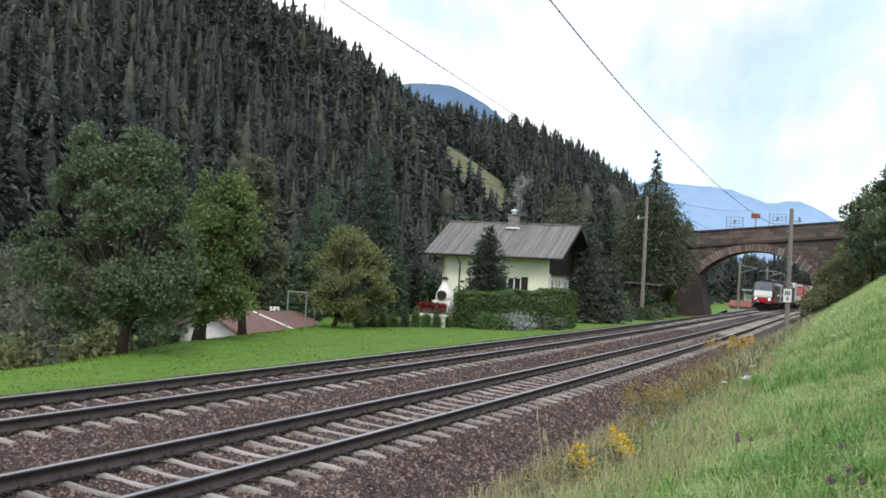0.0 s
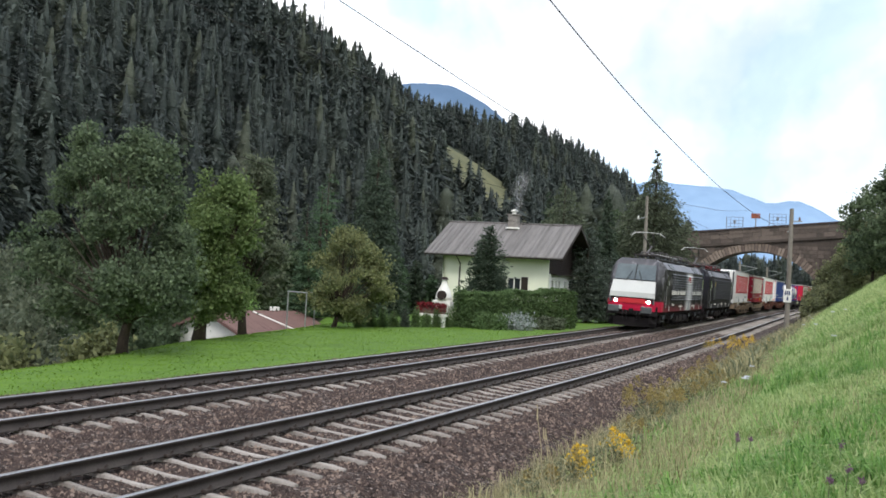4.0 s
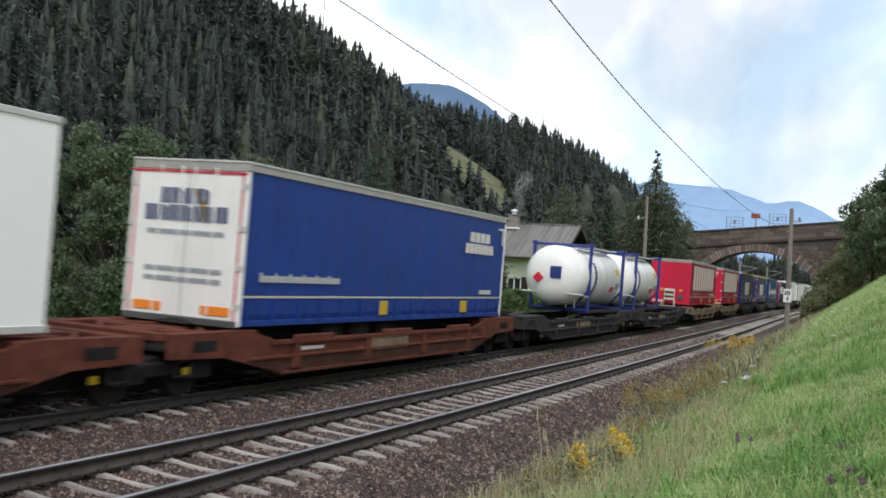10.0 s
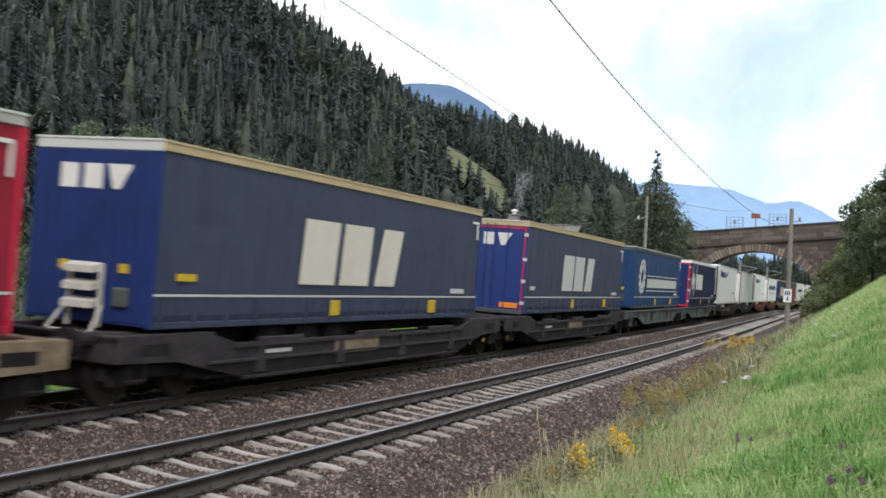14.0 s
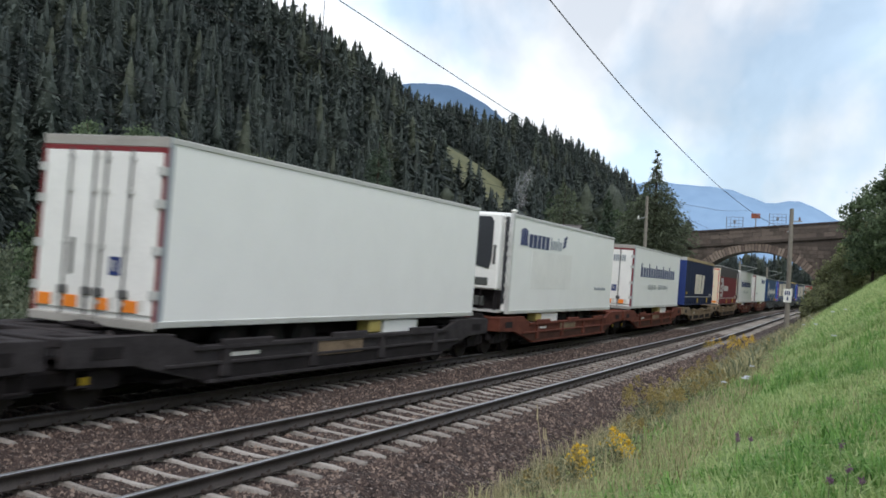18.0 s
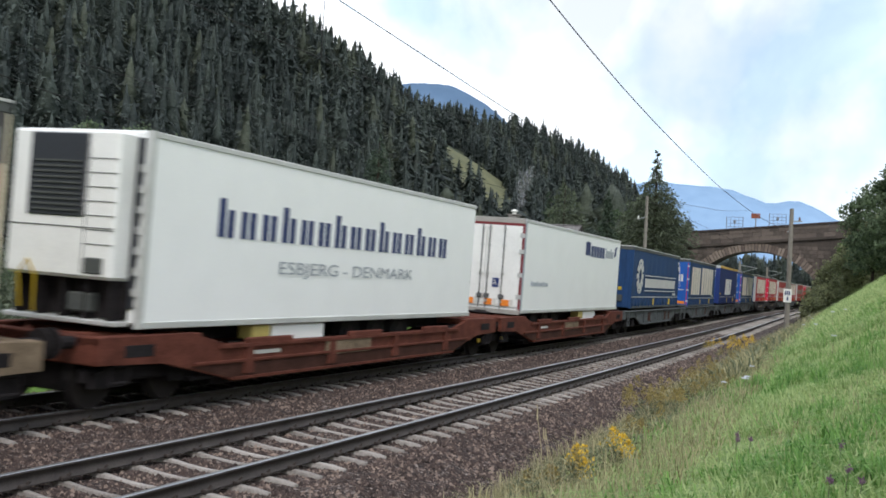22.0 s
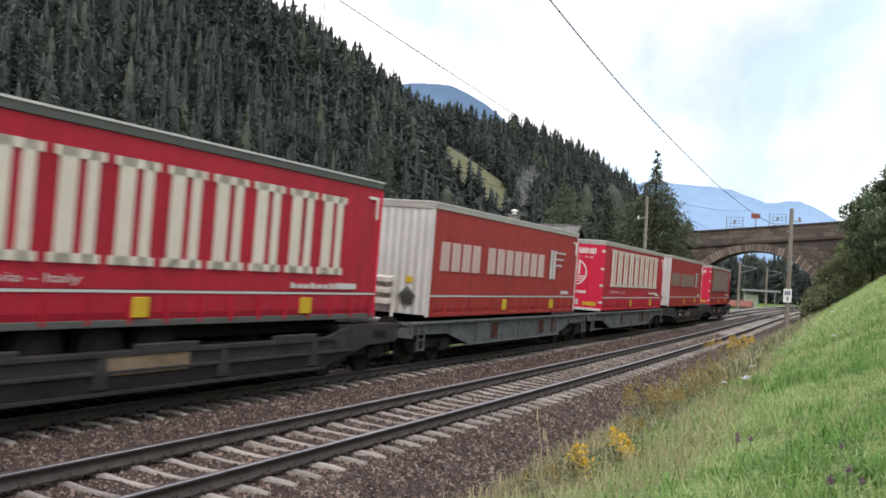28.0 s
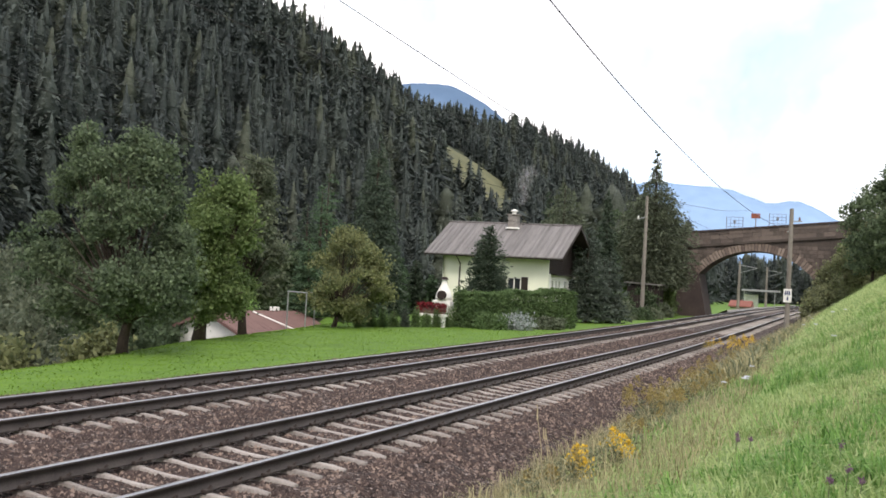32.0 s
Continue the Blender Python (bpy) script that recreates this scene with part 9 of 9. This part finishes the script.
# tall fading weeds where the far bank meets the line
rs = np.random.RandomState(58)
for material, count, seed_, lab in ((DRYGRASS, 9000, 91, "tall bleached weeds along the foot of the bank"), (WEED, 7000, 92, "tall grey-green weeds along the foot of the bank")):
    s = 24 + 70 * rs.rand(count) ** 1.1
    n = meadow_edge(s) - 0.9 + 2.3 * rs.rand(count)
    keep = wob(s, n, 0.8, 3 + seed_) > -0.35
    blades("tall_weeds", lab, material, s[keep], n[keep], 0.3 + 0.5 * rs.rand(keep.sum()), 0.012 + 0.016 * rs.rand(keep.sum()), seed_, lean=0.7)
# low weeds creeping over the ballast foot
rs = np.random.RandomState(55)
N = 15000
s, n = 8 + 24 * rs.rand(N), 3.2 + 1.7 * rs.rand(N) ** 0.7
keep = wob(s * 1.0, n, 2.2, 5) > 0.05
s, n = s[keep], n[keep]
P = along(s, n, 0)
P[:, 2] = np.maximum(ground_z(P[:, 0], P[:, 1]), along(s, n, np.interp(n, [a for a, _ in SEC], [b for _, b in SEC]))[:, 2]) + 0.22 * rs.rand(len(s))
V, F = leaf_quads(rs, P, 0.035, aspect=0.4)
tagged(obj("low_weeds", mesh_np("low_weeds", V, F), WEED), "grey-green low weeds on the ballast shoulder", "weeds", kind="stuff")
# the stream in the dip
water_m = mat("stream_water", (0.32, 0.36, 0.36), (0.12, 0.14, 0.13), rough=0.15, scale=0.8, fine=5, bump=0.4)
S = np.arange(-40, 50, 3.0)
edge = np.interp(S, [-40, 15, 22, 33, 40, 48, 55], [-12, -12.3, -13.6, -17.3, -18.8, -20.5, -22.5])
A, B = along(S, edge - 19.5, -4.35), along(S, edge - 26.5, -4.35)
V = np.stack([A, B], 1).reshape(-1, 3)
i = np.arange(len(S) - 1) * 2
tagged(obj("water", mesh_np("stream", V, np.stack([i, i + 1, i + 3, i + 2], -1)), water_m), "pale rippled mountain stream in the dip", "stream", kind="structure")

# ---- thin smoke over the chimney: loose wisps that rise ----
SMOKEWISP = bpy.data.materials.new("thin_wood_smoke")
SMOKEWISP.use_nodes = True
sm_n, sm_l = SMOKEWISP.node_tree.nodes, SMOKEWISP.node_tree.links
sm_mix, sm_clear, sm_haze = sm_n.new("ShaderNodeMixShader"), sm_n.new("ShaderNodeBsdfTransparent"), sm_n.new("ShaderNodeBsdfDiffuse")
sm_haze.inputs["Color"].default_value = (0.8, 0.8, 0.82, 1)
sm_mix.inputs[0].default_value = 0.045
sm_l.new(sm_clear.outputs[0], sm_mix.inputs[1])
sm_l.new(sm_haze.outputs[0], sm_mix.inputs[2])
sm_l.new(sm_mix.outputs[0], sm_n["Material Output"].inputs["Surface"])
WISPS = []
for i in range(9):
    rs = np.random.RandomState(500 + i)
    f = i / 8
    P = rs.normal(size=(90, 3)) * np.array([0.10 + 0.22 * f, 0.10 + 0.2 * f, 0.16 + 0.12 * f])
    V, F = leaf_quads(rs, P, 0.07 + 0.05 * f, aspect=1.0)
    puff_ = obj("smoke_wisp", mesh_np("smoke_wisp", V, F), SMOKEWISP)
    tagged(puff_, "thin white wood smoke rising from the chimney", "smoke", "chimney smoke", "stuff")
    at = Vector((-25.0 + 0.35 * f + 0.2 * math.sin(i), 68.8, 7.25 + 2.2 * f))
    puff_.matrix_world = Matrix.Translation(at)
    WISPS.append((puff_, at, i))

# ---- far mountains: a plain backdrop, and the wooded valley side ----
# Distance haze is put into the colours: bluer, and paler for the farther range.
HAZE = mat("hazed_far_mountain", (0.13, 0.20, 0.30), (0.10, 0.16, 0.25), rough=1.0, scale=0.004, fine=0.02, bump=0.0, spec=0.0)
HAZE2 = mat("hazed_farther_mountain", (0.26, 0.38, 0.54), (0.22, 0.33, 0.48), rough=1.0, scale=0.003, fine=0.02, bump=0.0, spec=0.0)


def ridge(name, dist, depth, crest, material, label):
    """A range as a solid ridge: crest given as bearing left of the line and elevation in degrees."""
    b = np.array([q[0] for q in crest], float)
    e = np.array([q[1] for q in crest], float)
    B = np.linspace(b.min(), b.max(), 160)
    Eh = np.interp(B[::1], b[::-1] if b[0] > b[-1] else b, e[::-1] if b[0] > b[-1] else e)
    rs = np.random.RandomState(5)
    V = []
    for k, (f, d) in enumerate(((0.0, -depth), (0.45, -depth * 0.55), (0.8, -depth * 0.2), (1.0, 0), (0.0, depth))):
        for bb, ee in zip(B, Eh):
            R_ = dist + d
            h = dist * math.tan(radians(ee)) * f + (rs.rand() - 0.5) * dist * 0.0012 * (f > 0)
            V.append((-math.sin(radians(bb)) * R_, math.cos(radians(bb)) * R_, h + 2 if f else -20))
    K = len(B)
    i = np.arange(5 * K).reshape(5, K)
    F = np.stack([i[:-1, :-1], i[:-1, 1:], i[1:, 1:], i[1:, :-1]], -1).reshape(-1, 4)
    me = mesh_np(name, V, F)
    for f in me.polygons:
        f.use_smooth = True
    tagged(obj(name, me, material), label, "mountain", kind="structure")


ridge("backdrop", 2300, 500, [(60, 3), (34, 6.5), (28, 9.6), (26.7, 10.23), (26.0, 10.39), (24.95, 10.39), (23.76, 10.33), (22.87, 9.95), (22.23, 9.62), (21.58, 9.23), (21.0, 8.8), (20.21, 7.98), (19.2, 7.1), (17, 5.3), (12, 3), (6, 1)], HAZE, "distant wooded mountain, tinted blue for haze")
ridge("backdrop", 3400, 600, [(30, 3), (16, 5.2), (12.6, 5.6), (11.6, 5.58), (9.6, 5.45), (8.6, 5.35), (7.5, 4.95), (6.5, 4.63), (5.9, 4.82), (5.2, 4.87), (4.4, 4.6), (3.2, 3.9), (0, 3.0), (-20, 2), (-60, 3)], HAZE2, "far mountain range, tinted pale blue for haze")

FARSPRUCE = leaf_mat("dark_spruce_needles_far", (0.060, 0.075, 0.062), (0.032, 0.042, 0.036), 0.2, 0.12, 1.7, 0.16, 1.1, 0.8)
FARFIR = leaf_mat("fir_needles_far", (0.080, 0.098, 0.075), (0.042, 0.054, 0.044), 0.2, 0.12, 1.7, 0.16, 1.1, 0.8)
FARLARCH = leaf_mat("larch_needles_far", (0.115, 0.131, 0.085), (0.063, 0.075, 0.052), 0.25, 0.12, 1.7, 0.16, 1.1, 0.8)
FARBROAD = leaf_mat("far_broad_leaves", (0.095, 0.111, 0.072), (0.051, 0.062, 0.044), 0.25, 0.12, 1.7, 0.16, 1.1, 0.8)


def tree_arrays(rs, heights, roots, tiers, arms, sprays, width=(0.19, 0.28), power=(0.72, 1.1), droop=0.3, size=0.036, foot=0.06):
    """Many trees in one mesh: each a stem of soft, drooping tiers of boughs, uneven all round, with loose sprays on it."""
    T = len(heights)
    w = width[0] + (width[1] - width[0]) * rs.rand(T, 1)
    pw = power[0] + (power[1] - power[0]) * rs.rand(T, 1)
    ph = rs.rand(T, 4) * 6.283

    def half_width(f):
        return w * (1 - f) ** pw * np.clip((f + 0.03) / 0.16, 0.4, 1)
    rings = []
    for k in range(tiers):
        f = foot + (0.96 - foot) * ((k + 0.5 * rs.rand(T, 1)) / tiers) ** 0.92
        dz = (0.96 - foot) / tiers
        turn = 6.283 * (np.arange(arms)[None] + rs.rand(T, 1)) / arms + rs.normal(0, 0.12, (T, arms))
        ln = half_width(f) * (0.46 + 0.30 * rs.rand(T, arms) + 0.08 * np.sin(2 * turn + ph[:, :1] + k))
        rings.append(np.stack([np.cos(turn) * ln, np.sin(turn) * ln, f - droop * ln + 0 * turn], -1))
        inn = half_width(np.minimum(f + dz * 0.5, 0.97)) * (0.36 + 0.10 * rs.rand(T, arms))
        rings.append(np.stack([np.cos(turn) * inn, np.sin(turn) * inn, f + dz * (0.45 + 0.2 * rs.rand(T, arms))], -1))
    tip = np.zeros((T, arms, 3))
    tip[..., 2] = 1.0
    rings.append(tip)
    A = np.stack(rings, 1)
    nr = A.shape[1]
    i = np.arange(nr * arms).reshape(nr, arms)
    j = np.roll(i, -1, 1)
    one = np.concatenate([np.stack([i[:-1], j[:-1], j[1:]], -1).reshape(-1, 3), np.stack([i[:-1], j[1:], i[1:]], -1).reshape(-1, 3)])
    f = foot + (0.985 - foot) * (1 - np.sqrt(rs.rand(T, sprays)) * 0.98)
    th = rs.rand(T, sprays) * 6.283
    lump = 1 + 0.17 * np.sin(3 * th + 17 * f + ph[:, :1]) + 0.13 * np.sin(2 * th - 29 * f + ph[:, 1:2])
    rr = half_width(f) * lump * (0.55 + 0.5 * rs.rand(T, sprays) ** 0.7) + 0.003
    out = np.stack([np.cos(th), np.sin(th), np.zeros_like(th)], -1)
    C = out * rr[..., None]
    C[..., 2] = f - 0.2 * rr
    a = out + rs.normal(size=C.shape) * 0.3
    a[..., 2] -= 2 * droop * (0.4 + 0.8 * rs.rand(T, sprays))
    b = np.stack([-np.sin(th), np.cos(th), np.zeros_like(th)], -1) + rs.normal(size=C.shape) * 0.3
    l = (size * (0.5 + 0.9 * rs.rand(T, sprays)) * (0.55 + 0.6 * (1 - f)))[..., None]
    B = np.stack([C - b * l * 0.4 - a * l * 0.4, C + b * l * 0.4 - a * l * 0.4, C + a * l], 2)
    lean = rs.normal(0, 0.015, (T, 1, 2))
    A, B = A.reshape(T, -1, 3), B.reshape(T, -1, 3)
    V = np.concatenate([A, B], 1)
    V[..., :2] += lean * V[..., 2:]
    V = V * heights[:, None, None] + roots[:, None]
    own = np.concatenate([one, nr * arms + np.arange(sprays * 3).reshape(-1, 3)])
    return V.reshape(-1, 3), (np.arange(T)[:, None, None] * V.shape[1] + own[None]).reshape(-1, 3)


def plant(rs, name, label, P, h, kinds):
    """Sorts trees by kind and distance, the far ones with fewer boughs."""
    away = np.hypot(P[:, 0], P[:, 1])
    bearing = np.degrees(np.arctan2(-P[:, 0], P[:, 1]))
    aside = (bearing > 51) | (bearing < -3)
    looks = ((FARSPRUCE, {}), (FARFIR, dict(width=(0.20, 0.30), power=(0.62, 1.0))), (FARLARCH, dict(width=(0.20, 0.30), power=(0.55, 0.9), droop=0.15)), (FARBROAD, dict(width=(0.26, 0.36), power=(0.3, 0.5), droop=0.05, size=0.042)))
    for kind, (material, opts) in enumerate(looks):
        for lo, hi, build in ((0, 215, (7, 6, 760)), (215, 340, (6, 6, 380)), (340, 3000, (5, 5, 150))):
            for far_side in (False, True):
                pick = (kinds == kind) & (away >= lo) & (away < hi) & (aside == far_side)
                if not pick.any():
                    continue
                opts = dict(opts, size=opts.get("size", 0.034) * (1.0 if lo == 0 else 1.3 if lo == 215 else 1.75))
                V, F = tree_arrays(rs, h[pick], P[pick], *((6, 6, 30) if far_side else build), **opts)
                me = mesh_np(name, V, F)
                me.polygons.foreach_set("use_smooth", np.ones(len(F), bool))
                tagged(obj(name, me, material), label, "forest", kind="stuff")


def build_forest():
    rs = np.random.RandomState(21)
    N = 4000
    n = -104 - 160 * rs.rand(N) ** 0.85
    s = 30 + 970 * rs.rand(N) ** 1.35
    s[: N // 4] = 30 + 260 * rs.rand(N // 4)
    P = along(np.clip(s, -790, 790), n, 0.0)
    P[:, 1] += np.clip(s - 790, 0, 400)
    keep = (clearing(s, n) > 1) | (rs.rand(N) < 0.05)
    P, n, s = P[keep], n[keep], s[keep]
    P[:, 2] = ground_z(P[:, 0], P[:, 1]) - 0.4
    h = 9 + 13 * rs.rand(len(P)) ** 1.2
    h = h * (1 + 0.4 * step(300, 160, np.hypot(P[:, 0], P[:, 1])))
    h = np.where(clearing(s, n) < 1, 4 + 3 * rs.rand(len(P)), h)
    patch = 0.5 + 0.5 * wob(s, n, 0.035, 4) + 0.35 * rs.normal(size=len(P))
    kinds = np.where(patch > 0.98, 2, np.where(patch > 0.5, 1, 0))
    kinds = np.where((rs.rand(len(P)) < 0.08 * step(-135, -106, n)), 3, kinds)
    plant(rs, "mountain_forest", "dense dark green spruce forest on a steep mountainside", P, h, kinds)


build_forest()


def build_back_woods():
    """Woods on both sides beyond the bridge."""
    rs = np.random.RandomState(33)
    N = 560
    s = 128 + 560 * rs.rand(N) ** 1.1
    left = rs.rand(N) < 0.55
    n = np.where(left, -17 - 80 * rs.rand(N), 9 + 70 * rs.rand(N))
    s = np.where(~left & (s < 150), s + 30, s)
    P = along(s, n, 0.0)
    P[:, 2] = ground_z(P[:, 0], P[:, 1]) - 0.4
    h = 8 + 11 * rs.rand(N)
    plant(rs, "back_woods", "dark mixed woods beyond the bridge", P, h, rs.choice(4, N, p=[0.45, 0.3, 0.1, 0.15]))
    N = 150
    x, y = -58 + 62 * rs.rand(N), 285 + 75 * rs.rand(N)
    P = np.stack([x, y, ground_z(x, y) - 0.4], -1)
    plant(rs, "back_woods", "dark spruce stand where the line curves out of sight", P, 10 + 5 * rs.rand(N), rs.choice(4, N, p=[0.5, 0.3, 0.1, 0.1]))


build_back_woods()


# ---- what moves ----
def motions():
    for ob, e, half in MOVERS:
        walk(ob, [(float(t), ride(e, half, t)) for t in range(0, 33)])

    for ob, at, i in WISPS:
        walk(ob, [(float(t), Matrix.Translation(at + Vector((0.012 * t + 0.06 * math.sin(t * 0.7 + i), 0, 0.016 * t))) @ Matrix.Rotation(0.05 * t + i, 4, "Z")) for t in range(0, 33, 2)])


motions()
